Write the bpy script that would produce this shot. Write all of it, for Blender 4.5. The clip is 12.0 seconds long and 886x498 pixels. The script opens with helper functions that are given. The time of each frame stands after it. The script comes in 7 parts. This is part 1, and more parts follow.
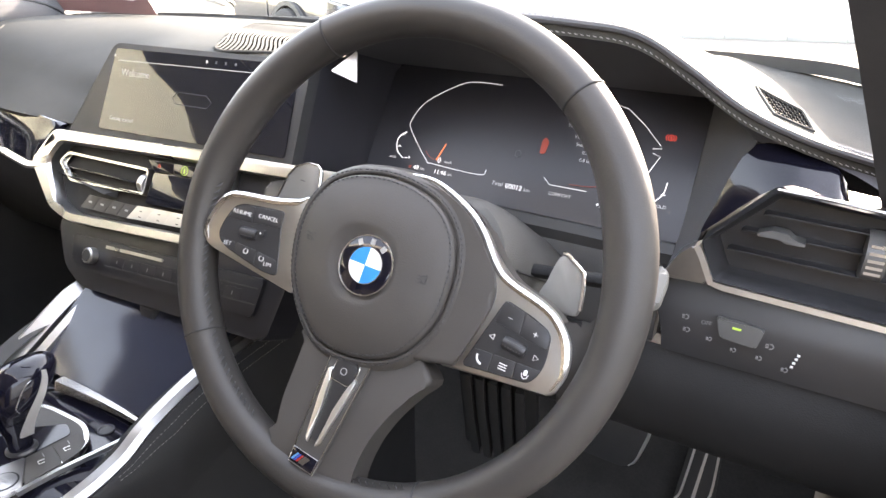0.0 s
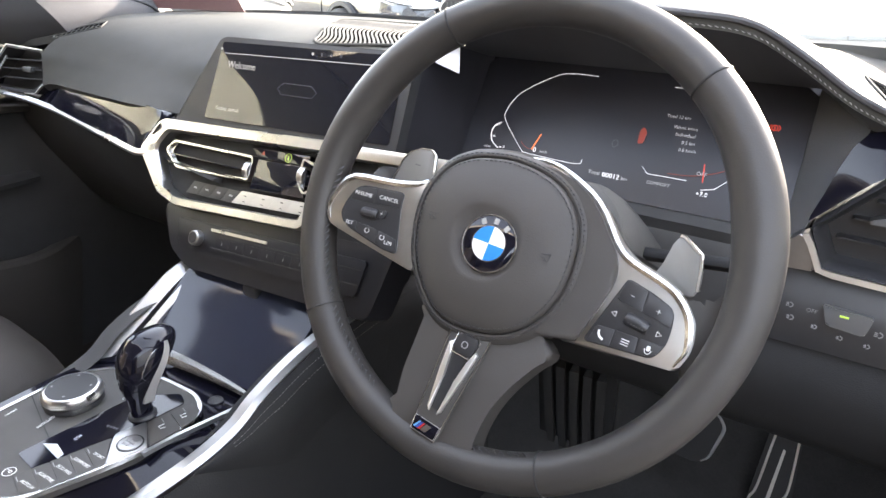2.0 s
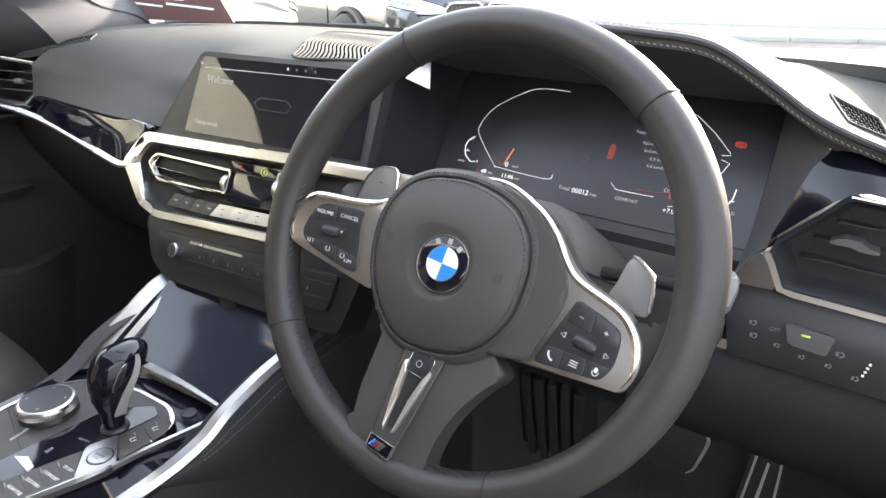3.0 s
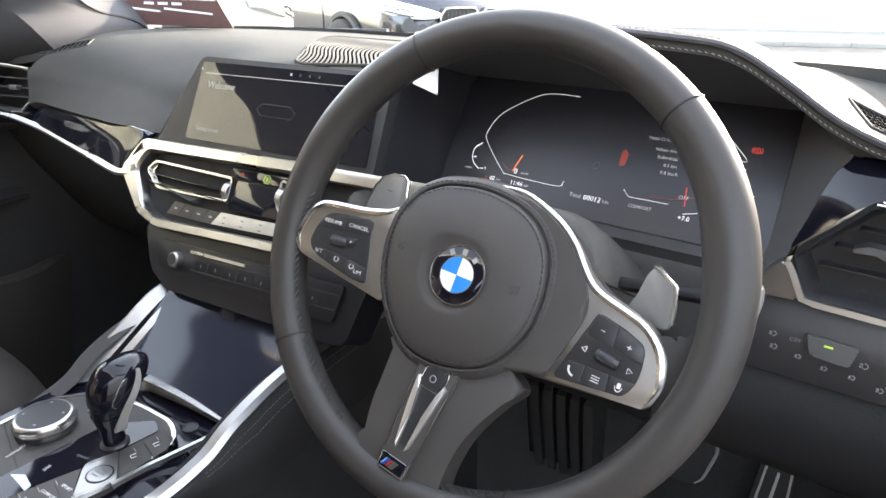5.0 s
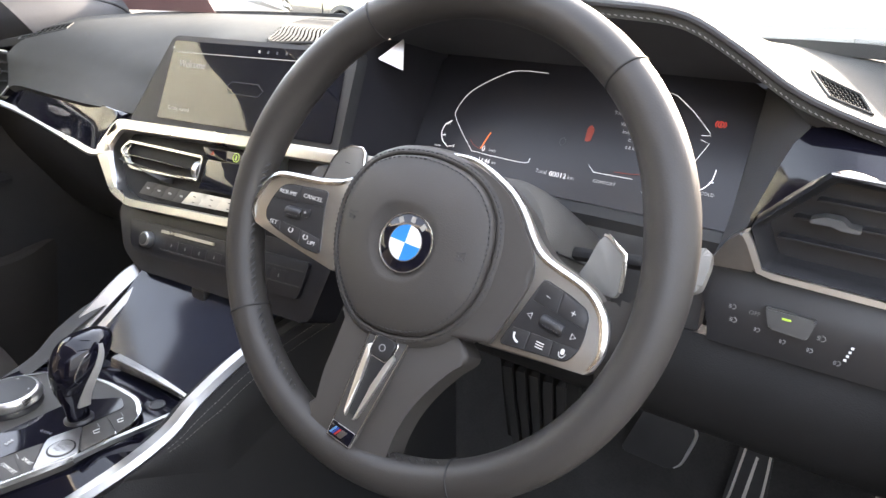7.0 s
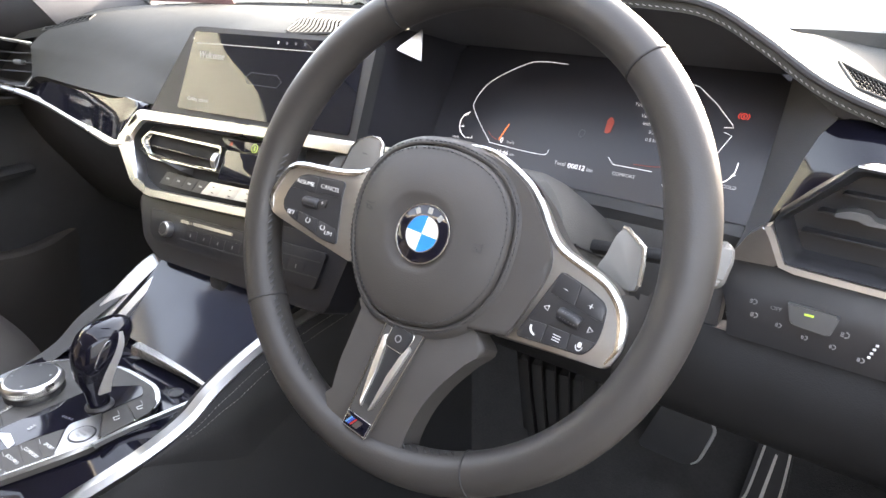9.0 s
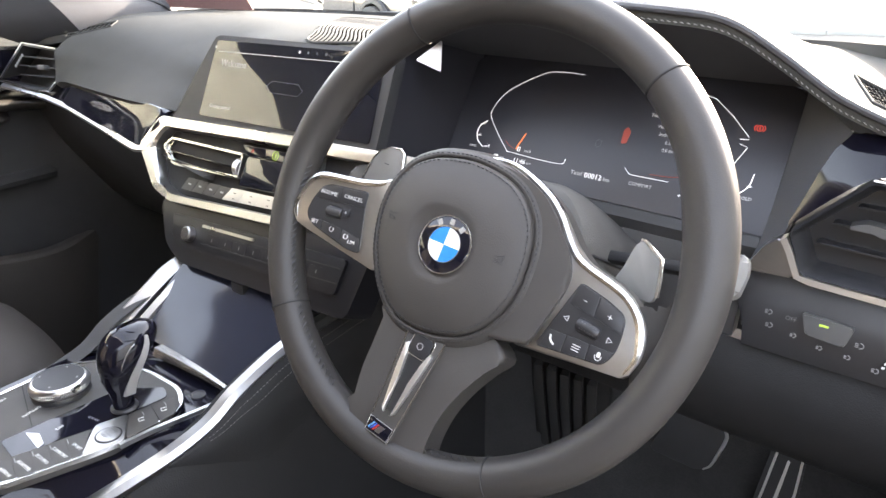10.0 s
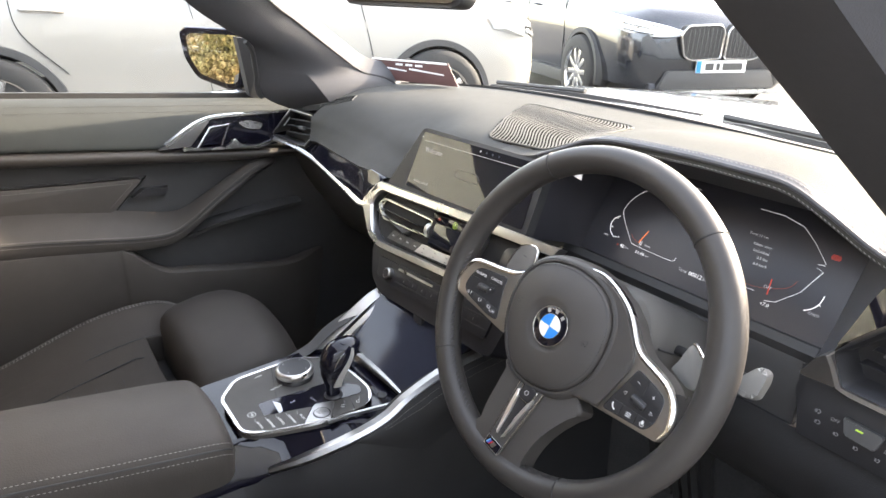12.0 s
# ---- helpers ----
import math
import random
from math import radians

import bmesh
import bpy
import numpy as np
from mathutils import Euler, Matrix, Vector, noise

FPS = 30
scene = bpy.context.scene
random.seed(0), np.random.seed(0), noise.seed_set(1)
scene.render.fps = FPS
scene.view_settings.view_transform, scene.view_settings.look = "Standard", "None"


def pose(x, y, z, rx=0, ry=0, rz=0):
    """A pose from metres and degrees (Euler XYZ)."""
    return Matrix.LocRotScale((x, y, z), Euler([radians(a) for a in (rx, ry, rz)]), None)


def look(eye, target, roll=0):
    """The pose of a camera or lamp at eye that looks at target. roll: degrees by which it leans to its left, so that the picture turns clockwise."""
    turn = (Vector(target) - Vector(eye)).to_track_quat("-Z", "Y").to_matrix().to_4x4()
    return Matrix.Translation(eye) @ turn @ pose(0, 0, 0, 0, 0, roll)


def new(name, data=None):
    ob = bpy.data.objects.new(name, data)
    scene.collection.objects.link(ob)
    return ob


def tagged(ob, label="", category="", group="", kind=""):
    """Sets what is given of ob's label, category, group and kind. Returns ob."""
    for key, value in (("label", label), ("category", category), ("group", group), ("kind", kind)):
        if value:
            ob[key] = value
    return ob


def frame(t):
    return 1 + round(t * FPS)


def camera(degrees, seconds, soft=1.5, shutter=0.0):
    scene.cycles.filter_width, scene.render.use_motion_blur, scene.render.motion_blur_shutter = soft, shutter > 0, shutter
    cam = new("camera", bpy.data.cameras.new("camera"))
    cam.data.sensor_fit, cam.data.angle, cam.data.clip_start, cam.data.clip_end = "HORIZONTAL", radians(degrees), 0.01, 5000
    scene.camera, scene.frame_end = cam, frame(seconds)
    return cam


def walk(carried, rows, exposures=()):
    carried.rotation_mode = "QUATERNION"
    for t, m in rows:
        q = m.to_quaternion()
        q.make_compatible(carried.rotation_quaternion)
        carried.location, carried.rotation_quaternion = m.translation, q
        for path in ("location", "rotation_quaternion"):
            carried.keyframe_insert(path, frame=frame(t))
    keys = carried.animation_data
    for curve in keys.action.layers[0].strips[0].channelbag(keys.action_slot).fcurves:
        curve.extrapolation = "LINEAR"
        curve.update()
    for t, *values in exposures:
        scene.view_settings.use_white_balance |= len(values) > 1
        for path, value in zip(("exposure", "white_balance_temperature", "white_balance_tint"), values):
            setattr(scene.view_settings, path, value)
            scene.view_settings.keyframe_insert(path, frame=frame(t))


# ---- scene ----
cam = camera(69.1, 12.0)
# seconds, place, then pitch above level, lean and turn to the left in degrees
ROWS = [
    (0, 0.2563, -0.3462, 1.0117, -22.42, 2.37, 29.03),
    (0.5, 0.2465, -0.3539, 1.0085, -22.48, 2.32, 29.52),
    (1, 0.2225, -0.3710, 1.0125, -22.59, 2.22, 30.63),
    (1.5, 0.2120, -0.3936, 1.0078, -22.56, 2.13, 31.88),
    (2, 0.2190, -0.4003, 1.0036, -22.56, 1.94, 32.98),
    (2.5, 0.2417, -0.3804, 1.0129, -22.37, 1.90, 33.70),
    (3, 0.2523, -0.3754, 1.0177, -22.29, 1.75, 33.84),
    (5, 0.2311, -0.3690, 1.0154, -21.87, 1.66, 33.43),
    (5.5, 0.2406, -0.3633, 1.0266, -21.75, 1.79, 33.33),
    (6, 0.2759, -0.3461, 1.0050, -21.79, 1.74, 33.38),
    (6.5, 0.2763, -0.3447, 1.0071, -22.06, 1.65, 33.55),
    (7, 0.2674, -0.3505, 0.9955, -22.17, 1.66, 33.70),
    (9, 0.2668, -0.3490, 0.9935, -22.83, 1.51, 35.34),
    (9.5, 0.2657, -0.3573, 1.0027, -22.89, 1.52, 35.74),
    (10, 0.2639, -0.3612, 1.0050, -22.84, 1.52, 36.23),
    (10.5, 0.2773, -0.3459, 1.0068, -22.65, 1.64, 37.15),
    (11, 0.2632, -0.4017, 1.0042, -22.76, 1.13, 45.15),
    (11.5, 0.3535, -0.4641, 1.0453, -22.30, 1.23, 50.65),
    (11.6, 0.3876, -0.4673, 1.0725, -22.27, 0.70, 51.87),
    (12, 0.4326, -0.4539, 1.1596, -22.18, 0.91, 54.42),
]
# the picture darkens a little as the bright outside comes into view
EXPOSURES = [(0, 4.52, 7650, 16), (0.5, 4.07, 7550, 16), (1.5, 4.32, 7350, 15), (2.5, 4.37, 7350, 14), (3, 4.12, 7350, 13), (5, 4.07, 7350, 13), (6, 3.92, 7450, 15), (7, 4.30, 7450, 15), (9, 4.58, 7450, 15), (9.5, 4.58, 7450, 15), (10.5, 4.36, 7450, 15), (11.6, 4.65, 7500, 13), (12, 4.02, 7500, 14)]
walk(cam, [(t, pose(x, y, z) @ pose(0, 0, 0, 0, 0, yaw) @ pose(0, 0, 0, 90 + pitch) @ pose(0, 0, 0, 0, 0, roll)) for t, x, y, z, pitch, roll, yaw in ROWS], exposures=EXPOSURES)

# ---- light ----
SUN_AZ, SUN_EL = radians(10), radians(22)
world = bpy.data.worlds.new("sky")
scene.world = world
world.use_nodes = True
wn = world.node_tree
sky = wn.nodes.new("ShaderNodeTexSky")
sky.sky_type = "NISHITA"
sky.sun_disc = False
sky.sun_elevation, sky.sun_rotation = SUN_EL, SUN_AZ
sky.air_density, sky.dust_density = 1.0, 1.4
back = wn.nodes["Background"]
back.inputs["Strength"].default_value = 0.15
haze = wn.nodes.new("ShaderNodeHueSaturation")
haze.inputs["Saturation"].default_value = 0.62
wn.links.new(sky.outputs["Color"], haze.inputs["Color"])
wn.links.new(haze.outputs["Color"], back.inputs["Color"])
lamp = bpy.data.lights.new("sun", "SUN")
lamp.energy, lamp.angle, lamp.color = 1.7, radians(1.5), (1.0, 0.93, 0.82)
sun = new("sun", lamp)
sun_way = Vector((math.sin(SUN_AZ) * math.cos(SUN_EL), math.cos(SUN_AZ) * math.cos(SUN_EL), math.sin(SUN_EL)))
sun.matrix_world = look(sun_way * 30, (0, 0, 0))


# ---- materials ----
def material(name, color, rough=0.5, metal=0.0, spread=0.15, scale=40.0, bump=0.0, bump_scale=400.0, coat=0.0, stains=0.0, spec=0.5, emit=0.0, pieces=0.0):
    """A surface with colour variation at two scales and fine relief."""
    m = bpy.data.materials.new(name)
    m.use_nodes = True
    nt = m.node_tree
    b = nt.nodes["Principled BSDF"]
    b.inputs["Roughness"].default_value, b.inputs["Metallic"].default_value = rough, metal
    b.inputs["Coat Weight"].default_value, b.inputs["Coat Roughness"].default_value = coat, 0.04
    b.inputs["Specular IOR Level"].default_value = spec
    co = nt.nodes.new("ShaderNodeTexCoord")
    n1 = nt.nodes.new("ShaderNodeTexNoise")
    n1.inputs["Scale"].default_value, n1.inputs["Detail"].default_value = scale, 4
    nt.links.new(co.outputs["Object"], n1.inputs["Vector"])
    n2 = nt.nodes.new("ShaderNodeTexNoise")
    n2.inputs["Scale"].default_value, n2.inputs["Detail"].default_value = scale * 0.12, 3
    nt.links.new(co.outputs["Object"], n2.inputs["Vector"])
    mix = nt.nodes.new("ShaderNodeMath")
    mix.operation = "MULTIPLY_ADD"
    mix.inputs[1].default_value = 0.5
    nt.links.new(n1.outputs["Fac"], mix.inputs[0])
    half = nt.nodes.new("ShaderNodeMath")
    half.operation = "MULTIPLY"
    half.inputs[1].default_value = 0.5
    nt.links.new(n2.outputs["Fac"], half.inputs[0])
    nt.links.new(half.outputs[0], mix.inputs[2])
    ramp = nt.nodes.new("ShaderNodeValToRGB")
    ramp.color_ramp.elements[0].position, ramp.color_ramp.elements[1].position = 0.3, 0.7
    ramp.color_ramp.elements[0].color = (*[c * (1 - spread) for c in color], 1)
    ramp.color_ramp.elements[1].color = (*[min(1, c * (1 + spread)) for c in color], 1)
    nt.links.new(mix.outputs[0], ramp.inputs["Fac"])
    out = ramp.outputs["Color"]
    if pieces:
        info = nt.nodes.new("ShaderNodeObjectInfo")
        hsv = nt.nodes.new("ShaderNodeHueSaturation")
        rng = nt.nodes.new("ShaderNodeMapRange")
        rng.inputs["To Min"].default_value, rng.inputs["To Max"].default_value = 1 - pieces, 1 + pieces
        nt.links.new(info.outputs["Random"], rng.inputs["Value"])
        nt.links.new(rng.outputs[0], hsv.inputs["Value"])
        nt.links.new(out, hsv.inputs["Color"])
        out = hsv.outputs["Color"]
    nt.links.new(out, b.inputs["Base Color"])
    if stains:
        r2 = nt.nodes.new("ShaderNodeMapRange")
        r2.inputs["From Min"].default_value, r2.inputs["From Max"].default_value = 0.3, 0.7
        r2.inputs["To Min"].default_value, r2.inputs["To Max"].default_value = max(0.02, rough - stains), min(1, rough + stains)
        nt.links.new(n2.outputs["Fac"], r2.inputs["Value"])
        nt.links.new(r2.outputs[0], b.inputs["Roughness"])
    if bump:
        v = nt.nodes.new("ShaderNodeTexVoronoi")
        v.inputs["Scale"].default_value = bump_scale
        nt.links.new(co.outputs["Object"], v.inputs["Vector"])
        bn = nt.nodes.new("ShaderNodeBump")
        bn.inputs["Strength"].default_value, bn.inputs["Distance"].default_value = bump, 0.0006
        nt.links.new(v.outputs["Distance"], bn.inputs["Height"])
        nt.links.new(bn.outputs["Normal"], b.inputs["Normal"])
    if emit:
        b.inputs["Emission Color"].default_value, b.inputs["Emission Strength"].default_value = (*color, 1), emit
    return m


def glass(name, tint=(1, 1, 1), gloss=0.05):
    """Thin clear pane: straight through, with a faint mirror image."""
    m = bpy.data.materials.new(name)
    m.use_nodes = True
    nt = m.node_tree
    nt.nodes.remove(nt.nodes["Principled BSDF"])
    t, g, mx = (nt.nodes.new("ShaderNode" + k) for k in ("BsdfTransparent", "BsdfGlossy", "MixShader"))
    t.inputs["Color"].default_value = (*tint, 1)
    g.inputs["Roughness"].default_value = 0.0
    mx.inputs[0].default_value = gloss
    nt.links.new(t.outputs[0], mx.inputs[1])
    nt.links.new(g.outputs[0], mx.inputs[2])
    nt.links.new(mx.outputs[0], nt.nodes["Material Output"].inputs["Surface"])
    return m


LEATHER = material("black leather", (0.045, 0.044, 0.044), 0.6, spread=0.12, scale=30, bump=0.25, bump_scale=700, stains=0.06, spec=0.3)
WHEEL_LEATHER = material("smooth wheel leather", (0.050, 0.046, 0.043), 0.52, spread=0.10, scale=25, bump=0.10, bump_scale=900, stains=0.06, spec=0.35)
DASH_SKIN = material("grained dash skin", (0.065, 0.065, 0.061), 0.72, spread=0.10, scale=25, bump=0.35, bump_scale=650, stains=0.05, spec=0.05)
DASH_DARK = material("soft black dash skin", (0.074, 0.075, 0.081), 0.62, spread=0.12, scale=25, bump=0.3, bump_scale=650)
SEAT_LEATHER = material("seat leather", (0.043, 0.038, 0.034), 0.62, spread=0.14, scale=18, bump=0.3, bump_scale=500, stains=0.08, spec=0.3)
DOOR_LEATHER = material("door leather", (0.048, 0.043, 0.039), 0.55, spread=0.12, scale=18, bump=0.3, bump_scale=500, stains=0.06, spec=0.4)
PLASTIC = material("matt black plastic", (0.034, 0.034, 0.035), 0.55, spread=0.15, scale=30, bump=0.2, bump_scale=900)
KEY = material("satin black key", (0.022, 0.022, 0.024), 0.38, spread=0.1, scale=60)
GREY_KEY = material("grey key", (0.08, 0.08, 0.08), 0.4, spread=0.08, scale=60)
PIANO = material("piano black gloss", (0.006, 0.006, 0.011), 0.05, spread=0.1, scale=20, spec=0.4)
BLADE = material("bright satin silver", (0.86, 0.85, 0.83), 0.38, metal=1.0, spread=0.04, scale=120)
SATIN = material("satin aluminium", (0.57, 0.565, 0.56), 0.30, metal=1.0, spread=0.06, scale=120, stains=0.05)
BRIGHT = material("polished silver", (0.74, 0.73, 0.71), 0.24, metal=1.0, spread=0.04, scale=80, stains=0.04)
WARM_SATIN = material("warm satin aluminium", (0.45, 0.44, 0.42), 0.34, metal=1.0, spread=0.06, scale=120, stains=0.05)
PANEL_GREY = material("satin grey panel", (0.050, 0.047, 0.044), 0.58, spread=0.10, scale=60, stains=0.04)
RAIL = material("brushed rail aluminium", (0.42, 0.415, 0.41), 0.34, metal=1.0, spread=0.06, scale=150, stains=0.05)
CREAM = material("pale silver rocker", (0.50, 0.49, 0.47), 0.35, metal=0.5, spread=0.05, scale=80)
PADDLE = material("grey paddle", (0.22, 0.215, 0.205), 0.48, metal=0.4, spread=0.06, scale=80)
SCREEN = material("dark display glass", (0.010, 0.011, 0.016), 0.03, spread=0.05, scale=5, spec=0.55)
CLUSTER = material("matt cluster glass", (0.028, 0.028, 0.034), 0.32, spread=0.05, scale=5, spec=0.4)
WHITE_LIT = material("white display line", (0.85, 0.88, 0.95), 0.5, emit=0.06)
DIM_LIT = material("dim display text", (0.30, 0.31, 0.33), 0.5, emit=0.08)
RED_LIT = material("red display light", (0.55, 0.05, 0.03), 0.5, emit=0.04)
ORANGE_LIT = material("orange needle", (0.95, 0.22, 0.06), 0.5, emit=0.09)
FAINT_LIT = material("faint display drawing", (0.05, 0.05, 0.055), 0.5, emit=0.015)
DULL_RED = material("dull red display glow", (0.17, 0.026, 0.016), 0.5, emit=0.06)
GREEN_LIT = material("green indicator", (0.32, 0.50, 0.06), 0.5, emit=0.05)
PRINT = material("printed white", (0.72, 0.72, 0.70), 0.5, spread=0.04)
DIM_PRINT = material("faint printed grey", (0.30, 0.30, 0.30), 0.5, spread=0.04)
THREAD = material("grey thread", (0.19, 0.185, 0.175), 0.7, spread=0.15, scale=300)
DARK_THREAD = material("black thread", (0.03, 0.03, 0.032), 0.7, spread=0.15, scale=300)
BLUE = material("blue enamel", (0.02, 0.22, 0.66), 0.15, spread=0.04, coat=0.5)
ENAMEL = material("white enamel", (0.80, 0.80, 0.80), 0.18, spread=0.03, coat=0.5)
STRIPE_L = material("light blue stripe", (0.08, 0.24, 0.45), 0.3, spread=0.03)
STRIPE_D = material("dark blue stripe", (0.03, 0.06, 0.30), 0.3, spread=0.03)
STRIPE_R = material("red stripe", (0.40, 0.03, 0.03), 0.3, spread=0.03)
CARPET = material("black carpet", (0.022, 0.021, 0.020), 0.95, spread=0.35, scale=220, bump=0.8, bump_scale=500)
RUBBER = material("black rubber", (0.020, 0.020, 0.020), 0.7, spread=0.2, scale=80, bump=0.3)
LINING = material("headliner cloth", (0.55, 0.515, 0.45), 0.9, spread=0.1, scale=300, bump=0.2)
PILLAR = material("grey pillar trim", (0.048, 0.048, 0.052), 0.8, spread=0.06, scale=200, bump=0.1, bump_scale=900)
RIB = material("light grey grille plastic", (0.095, 0.095, 0.092), 0.75, spread=0.08, scale=40, spec=0.04)
RADIO = material("radio face black", (0.013, 0.013, 0.016), 0.42, spread=0.1, scale=40, spec=0.28)
SHROUD = material("grained column plastic", (0.075, 0.072, 0.068), 0.62, spread=0.10, scale=30, bump=0.3, bump_scale=700, spec=0.3)
FAINT_PRINT = material("faint switch print", (0.17, 0.17, 0.17), 0.5, spread=0.04)
# the lid's blue stands in for sky mirrored in black gloss
LID = material("black gloss tinted with sky reflection", (0.020, 0.023, 0.036), 0.08, spread=0.1, scale=20, spec=0.3)
DOOR_TOP = material("grey-green grained door skin", (0.037, 0.040, 0.038), 0.70, spread=0.10, scale=25, bump=0.3, bump_scale=600, stains=0.05, spec=0.15)
CONSOLE_SIDE = material("black console side", (0.017, 0.017, 0.018), 0.65, spread=0.15, scale=30, bump=0.25, bump_scale=700, spec=0.25)
PALE_THREAD = material("pale grey thread", (0.30, 0.295, 0.285), 0.7, spread=0.12, scale=300)
RIM_LEATHER = material("smooth rim leather", (0.034, 0.031, 0.029), 0.45, spread=0.10, scale=25, bump=0.10, bump_scale=900, stains=0.06, spec=0.45)
HOLE = material("unlit black opening", (0.006, 0.006, 0.006), 1.0, spread=0.1, spec=0.0)
SCREEN_TEXT = material("dim screen writing", (0.30, 0.295, 0.28), 0.5, emit=0.06)
BRAID = material("shiny black thread", (0.045, 0.045, 0.047), 0.42, spread=0.2, scale=300)
BEIGE = material("beige rendered wall", (0.64, 0.62, 0.50), 0.85, spread=0.08, scale=2)
PANE = glass("window glass", (0.97, 0.98, 0.975), 0.03)
MIRROR = material("mirror glass", (0.85, 0.86, 0.86), 0.01, metal=1.0, spread=0.01)
BODY_GREY = material("grey bonnet paint", (0.12, 0.12, 0.125), 0.22, metal=0.5, spread=0.05, scale=10, coat=1.0)
BODY_WHITE = material("white paint", (0.30, 0.285, 0.255), 0.18, spread=0.03, scale=4, coat=1.0)
BODY_NAVY = material("dark blue metallic paint", (0.018, 0.022, 0.030), 0.20, metal=0.4, spread=0.06, scale=10, coat=1.0)
CLAD = material("dark cladding", (0.05, 0.05, 0.05), 0.6, spread=0.1, scale=30)
TYRE = material("tyre rubber", (0.022, 0.022, 0.022), 0.75, spread=0.2, scale=60, bump=0.3)
ALLOY = material("silver alloy", (0.62, 0.62, 0.62), 0.25, metal=1.0, spread=0.05)
DARK_GLASS = material("dark car glass", (0.012, 0.014, 0.016), 0.03, spread=0.05, spec=0.8, coat=1.0)
LAMP_GLASS = material("headlamp glass", (0.55, 0.57, 0.58), 0.06, spread=0.1, scale=30, coat=1.0)
ASPHALT = material("worn asphalt", (0.065, 0.063, 0.060), 0.9, spread=0.22, scale=60, bump=0.6, bump_scale=120)
CONCRETE = material("pale concrete", (0.24, 0.235, 0.22), 0.85, spread=0.15, scale=8)
KERB = material("grey kerb stone", (0.26, 0.26, 0.25), 0.85, spread=0.15, scale=12)
RENDERWALL = material("white rendered wall", (0.80, 0.79, 0.76), 0.85, spread=0.05, scale=3)
LINE_PAINT = material("white road paint", (0.75, 0.74, 0.70), 0.7, spread=0.1, scale=30)
HEDGE = material("autumn hedge leaves", (0.13, 0.095, 0.018), 0.7, spread=0.75, scale=1.6)
for e, c in zip([n for n in HEDGE.node_tree.nodes if n.type == "VALTORGB"][0].color_ramp.elements, ((0.026, 0.038, 0.007, 1), (0.085, 0.036, 0.007, 1))):
    e.color = c
BARK = material("brown bark", (0.10, 0.07, 0.05), 0.9, spread=0.3, scale=20)
PLATE = material("pale number plate", (0.75, 0.75, 0.72), 0.4, spread=0.03)
MAROON = material("maroon paper card", (0.095, 0.040, 0.036), 0.5, spread=0.12, scale=10)
PAPER = material("white paper", (0.75, 0.74, 0.72), 0.6, spread=0.05)


# ---- mesh helpers ----
def part(name, bm, mat, parent=None, label="", smooth=True):
    """Links a bmesh as one mesh object, under a thing or part where one is given."""
    me = bpy.data.meshes.new(name)
    bmesh.ops.recalc_face_normals(bm, faces=bm.faces)
    bm.to_mesh(me)
    bm.free()
    if smooth:
        for p in me.polygons:
            p.use_smooth = len(p.vertices) < 7
        me.set_sharp_from_angle(angle=radians(38))
    me.materials.append(mat)
    ob = new(name, me)
    if parent is not None:
        ob.parent = parent
        ob.matrix_parent_inverse = parent.matrix_world.inverted()
    if label:
        ob["label"] = label
    return ob


def thing(name, label, category, at=(0, 0, 0), group="", kind=""):
    ob = new(name)
    ob.empty_display_size = 0.05
    ob.matrix_world = at if isinstance(at, Matrix) else Matrix.Translation(at)
    return tagged(ob, label, category, group, kind)


def smooth_path(pts, steps=8, closed=False):
    """Catmull-Rom through the points."""
    pts = [Vector(p) for p in pts]
    n, out = len(pts), []
    for i in range(n if closed else n - 1):
        if closed:
            a, b, c, d = (pts[(i + k) % n] for k in (-1, 0, 1, 2))
        else:
            b, c = pts[i], pts[i + 1]
            a = pts[i - 1] if i else b * 2 - c
            d = pts[i + 2] if i + 2 < n else c * 2 - b
        for s in range(steps):
            t = s / steps
            out.append(0.5 * (2 * b + (c - a) * t + (2 * a - 5 * b + 4 * c - d) * t * t + (3 * b - a - 3 * c + d) * t ** 3))
    if not closed:
        out.append(pts[-1])
    return out


def round_poly(pts, r, steps=4):
    """A polygon in 2D with its corners rounded; r is one radius or one a corner."""
    out, n = [], len(pts)
    for i, p in enumerate(pts):
        p = Vector(p)
        a, b = Vector(pts[i - 1]) - p, Vector(pts[(i + 1) % n]) - p
        rad = r[i] if isinstance(r, (list, tuple)) else r
        k = min(rad, a.length * 0.45, b.length * 0.45)
        s, e = p + a.normalized() * k, p + b.normalized() * k
        for j in range(steps + 1):
            t = j / steps
            out.append(s * (1 - t) ** 2 + p * 2 * t * (1 - t) + e * t * t)
    return out


def slab(outline, h0, h1, m=Matrix(), bevel=0.0, segs=2, bm=None):
    """A 2D outline drawn out from h0 to h1 along z, its upper rim bevelled, laid by m."""
    own = bmesh.new()
    low = [own.verts.new((p[0], p[1], h0)) for p in outline]
    top = [own.verts.new((p[0], p[1], h1)) for p in outline]
    n = len(outline)
    for i in range(n):
        own.faces.new((low[i], low[(i + 1) % n], top[(i + 1) % n], top[i]))
    own.faces.new(low[::-1])
    cap = own.faces.new(top)
    if bevel:
        bmesh.ops.bevel(own, geom=list(cap.edges), offset=bevel, segments=segs, affect="EDGES", profile=0.6)
    bmesh.ops.transform(own, matrix=m, verts=own.verts)
    if bm is None:
        return own
    tmp = bpy.data.meshes.new("tmp")
    own.to_mesh(tmp)
    own.free()
    bm.from_mesh(tmp)
    bpy.data.meshes.remove(tmp)
    return bm


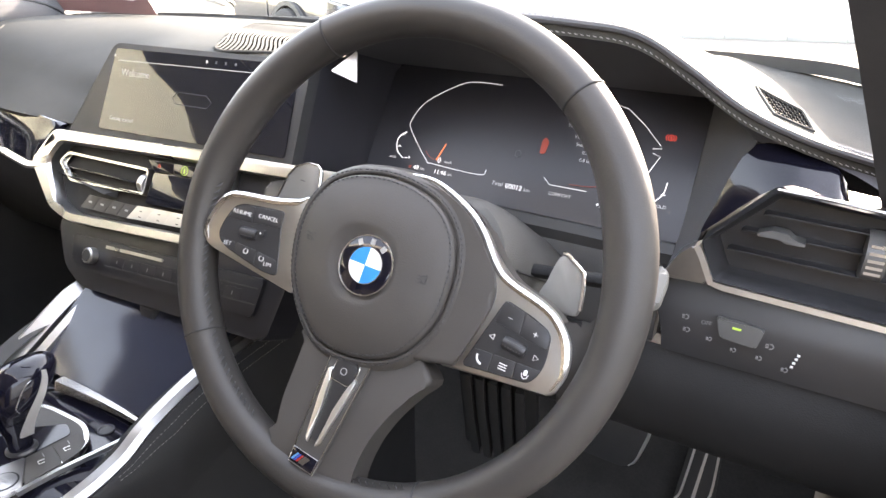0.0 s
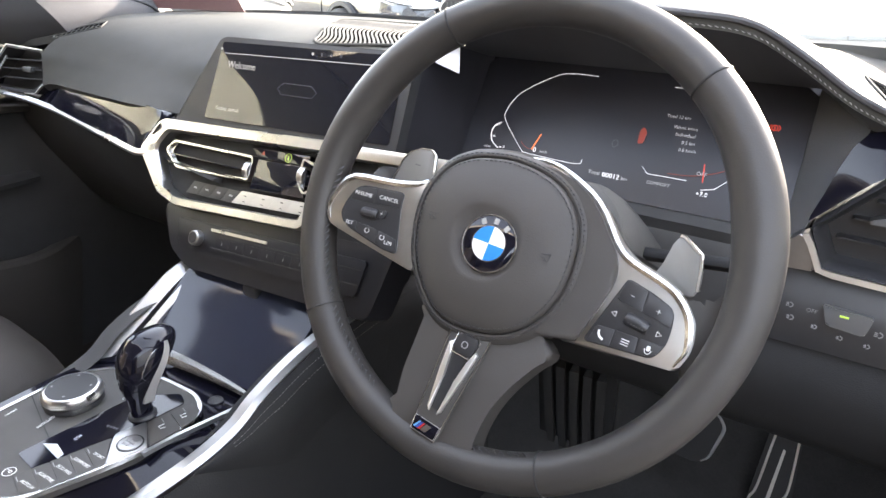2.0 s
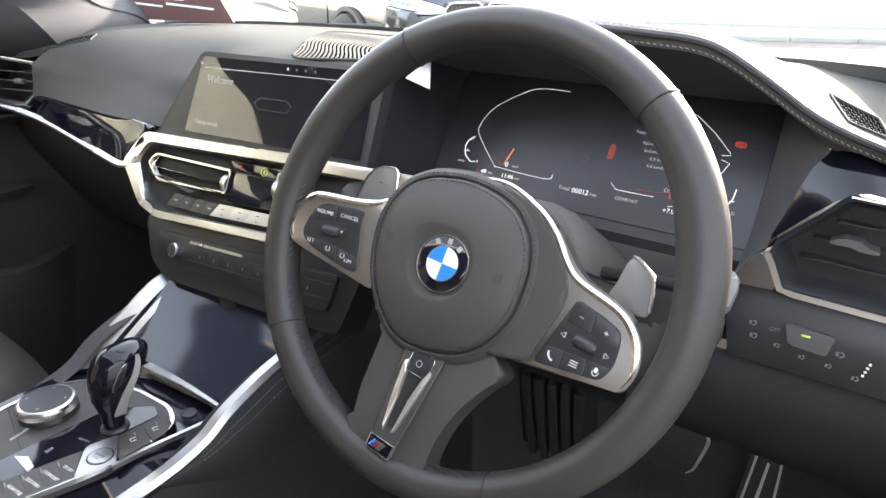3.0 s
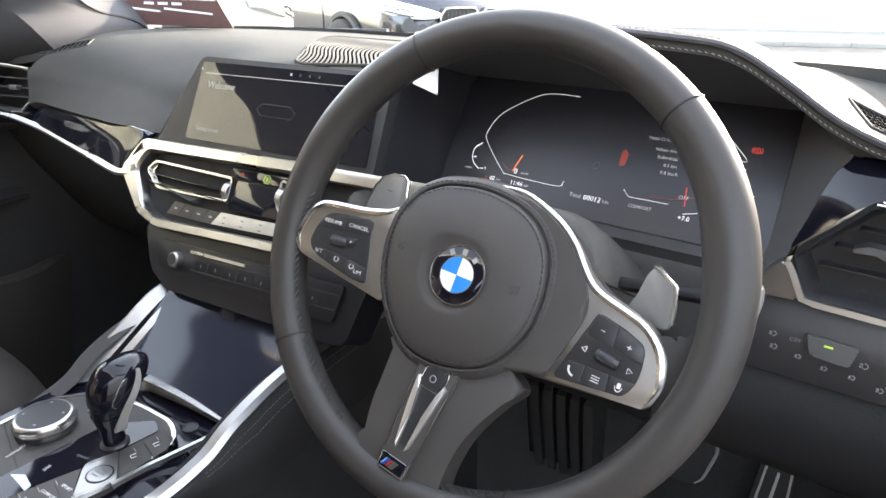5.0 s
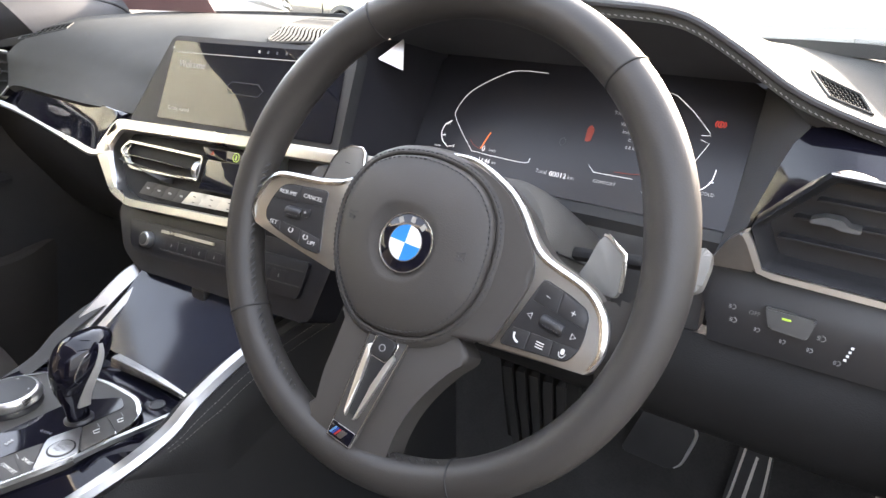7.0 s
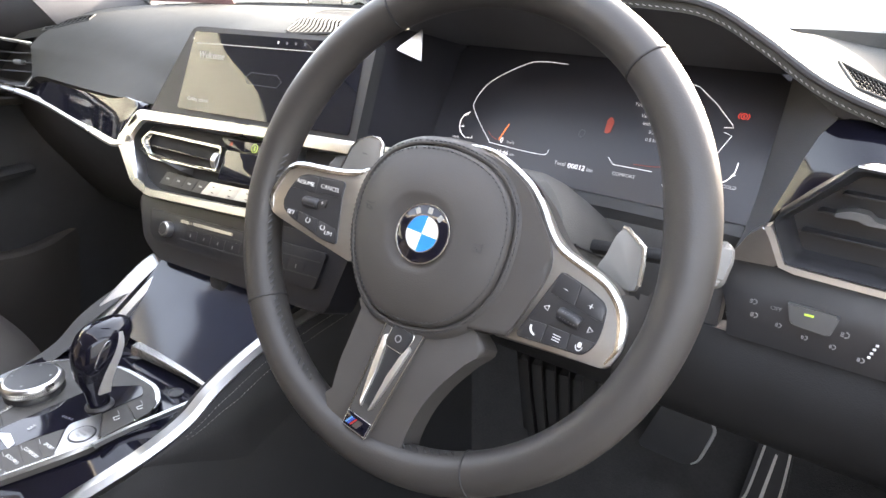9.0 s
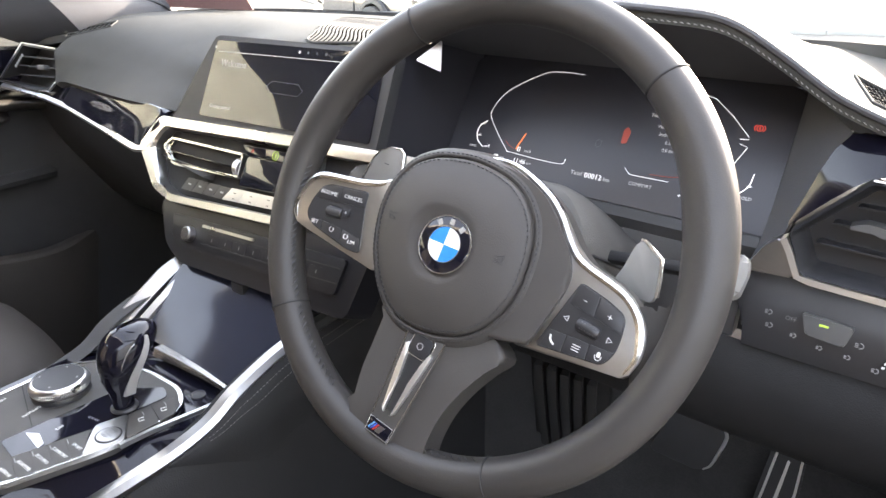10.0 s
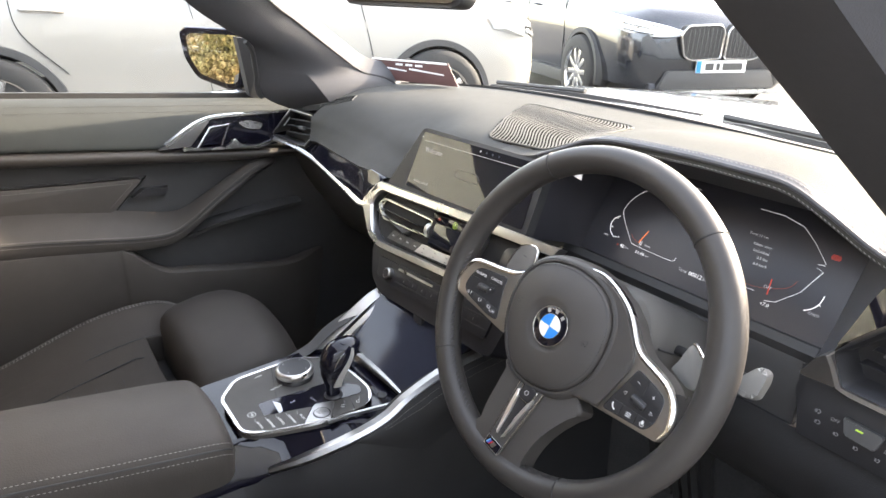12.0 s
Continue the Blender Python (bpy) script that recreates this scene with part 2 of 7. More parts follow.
def box(x0, x1, y0, y1, z0, z1, bevel=0.0, m=Matrix(), bm=None):
    own = bmesh.new()
    bmesh.ops.create_cube(own, size=1)
    bmesh.ops.transform(own, matrix=Matrix.Translation(((x0 + x1) / 2, (y0 + y1) / 2, (z0 + z1) / 2)) @ Matrix.Diagonal((x1 - x0, y1 - y0, z1 - z0, 1)), verts=own.verts)
    if bevel:
        bmesh.ops.bevel(own, geom=list(own.edges), offset=bevel, segments=2, affect="EDGES", profile=0.6)
    bmesh.ops.transform(own, matrix=m, verts=own.verts)
    if bm is None:
        return own
    tmp = bpy.data.meshes.new("tmp")
    own.to_mesh(tmp)
    own.free()
    bm.from_mesh(tmp)
    bpy.data.meshes.remove(tmp)
    return bm


def loft(sections, closed=False, caps=False, bm=None):
    """A skin over sections, each a list of as many 3D points; closed: each section is a ring."""
    bm = bm or bmesh.new()
    rows = [[bm.verts.new(p) for p in s] for s in sections]
    n = len(sections[0])
    for a, b in zip(rows, rows[1:]):
        for i in range(n if closed else n - 1):
            j = (i + 1) % n
            bm.faces.new((a[i], a[j], b[j], b[i]))
    if caps and closed:
        bm.faces.new(rows[0][::-1])
        bm.faces.new(rows[-1])
    return bm


def thick(sections, by, caps=True):
    """A sheet over open sections, with a back at the offset by (a vector or one a section)."""
    rings = []
    for i, s in enumerate(sections):
        off = Vector(by[i]) if isinstance(by, list) else Vector(by)
        rings.append([Vector(p) for p in s] + [Vector(p) + off for p in reversed(s)])
    return loft(rings, closed=True, caps=caps)


def fill_sections(keys, steps=8):
    """Sections between the given ones, each point gliding smoothly along."""
    tracks = [smooth_path([k[i] for k in keys], steps) for i in range(len(keys[0]))]
    return [[t[j] for t in tracks] for j in range(len(tracks[0]))]


def sweep(path, profile, up=(0, 0, 1), scale=None, closed=False, caps=True, bm=None):
    """A 2D profile (side, up) carried along a path."""
    path = [Vector(p) for p in path]
    rings, n = [], len(path)
    for i, p in enumerate(path):
        a = path[(i - 1) % n] if closed or i else p
        b = path[(i + 1) % n] if closed or i < n - 1 else p
        d = (b - a).normalized()
        side = d.cross(Vector(up)).normalized()
        u = side.cross(d)
        k = scale(i / max(1, n - 1)) if scale else 1
        rings.append([p + side * q[0] * k + u * q[1] * k for q in profile])
    if closed:
        rings.append(rings[0])
    bm = loft(rings, closed=True, caps=caps and not closed, bm=bm)
    if closed:
        bmesh.ops.remove_doubles(bm, verts=bm.verts, dist=1e-6)
    return bm


def ring(r, n=10, ry=None):
    ry = r if ry is None else ry
    return [(r * math.cos(2 * math.pi * i / n), ry * math.sin(2 * math.pi * i / n)) for i in range(n)]


def disc(r, h0, h1, n=40, m=Matrix(), bevel=0.0, bm=None):
    return slab(ring(r, n), h0, h1, m, bevel, bm=bm)


def lathe(profile, n=32, m=Matrix()):
    """A turned body: profile of (radius, height)."""
    rings = [[m @ Vector((r * math.cos(2 * math.pi * i / n), r * math.sin(2 * math.pi * i / n), h)) for i in range(n)] for r, h in profile]
    return loft(rings, closed=True, caps=True)


def frame_of(origin, u, v):
    """A pose whose x runs along u and y near v; z is out of the sheet."""
    u = Vector(u).normalized()
    w = u.cross(Vector(v)).normalized()
    v = w.cross(u)
    m = Matrix((u, v, w)).transposed().to_4x4()
    m.translation = origin
    return m


def words(body, size, m, mat, parent, name="lettering", bold=0.0):
    """Writing in the built-in font, centred on m's origin, as a thin mesh."""
    cu = bpy.data.curves.new(name, "FONT")
    cu.body, cu.size, cu.align_x, cu.align_y, cu.extrude, cu.resolution_u = body, size, "CENTER", "CENTER", 0.00015, 2
    cu.offset = bold - size * 0.009
    tmp = bpy.data.objects.new(name, cu)
    me = bpy.data.meshes.new_from_object(tmp)
    bpy.data.objects.remove(tmp)
    me.transform(m)
    me.materials.clear()
    me.materials.append(mat)
    ob = new(name, me)
    ob.parent = parent
    ob.matrix_parent_inverse = parent.matrix_world.inverted()
    return ob


def line_strip(pts, width, h, m, steps=6, rounded=True, bm=None):
    """A thin raised line along 2D points in m's sheet."""
    path = smooth_path([(p[0], p[1], h) for p in pts], steps) if rounded else [Vector((p[0], p[1], h)) for p in pts]
    own = sweep(path, [(-width / 2, -0.0002), (width / 2, -0.0002), (width / 2, 0.0002), (-width / 2, 0.0002)])
    bmesh.ops.transform(own, matrix=m, verts=own.verts)
    if bm is None:
        return own
    tmp = bpy.data.meshes.new("tmp")
    own.to_mesh(tmp)
    own.free()
    bm.from_mesh(tmp)
    bpy.data.meshes.remove(tmp)
    return bm


def stitch_row(path, normals, length=0.0042, gap=0.0022, r=0.00055, lift=0.0004, slant=0.0):
    """Short threads along a path, each lying on the surface."""
    bm = bmesh.new()
    path = [Vector(p) for p in path]
    lens = [0.0]
    for a, b in zip(path, path[1:]):
        lens.append(lens[-1] + (b - a).length)

    def at(s):
        for i in range(len(path) - 1):
            if s <= lens[i + 1] or i == len(path) - 2:
                t = (s - lens[i]) / max(1e-9, lens[i + 1] - lens[i])
                nrm = normals if not isinstance(normals, list) else normals[i]
                return path[i].lerp(path[i + 1], t), Vector(nrm)
    s = 0.0
    while s + length < lens[-1]:
        (a, na), (b, nb) = at(s), at(s + length)
        d = (b - a).normalized()
        side = d.cross(na).normalized()
        mid = (a + b) / 2 + na * (lift + r)
        a, b = a + na * lift - side * slant, b + na * lift + side * slant
        rings = []
        for p, k in ((a, 0.5), (mid, 1.0), (b, 0.5)):
            up = side.cross(d)
            rings.append([p + side * r * k * c + up * r * k * q for c, q in ring(1, 5)])
        loft(rings, closed=True, caps=True, bm=bm)
        s += length + gap
    return bm


# ---- ground and surroundings ----
bm = bmesh.new()
bmesh.ops.create_grid(bm, x_segments=40, y_segments=40, size=400)
tagged(part("ground", bm, ASPHALT), "worn grey asphalt of a car park", "ground", kind="structure")
# boundary wall: one stretch running towards the car, one running away
def wall_run(name, a, b, height, label):
    a, b = Vector(a), Vector(b)
    d = (b - a).normalized()
    nrm = Vector((-d.y, d.x))
    t = thing(name, label, "wall", (a.x, a.y, 0), kind="structure")
    ln = (b - a).length
    m = frame_of((a.x, a.y, 0), (d.x, d.y, 0), (nrm.x, nrm.y, 0))
    part("wall_body", box(0, ln, 0.0, 0.25, 0.18, height, 0.01, m), RENDERWALL, t)
    part("plinth", box(0, ln, -0.03, 0.27, 0, 0.18, 0.01, m), KERB, t)
    part("coping", box(-0.05, ln + 0.05, -0.05, 0.30, height, height + 0.1, 0.01, m), CONCRETE, t)
    return t


wall_run("wall_west", (-26, 29.5), (-6.3, 20.0), 4.2, "white rendered boundary wall with a grey plinth")
wall_run("wall_north", (-6.3, 20.0), (30, 52), 4.2, "white rendered boundary wall running along a road")
bm = bmesh.new()
for k in range(24):
    a = Vector((-6.0, 14.3)).lerp(Vector((26, 40)), k / 24)
    b = Vector((-6.0, 14.3)).lerp(Vector((26, 40)), (k + 1) / 24)
    d = (b - a)
    m = frame_of((a.x, a.y, 0), (d.x, d.y, 0), (-d.y, d.x, 0))
    box(0.01, d.length - 0.01, 0, 0.3, 0, 0.12, 0.015, m, bm)
tagged(part("kerb", bm, KERB), "pale stone kerb along the far pavement", "kerb", kind="structure")
m = frame_of((-6.0, 14.3, 0), (32, 25.7, 0), (-25.7, 32, 0))
tagged(part("pavement", box(0, 40, 0.3, 4.2, 0, 0.12, 0, m), CONCRETE), "pale concrete pavement before the wall", "pavement", kind="structure")
for k in range(5):
    m = frame_of((0.4 + k * 2.9, 9.5 + k * 2.2, 0.004), (0.8, 0.6, 0), (-0.6, 0.8, 0))
    tagged(part("road_marking", box(0, 1.6, 0, 0.1, 0, 0.004, 0, m), LINE_PAINT), "worn white painted dash on the asphalt", "road marking", kind="structure")


# ---- parked cars ----
def wheel_parts(owner, x, y, z, r, spin, side):
    """A tyre with its alloy rim; side +1 or -1 along the car's width (local y)."""
    m = Matrix.Translation((x, y, z)) @ pose(0, 0, 0, -90 * side, 0, 0)
    prof = [(r * 0.66, -0.11), (r * 0.90, -0.12), (r * 0.985, -0.10), (r, -0.06), (r, 0.06), (r * 0.985, 0.10), (r * 0.90, 0.12), (r * 0.70, 0.115), (r * 0.66, 0.09)]
    wheel = part("wheel", lathe(prof, 40, owner.matrix_world @ m), TYRE, owner, "black tyre on a silver alloy rim")
    bm = lathe([(r * 0.67, 0.06), (r * 0.69, 0.118), (r * 0.66, 0.112), (r * 0.62, 0.06)], 40, m)
    for k in range(10):
        a = spin + k * math.tau / 10
        tip = [(r * 0.13, -0.028), (r * 0.64, -0.040), (r * 0.64, 0.012), (r * 0.13, 0.020)]
        rot = Matrix.Rotation(a, 4, "Z")
        slab(tip, 0.055, 0.095, m @ rot, 0.006, bm=bm)
    disc(r * 0.17, 0.03, 0.1, 20, m, 0.01, bm)
    bmesh.ops.transform(bm, matrix=owner.matrix_world, verts=bm.verts)
    part("rim", bm, ALLOY, wheel)
    part("brake_disc", disc(r * 0.55, 0.0, 0.02, 28, owner.matrix_world @ m), CLAD, wheel)


def suv(name, label, at, paint, length=4.75, width=1.95, height=1.68, plate=False):
    """A tall estate car: nose towards local +x, origin on the ground under the nose's middle."""
    t = thing(name, label, "car", at)
    w = width / 2
    M = at

    def section(x, zl, zs, zb, zr, ws, wr):
        # sill, waist, belt and roof of one half, then mirrored
        half = [(0.0, zl), (0.80, zl), (0.965, zl + 0.10), (1.0, zs), (0.985, (zs + zb) / 2 + 0.06), (0.945, zb), (wr + 0.02, zr - 0.10), (wr * 0.85, zr), (0.0, zr + 0.02)]
        pts = [(x, -w * ws * a, z) for a, z in half]
        return pts + [(x, w * ws * a, z) for a, z in reversed(half[1:-1])]

    L = length
    keys = [
        section(-0.00, 0.38, 0.55, 0.72, 0.74, 0.74, 0.80), section(-0.06, 0.28, 0.58, 0.84, 0.88, 0.86, 0.82), section(-0.22, 0.24, 0.60, 0.93, 0.99, 0.95, 0.82),
        section(-0.60, 0.24, 0.62, 1.00, 1.06, 0.99, 0.82), section(-1.30, 0.24, 0.62, 1.06, 1.13, 1.0, 0.82), section(-1.55, 0.24, 0.62, 1.08, 1.20, 1.0, 0.80),
        section(-2.25, 0.24, 0.62, 1.10, height - 0.03, 1.0, 0.74), section(-3.3, 0.24, 0.63, 1.12, height, 1.0, 0.74), section(-L + 0.7, 0.26, 0.65, 1.14, height - 0.06, 0.99, 0.72),
        section(-L + 0.15, 0.32, 0.66, 1.10, 1.30, 0.93, 0.74), section(-L, 0.45, 0.66, 1.00, 1.06, 0.86, 0.78),
    ]
    secs = fill_sections(keys, 5)
    secs = [[M @ Vector(p) for p in s] for s in secs]
    part("body", loft(secs, closed=True, caps=True), paint, t)
    for side in (-1, 1):
        s = side
        # side windows
        ws = [[(-1.75, s * w * 0.93, 1.10), (-2.2, s * w * 0.80, height - 0.16), (-2.95, s * w * 0.78, height - 0.11), (-2.95, s * w * 0.95, 1.13)],
              [(-3.03, s * w * 0.95, 1.13), (-3.03, s * w * 0.78, height - 0.11), (-3.75, s * w * 0.775, height - 0.14), (-3.95, s * w * 0.94, 1.15)]]
        for q in ws:
            bm = bmesh.new()
            vs = [bm.verts.new(M @ (Vector(p) + Vector((0, s * 0.02, 0)))) for p in q] + [bm.verts.new(M @ (Vector(p) - Vector((0, s * 0.02, 0)))) for p in q]
            bm.faces.new(vs[:4])
            bm.faces.new(vs[4:][::-1])
            for i in range(4):
                bm.faces.new((vs[i], vs[(i + 1) % 4], vs[4 + (i + 1) % 4], vs[4 + i]))
            part("side_window", bm, DARK_GLASS, t, smooth=False)
        # arches, cladding, wheels
        for xw in (-0.92, -0.92 - 2.87):
            arch = [(0.43 * math.cos(a), 0.43 * math.sin(a)) for a in np.linspace(math.radians(-12), math.radians(192), 24)]
            inner = [(0.385 * math.cos(a), 0.385 * math.sin(a)) for a in np.linspace(math.radians(192), math.radians(-12), 24)]
            m = M @ Matrix.Translation((xw, s * (w * 0.99), 0.37)) @ pose(0, 0, 0, 90, 0, 0)
            part("wheel_arch", slab(arch + inner, -0.035, 0.035, m, 0.008), CLAD, t)
            part("wheel_well", slab(ring(0.388, 30), *((-0.03, 0.006) if s < 0 else (-0.006, 0.03)), m), HOLE, t)
            wheel_parts(t, xw, s * (w - 0.052), 0.365, 0.365, 0.1, s)
        sill = [(-1.35, 0.20), (-3.37, 0.20), (-3.37, 0.33), (-1.35, 0.33)]
        m = M @ Matrix.Translation((0, s * (w * 0.975), 0)) @ pose(0, 0, 0, 90, 0, 0)
        part("sill_cladding", slab(sill, -0.04, 0.04, m, 0.01), CLAD, t)
        # door gaps and handles
        for gap in ([(-1.42, 0.36), (-1.40, 0.62), (-1.48, 1.06)], [(-2.52, 0.36), (-2.54, 0.62), (-2.62, 1.08)], [(-3.36, 0.62), (-3.58, 0.86), (-3.62, 1.09)]):
            pts = smooth_path([(a, s * (w * (1.0 if 0.5 < b < 0.7 else 0.985 if b < 0.9 else 0.957) + 0.004), b) for a, b in gap], 6)
            bm = sweep([M @ p for p in pts], [(-0.0025, -0.006), (0.0025, -0.006), (0.0025, 0.003), (-0.0025, 0.003)], up=M.to_3x3() @ Vector((0, 1, 0)))
            part("door_gap", bm, RUBBER, t)
        for xh in (-2.35, -3.45):
            pts = smooth_path([(xh + 0.11, s * (w * 0.965 + 0.01), 0.985), (xh + 0.08, s * (w * 0.965 + 0.045), 0.99), (xh - 0.08, s * (w * 0.965 + 0.045), 0.995), (xh - 0.11, s * (w * 0.965 + 0.01), 0.992)], 5)
            part("door_handle", sweep([M @ p for p in pts], ring(0.016, 8, 0.011)), paint, t)
        # headlamp running from the grille round the corner
        low_line = smooth_path([(0.015, s * 0.44 * w, 0.775), (0.010, s * 0.62 * w, 0.765), (-0.045, s * 0.80 * w, 0.775), (-0.17, s * 0.945 * w, 0.81), (-0.36, s * 1.0 * w, 0.87)], 5)
        top_line = smooth_path([(0.000, s * 0.44 * w, 0.805), (-0.020, s * 0.62 * w, 0.850), (-0.085, s * 0.81 * w, 0.890), (-0.22, s * 0.955 * w, 0.925), (-0.42, s * 1.005 * w, 0.950)], 5)
        face = [[M @ (a.lerp(b, k / 4) + Vector((0.016 * math.sin(math.pi * k / 4), 0, 0))) for k in range(5)] for a, b in zip(low_line, top_line)]
        lamp_ob = part("headlamp", thick(face, M.to_3x3() @ Vector((-0.10, -s * 0.03, 0))), LAMP_GLASS, t, "clear headlamp glass under a bright brow")
        part("lamp_brow", sweep([M @ (p + Vector((0.010, 0, 0.004))) for p in top_line], ring(0.014, 6)), ENAMEL, lamp_ob)
        for f in (0.35, 0.68):
            eye = [M @ (low_line[k].lerp(top_line[k], f2) + Vector((0.020, s * 0.006, 0))) for k, f2 in ((5 + int(10 * f), 0.25), (6 + int(10 * f), 0.7), (9 + int(10 * f), 0.7), (9 + int(10 * f), 0.25))]
            part("lamp_eye", sweep(eye, ring(0.012, 6), closed=True), BRIGHT, lamp_ob)
    # front: two kidney grilles with upright bars, intake, lip, plate
    for s in (-1, 1):
        kid = round_poly([(s * 0.02, 0.58), (s * 0.02, 0.82), (s * 0.07, 0.875), (s * 0.40, 0.865), (s * 0.46, 0.79), (s * 0.40, 0.60), (s * 0.32, 0.565)], 0.035)
        m = M @ frame_of((0.005, 0, 0), (0, 1, 0), (0.05, 0, 1))
        g = part("grille", slab(kid, -0.10, 0.0, m), RUBBER, t)
        outer = smooth_path([(a, b, 0) for a, b in kid], 1, closed=True)
        part("grille_surround", sweep([m @ p for p in outer], ring(0.011, 6), up=m.to_3x3() @ Vector((0, 0, 1)), closed=True), ALLOY, g)
        for k in range(8):
            xx = s * (0.062 + k * 0.045)
            part("grille_bar", box(xx - 0.006, xx + 0.006, 0.600, 0.850 - 0.002 * k, -0.05, 0.004, 0.003, m), CLAD, g)
    m = M @ frame_of((0.0, 0, 0), (0, 1, 0), (0, 0, 1))
    part("lower_intake", slab(round_poly([(-0.62, 0.30), (0.62, 0.30), (0.55, 0.47), (-0.55, 0.47)], 0.04), -0.12, 0.035, m, 0.01), CLAD, t)
    part("bumper_lip", slab(round_poly([(-0.70, 0.25), (0.70, 0.25), (0.66, 0.295), (-0.66, 0.295)], 0.01), -0.14, 0.055, m, 0.01), SATIN, t)
    for s in (-1, 1):
        duct = round_poly([(s * 0.66, 0.32), (s * 0.80, 0.36), (s * 0.82, 0.58), (s * 0.70, 0.56)], 0.03)
        part("corner_duct", slab(duct, -0.25, -0.06, m, 0.01), CLAD, t)
        part("fog_trim", slab(round_poly([(s * 0.56, 0.60), (s * 0.74, 0.62), (s * 0.74, 0.645), (s * 0.56, 0.63)], 0.008), -0.2, -0.01, m, 0.004), SATIN, t)
    pl = part("number_plate", slab(round_poly([(-0.26, 0.45), (0.26, 0.45), (0.26, 0.56), (-0.26, 0.56)], 0.008), 0.03, 0.048, m, 0.002), PLATE, t)
    part("plate_band", box(-0.262, -0.215, 0.452, 0.558, 0.046, 0.051, 0, m), BLUE, pl)
    for k, (a, b) in enumerate(((-0.17, -0.085), (-0.055, -0.02), (0.01, 0.22))):
        part("plate_bar", box(a, b, 0.475, 0.538, 0.046, 0.0505, 0, m), CLAD, pl)
    part("windscreen", thick([[M @ Vector((-1.50, -w * 0.80, 1.165)), M @ Vector((-1.42, 0, 1.185)), M @ Vector((-1.50, w * 0.80, 1.165))], [M @ Vector((-2.22, -w * 0.70, height - 0.06)), M @ Vector((-2.18, 0, height - 0.01)), M @ Vector((-2.22, w * 0.70, height - 0.06))]], M.to_3x3() @ Vector((-0.02, 0, -0.03))), DARK_GLASS, t)
    return t


suv("estate_car", "dark blue tall estate car parked across the aisle", pose(-3.17, 5.27, 0, 0, 0, -22), BODY_NAVY, plate=True)
suv("estate_car", "clean white tall estate car parked alongside", pose(-4.36, 3.53, 0, 0, 0, 75), BODY_WHITE)

# hedge along the back of the car park, seen in the door mirror
hedge = thing("hedge", "autumn hedge with yellow, green and rust leaves", "hedge", (-6, -8, 0))
rng = np.random.default_rng(3)
for k in range(8):
    x0 = -5.5 + k * 1.8
    part("stem", sweep(smooth_path([(x0, -8, 0), (x0 + 0.1, -8.05, 1.0), (x0 - 0.1, -7.95, 2.4)], 4), ring(0.06, 7), up=(1, 0, 0), scale=lambda t: 1 - 0.7 * t), BARK, hedge)
core = [[(x, -8.25 + 0.12 * math.sin(x * 3.1 + z * 2.0) + 0.08 * math.sin(x * 7.0 - z * 5.0), z) for z in np.linspace(0, 2.9 + 0.25 * math.sin(x * 2.3), 14)] for x in np.linspace(-6.6, 8.6, 60)]
part("inner_growth", thick(core, (0, -0.3, 0)), HEDGE, hedge, "dense inner growth")
verts, faces = [], []
for k in range(70000):
    x, y, z = rng.uniform(-6.5, 8.5), -8 + rng.normal(0, 0.45), rng.uniform(0.05, 3.1 + 0.5 * math.sin(k))
    c = Vector((x, y, z))
    q = Euler(rng.uniform(0, 6.28, 3)).to_matrix()
    s = rng.uniform(0.026, 0.050)
    i = len(verts)
    verts += [c + q @ Vector(p) * s for p in ((-1, 0, 0), (0, -0.5, 0.1), (1, 0, 0), (0, 0.5, 0.1))]
    faces.append((i, i + 1, i + 2, i + 3))
me = bpy.data.meshes.new("leaves")
me.from_pydata(verts, [], faces)
me.materials.append(HEDGE)
leaves = new("leaves", me)
leaves.parent = hedge
leaves.matrix_parent_inverse = hedge.matrix_world.inverted()
tagged(leaves, kind="stuff")


# ---- shell of the car ----
MID = -0.375  # the car's middle
tagged(part("floor", box(-1.20, 0.42, -1.6, 0.95, 0.10, 0.16, 0), CARPET), "black carpeted car floor", "floor", kind="structure")
# toe board rising under the dash
pts = [[(x, 0.45, 0.165), (x, 0.62, 0.20), (x, 0.80, 0.36), (x, 0.86, 0.60), (x, 0.86, 0.86)] for x in (-1.18, 0.40)]
tagged(part("bulkhead", thick(pts, (0, 0.06, 0.0)), CARPET), "black carpeted bulkhead of the footwells", "bulkhead", kind="structure")
tagged(part("rear_wall", box(-1.25, 0.42, -1.75, -1.65, 0.1, 1.22, 0.02), SEAT_LEATHER), "dark rear bulkhead of the cabin", "wall", kind="structure")

# roof with header over the windscreen
roof_keys = []
for x, dz in ((-0.93, -0.055), (-0.72, -0.015), (MID, 0.0), (-0.03, -0.015), (0.18, -0.055), (0.25, -0.10)):
    roof_keys.append([(x, -0.33 - 0.02 * abs(x - MID), 1.275 + dz), (x, -0.55, 1.30 + dz), (x, -1.0, 1.31 + dz), (x, -1.5, 1.25 + dz), (x, -1.75, 1.17 + dz)])
tagged(part("ceiling", thick(fill_sections(roof_keys, 5), (0, 0, 0.045)), LINING), "pale grey cloth headliner", "ceiling", kind="structure")


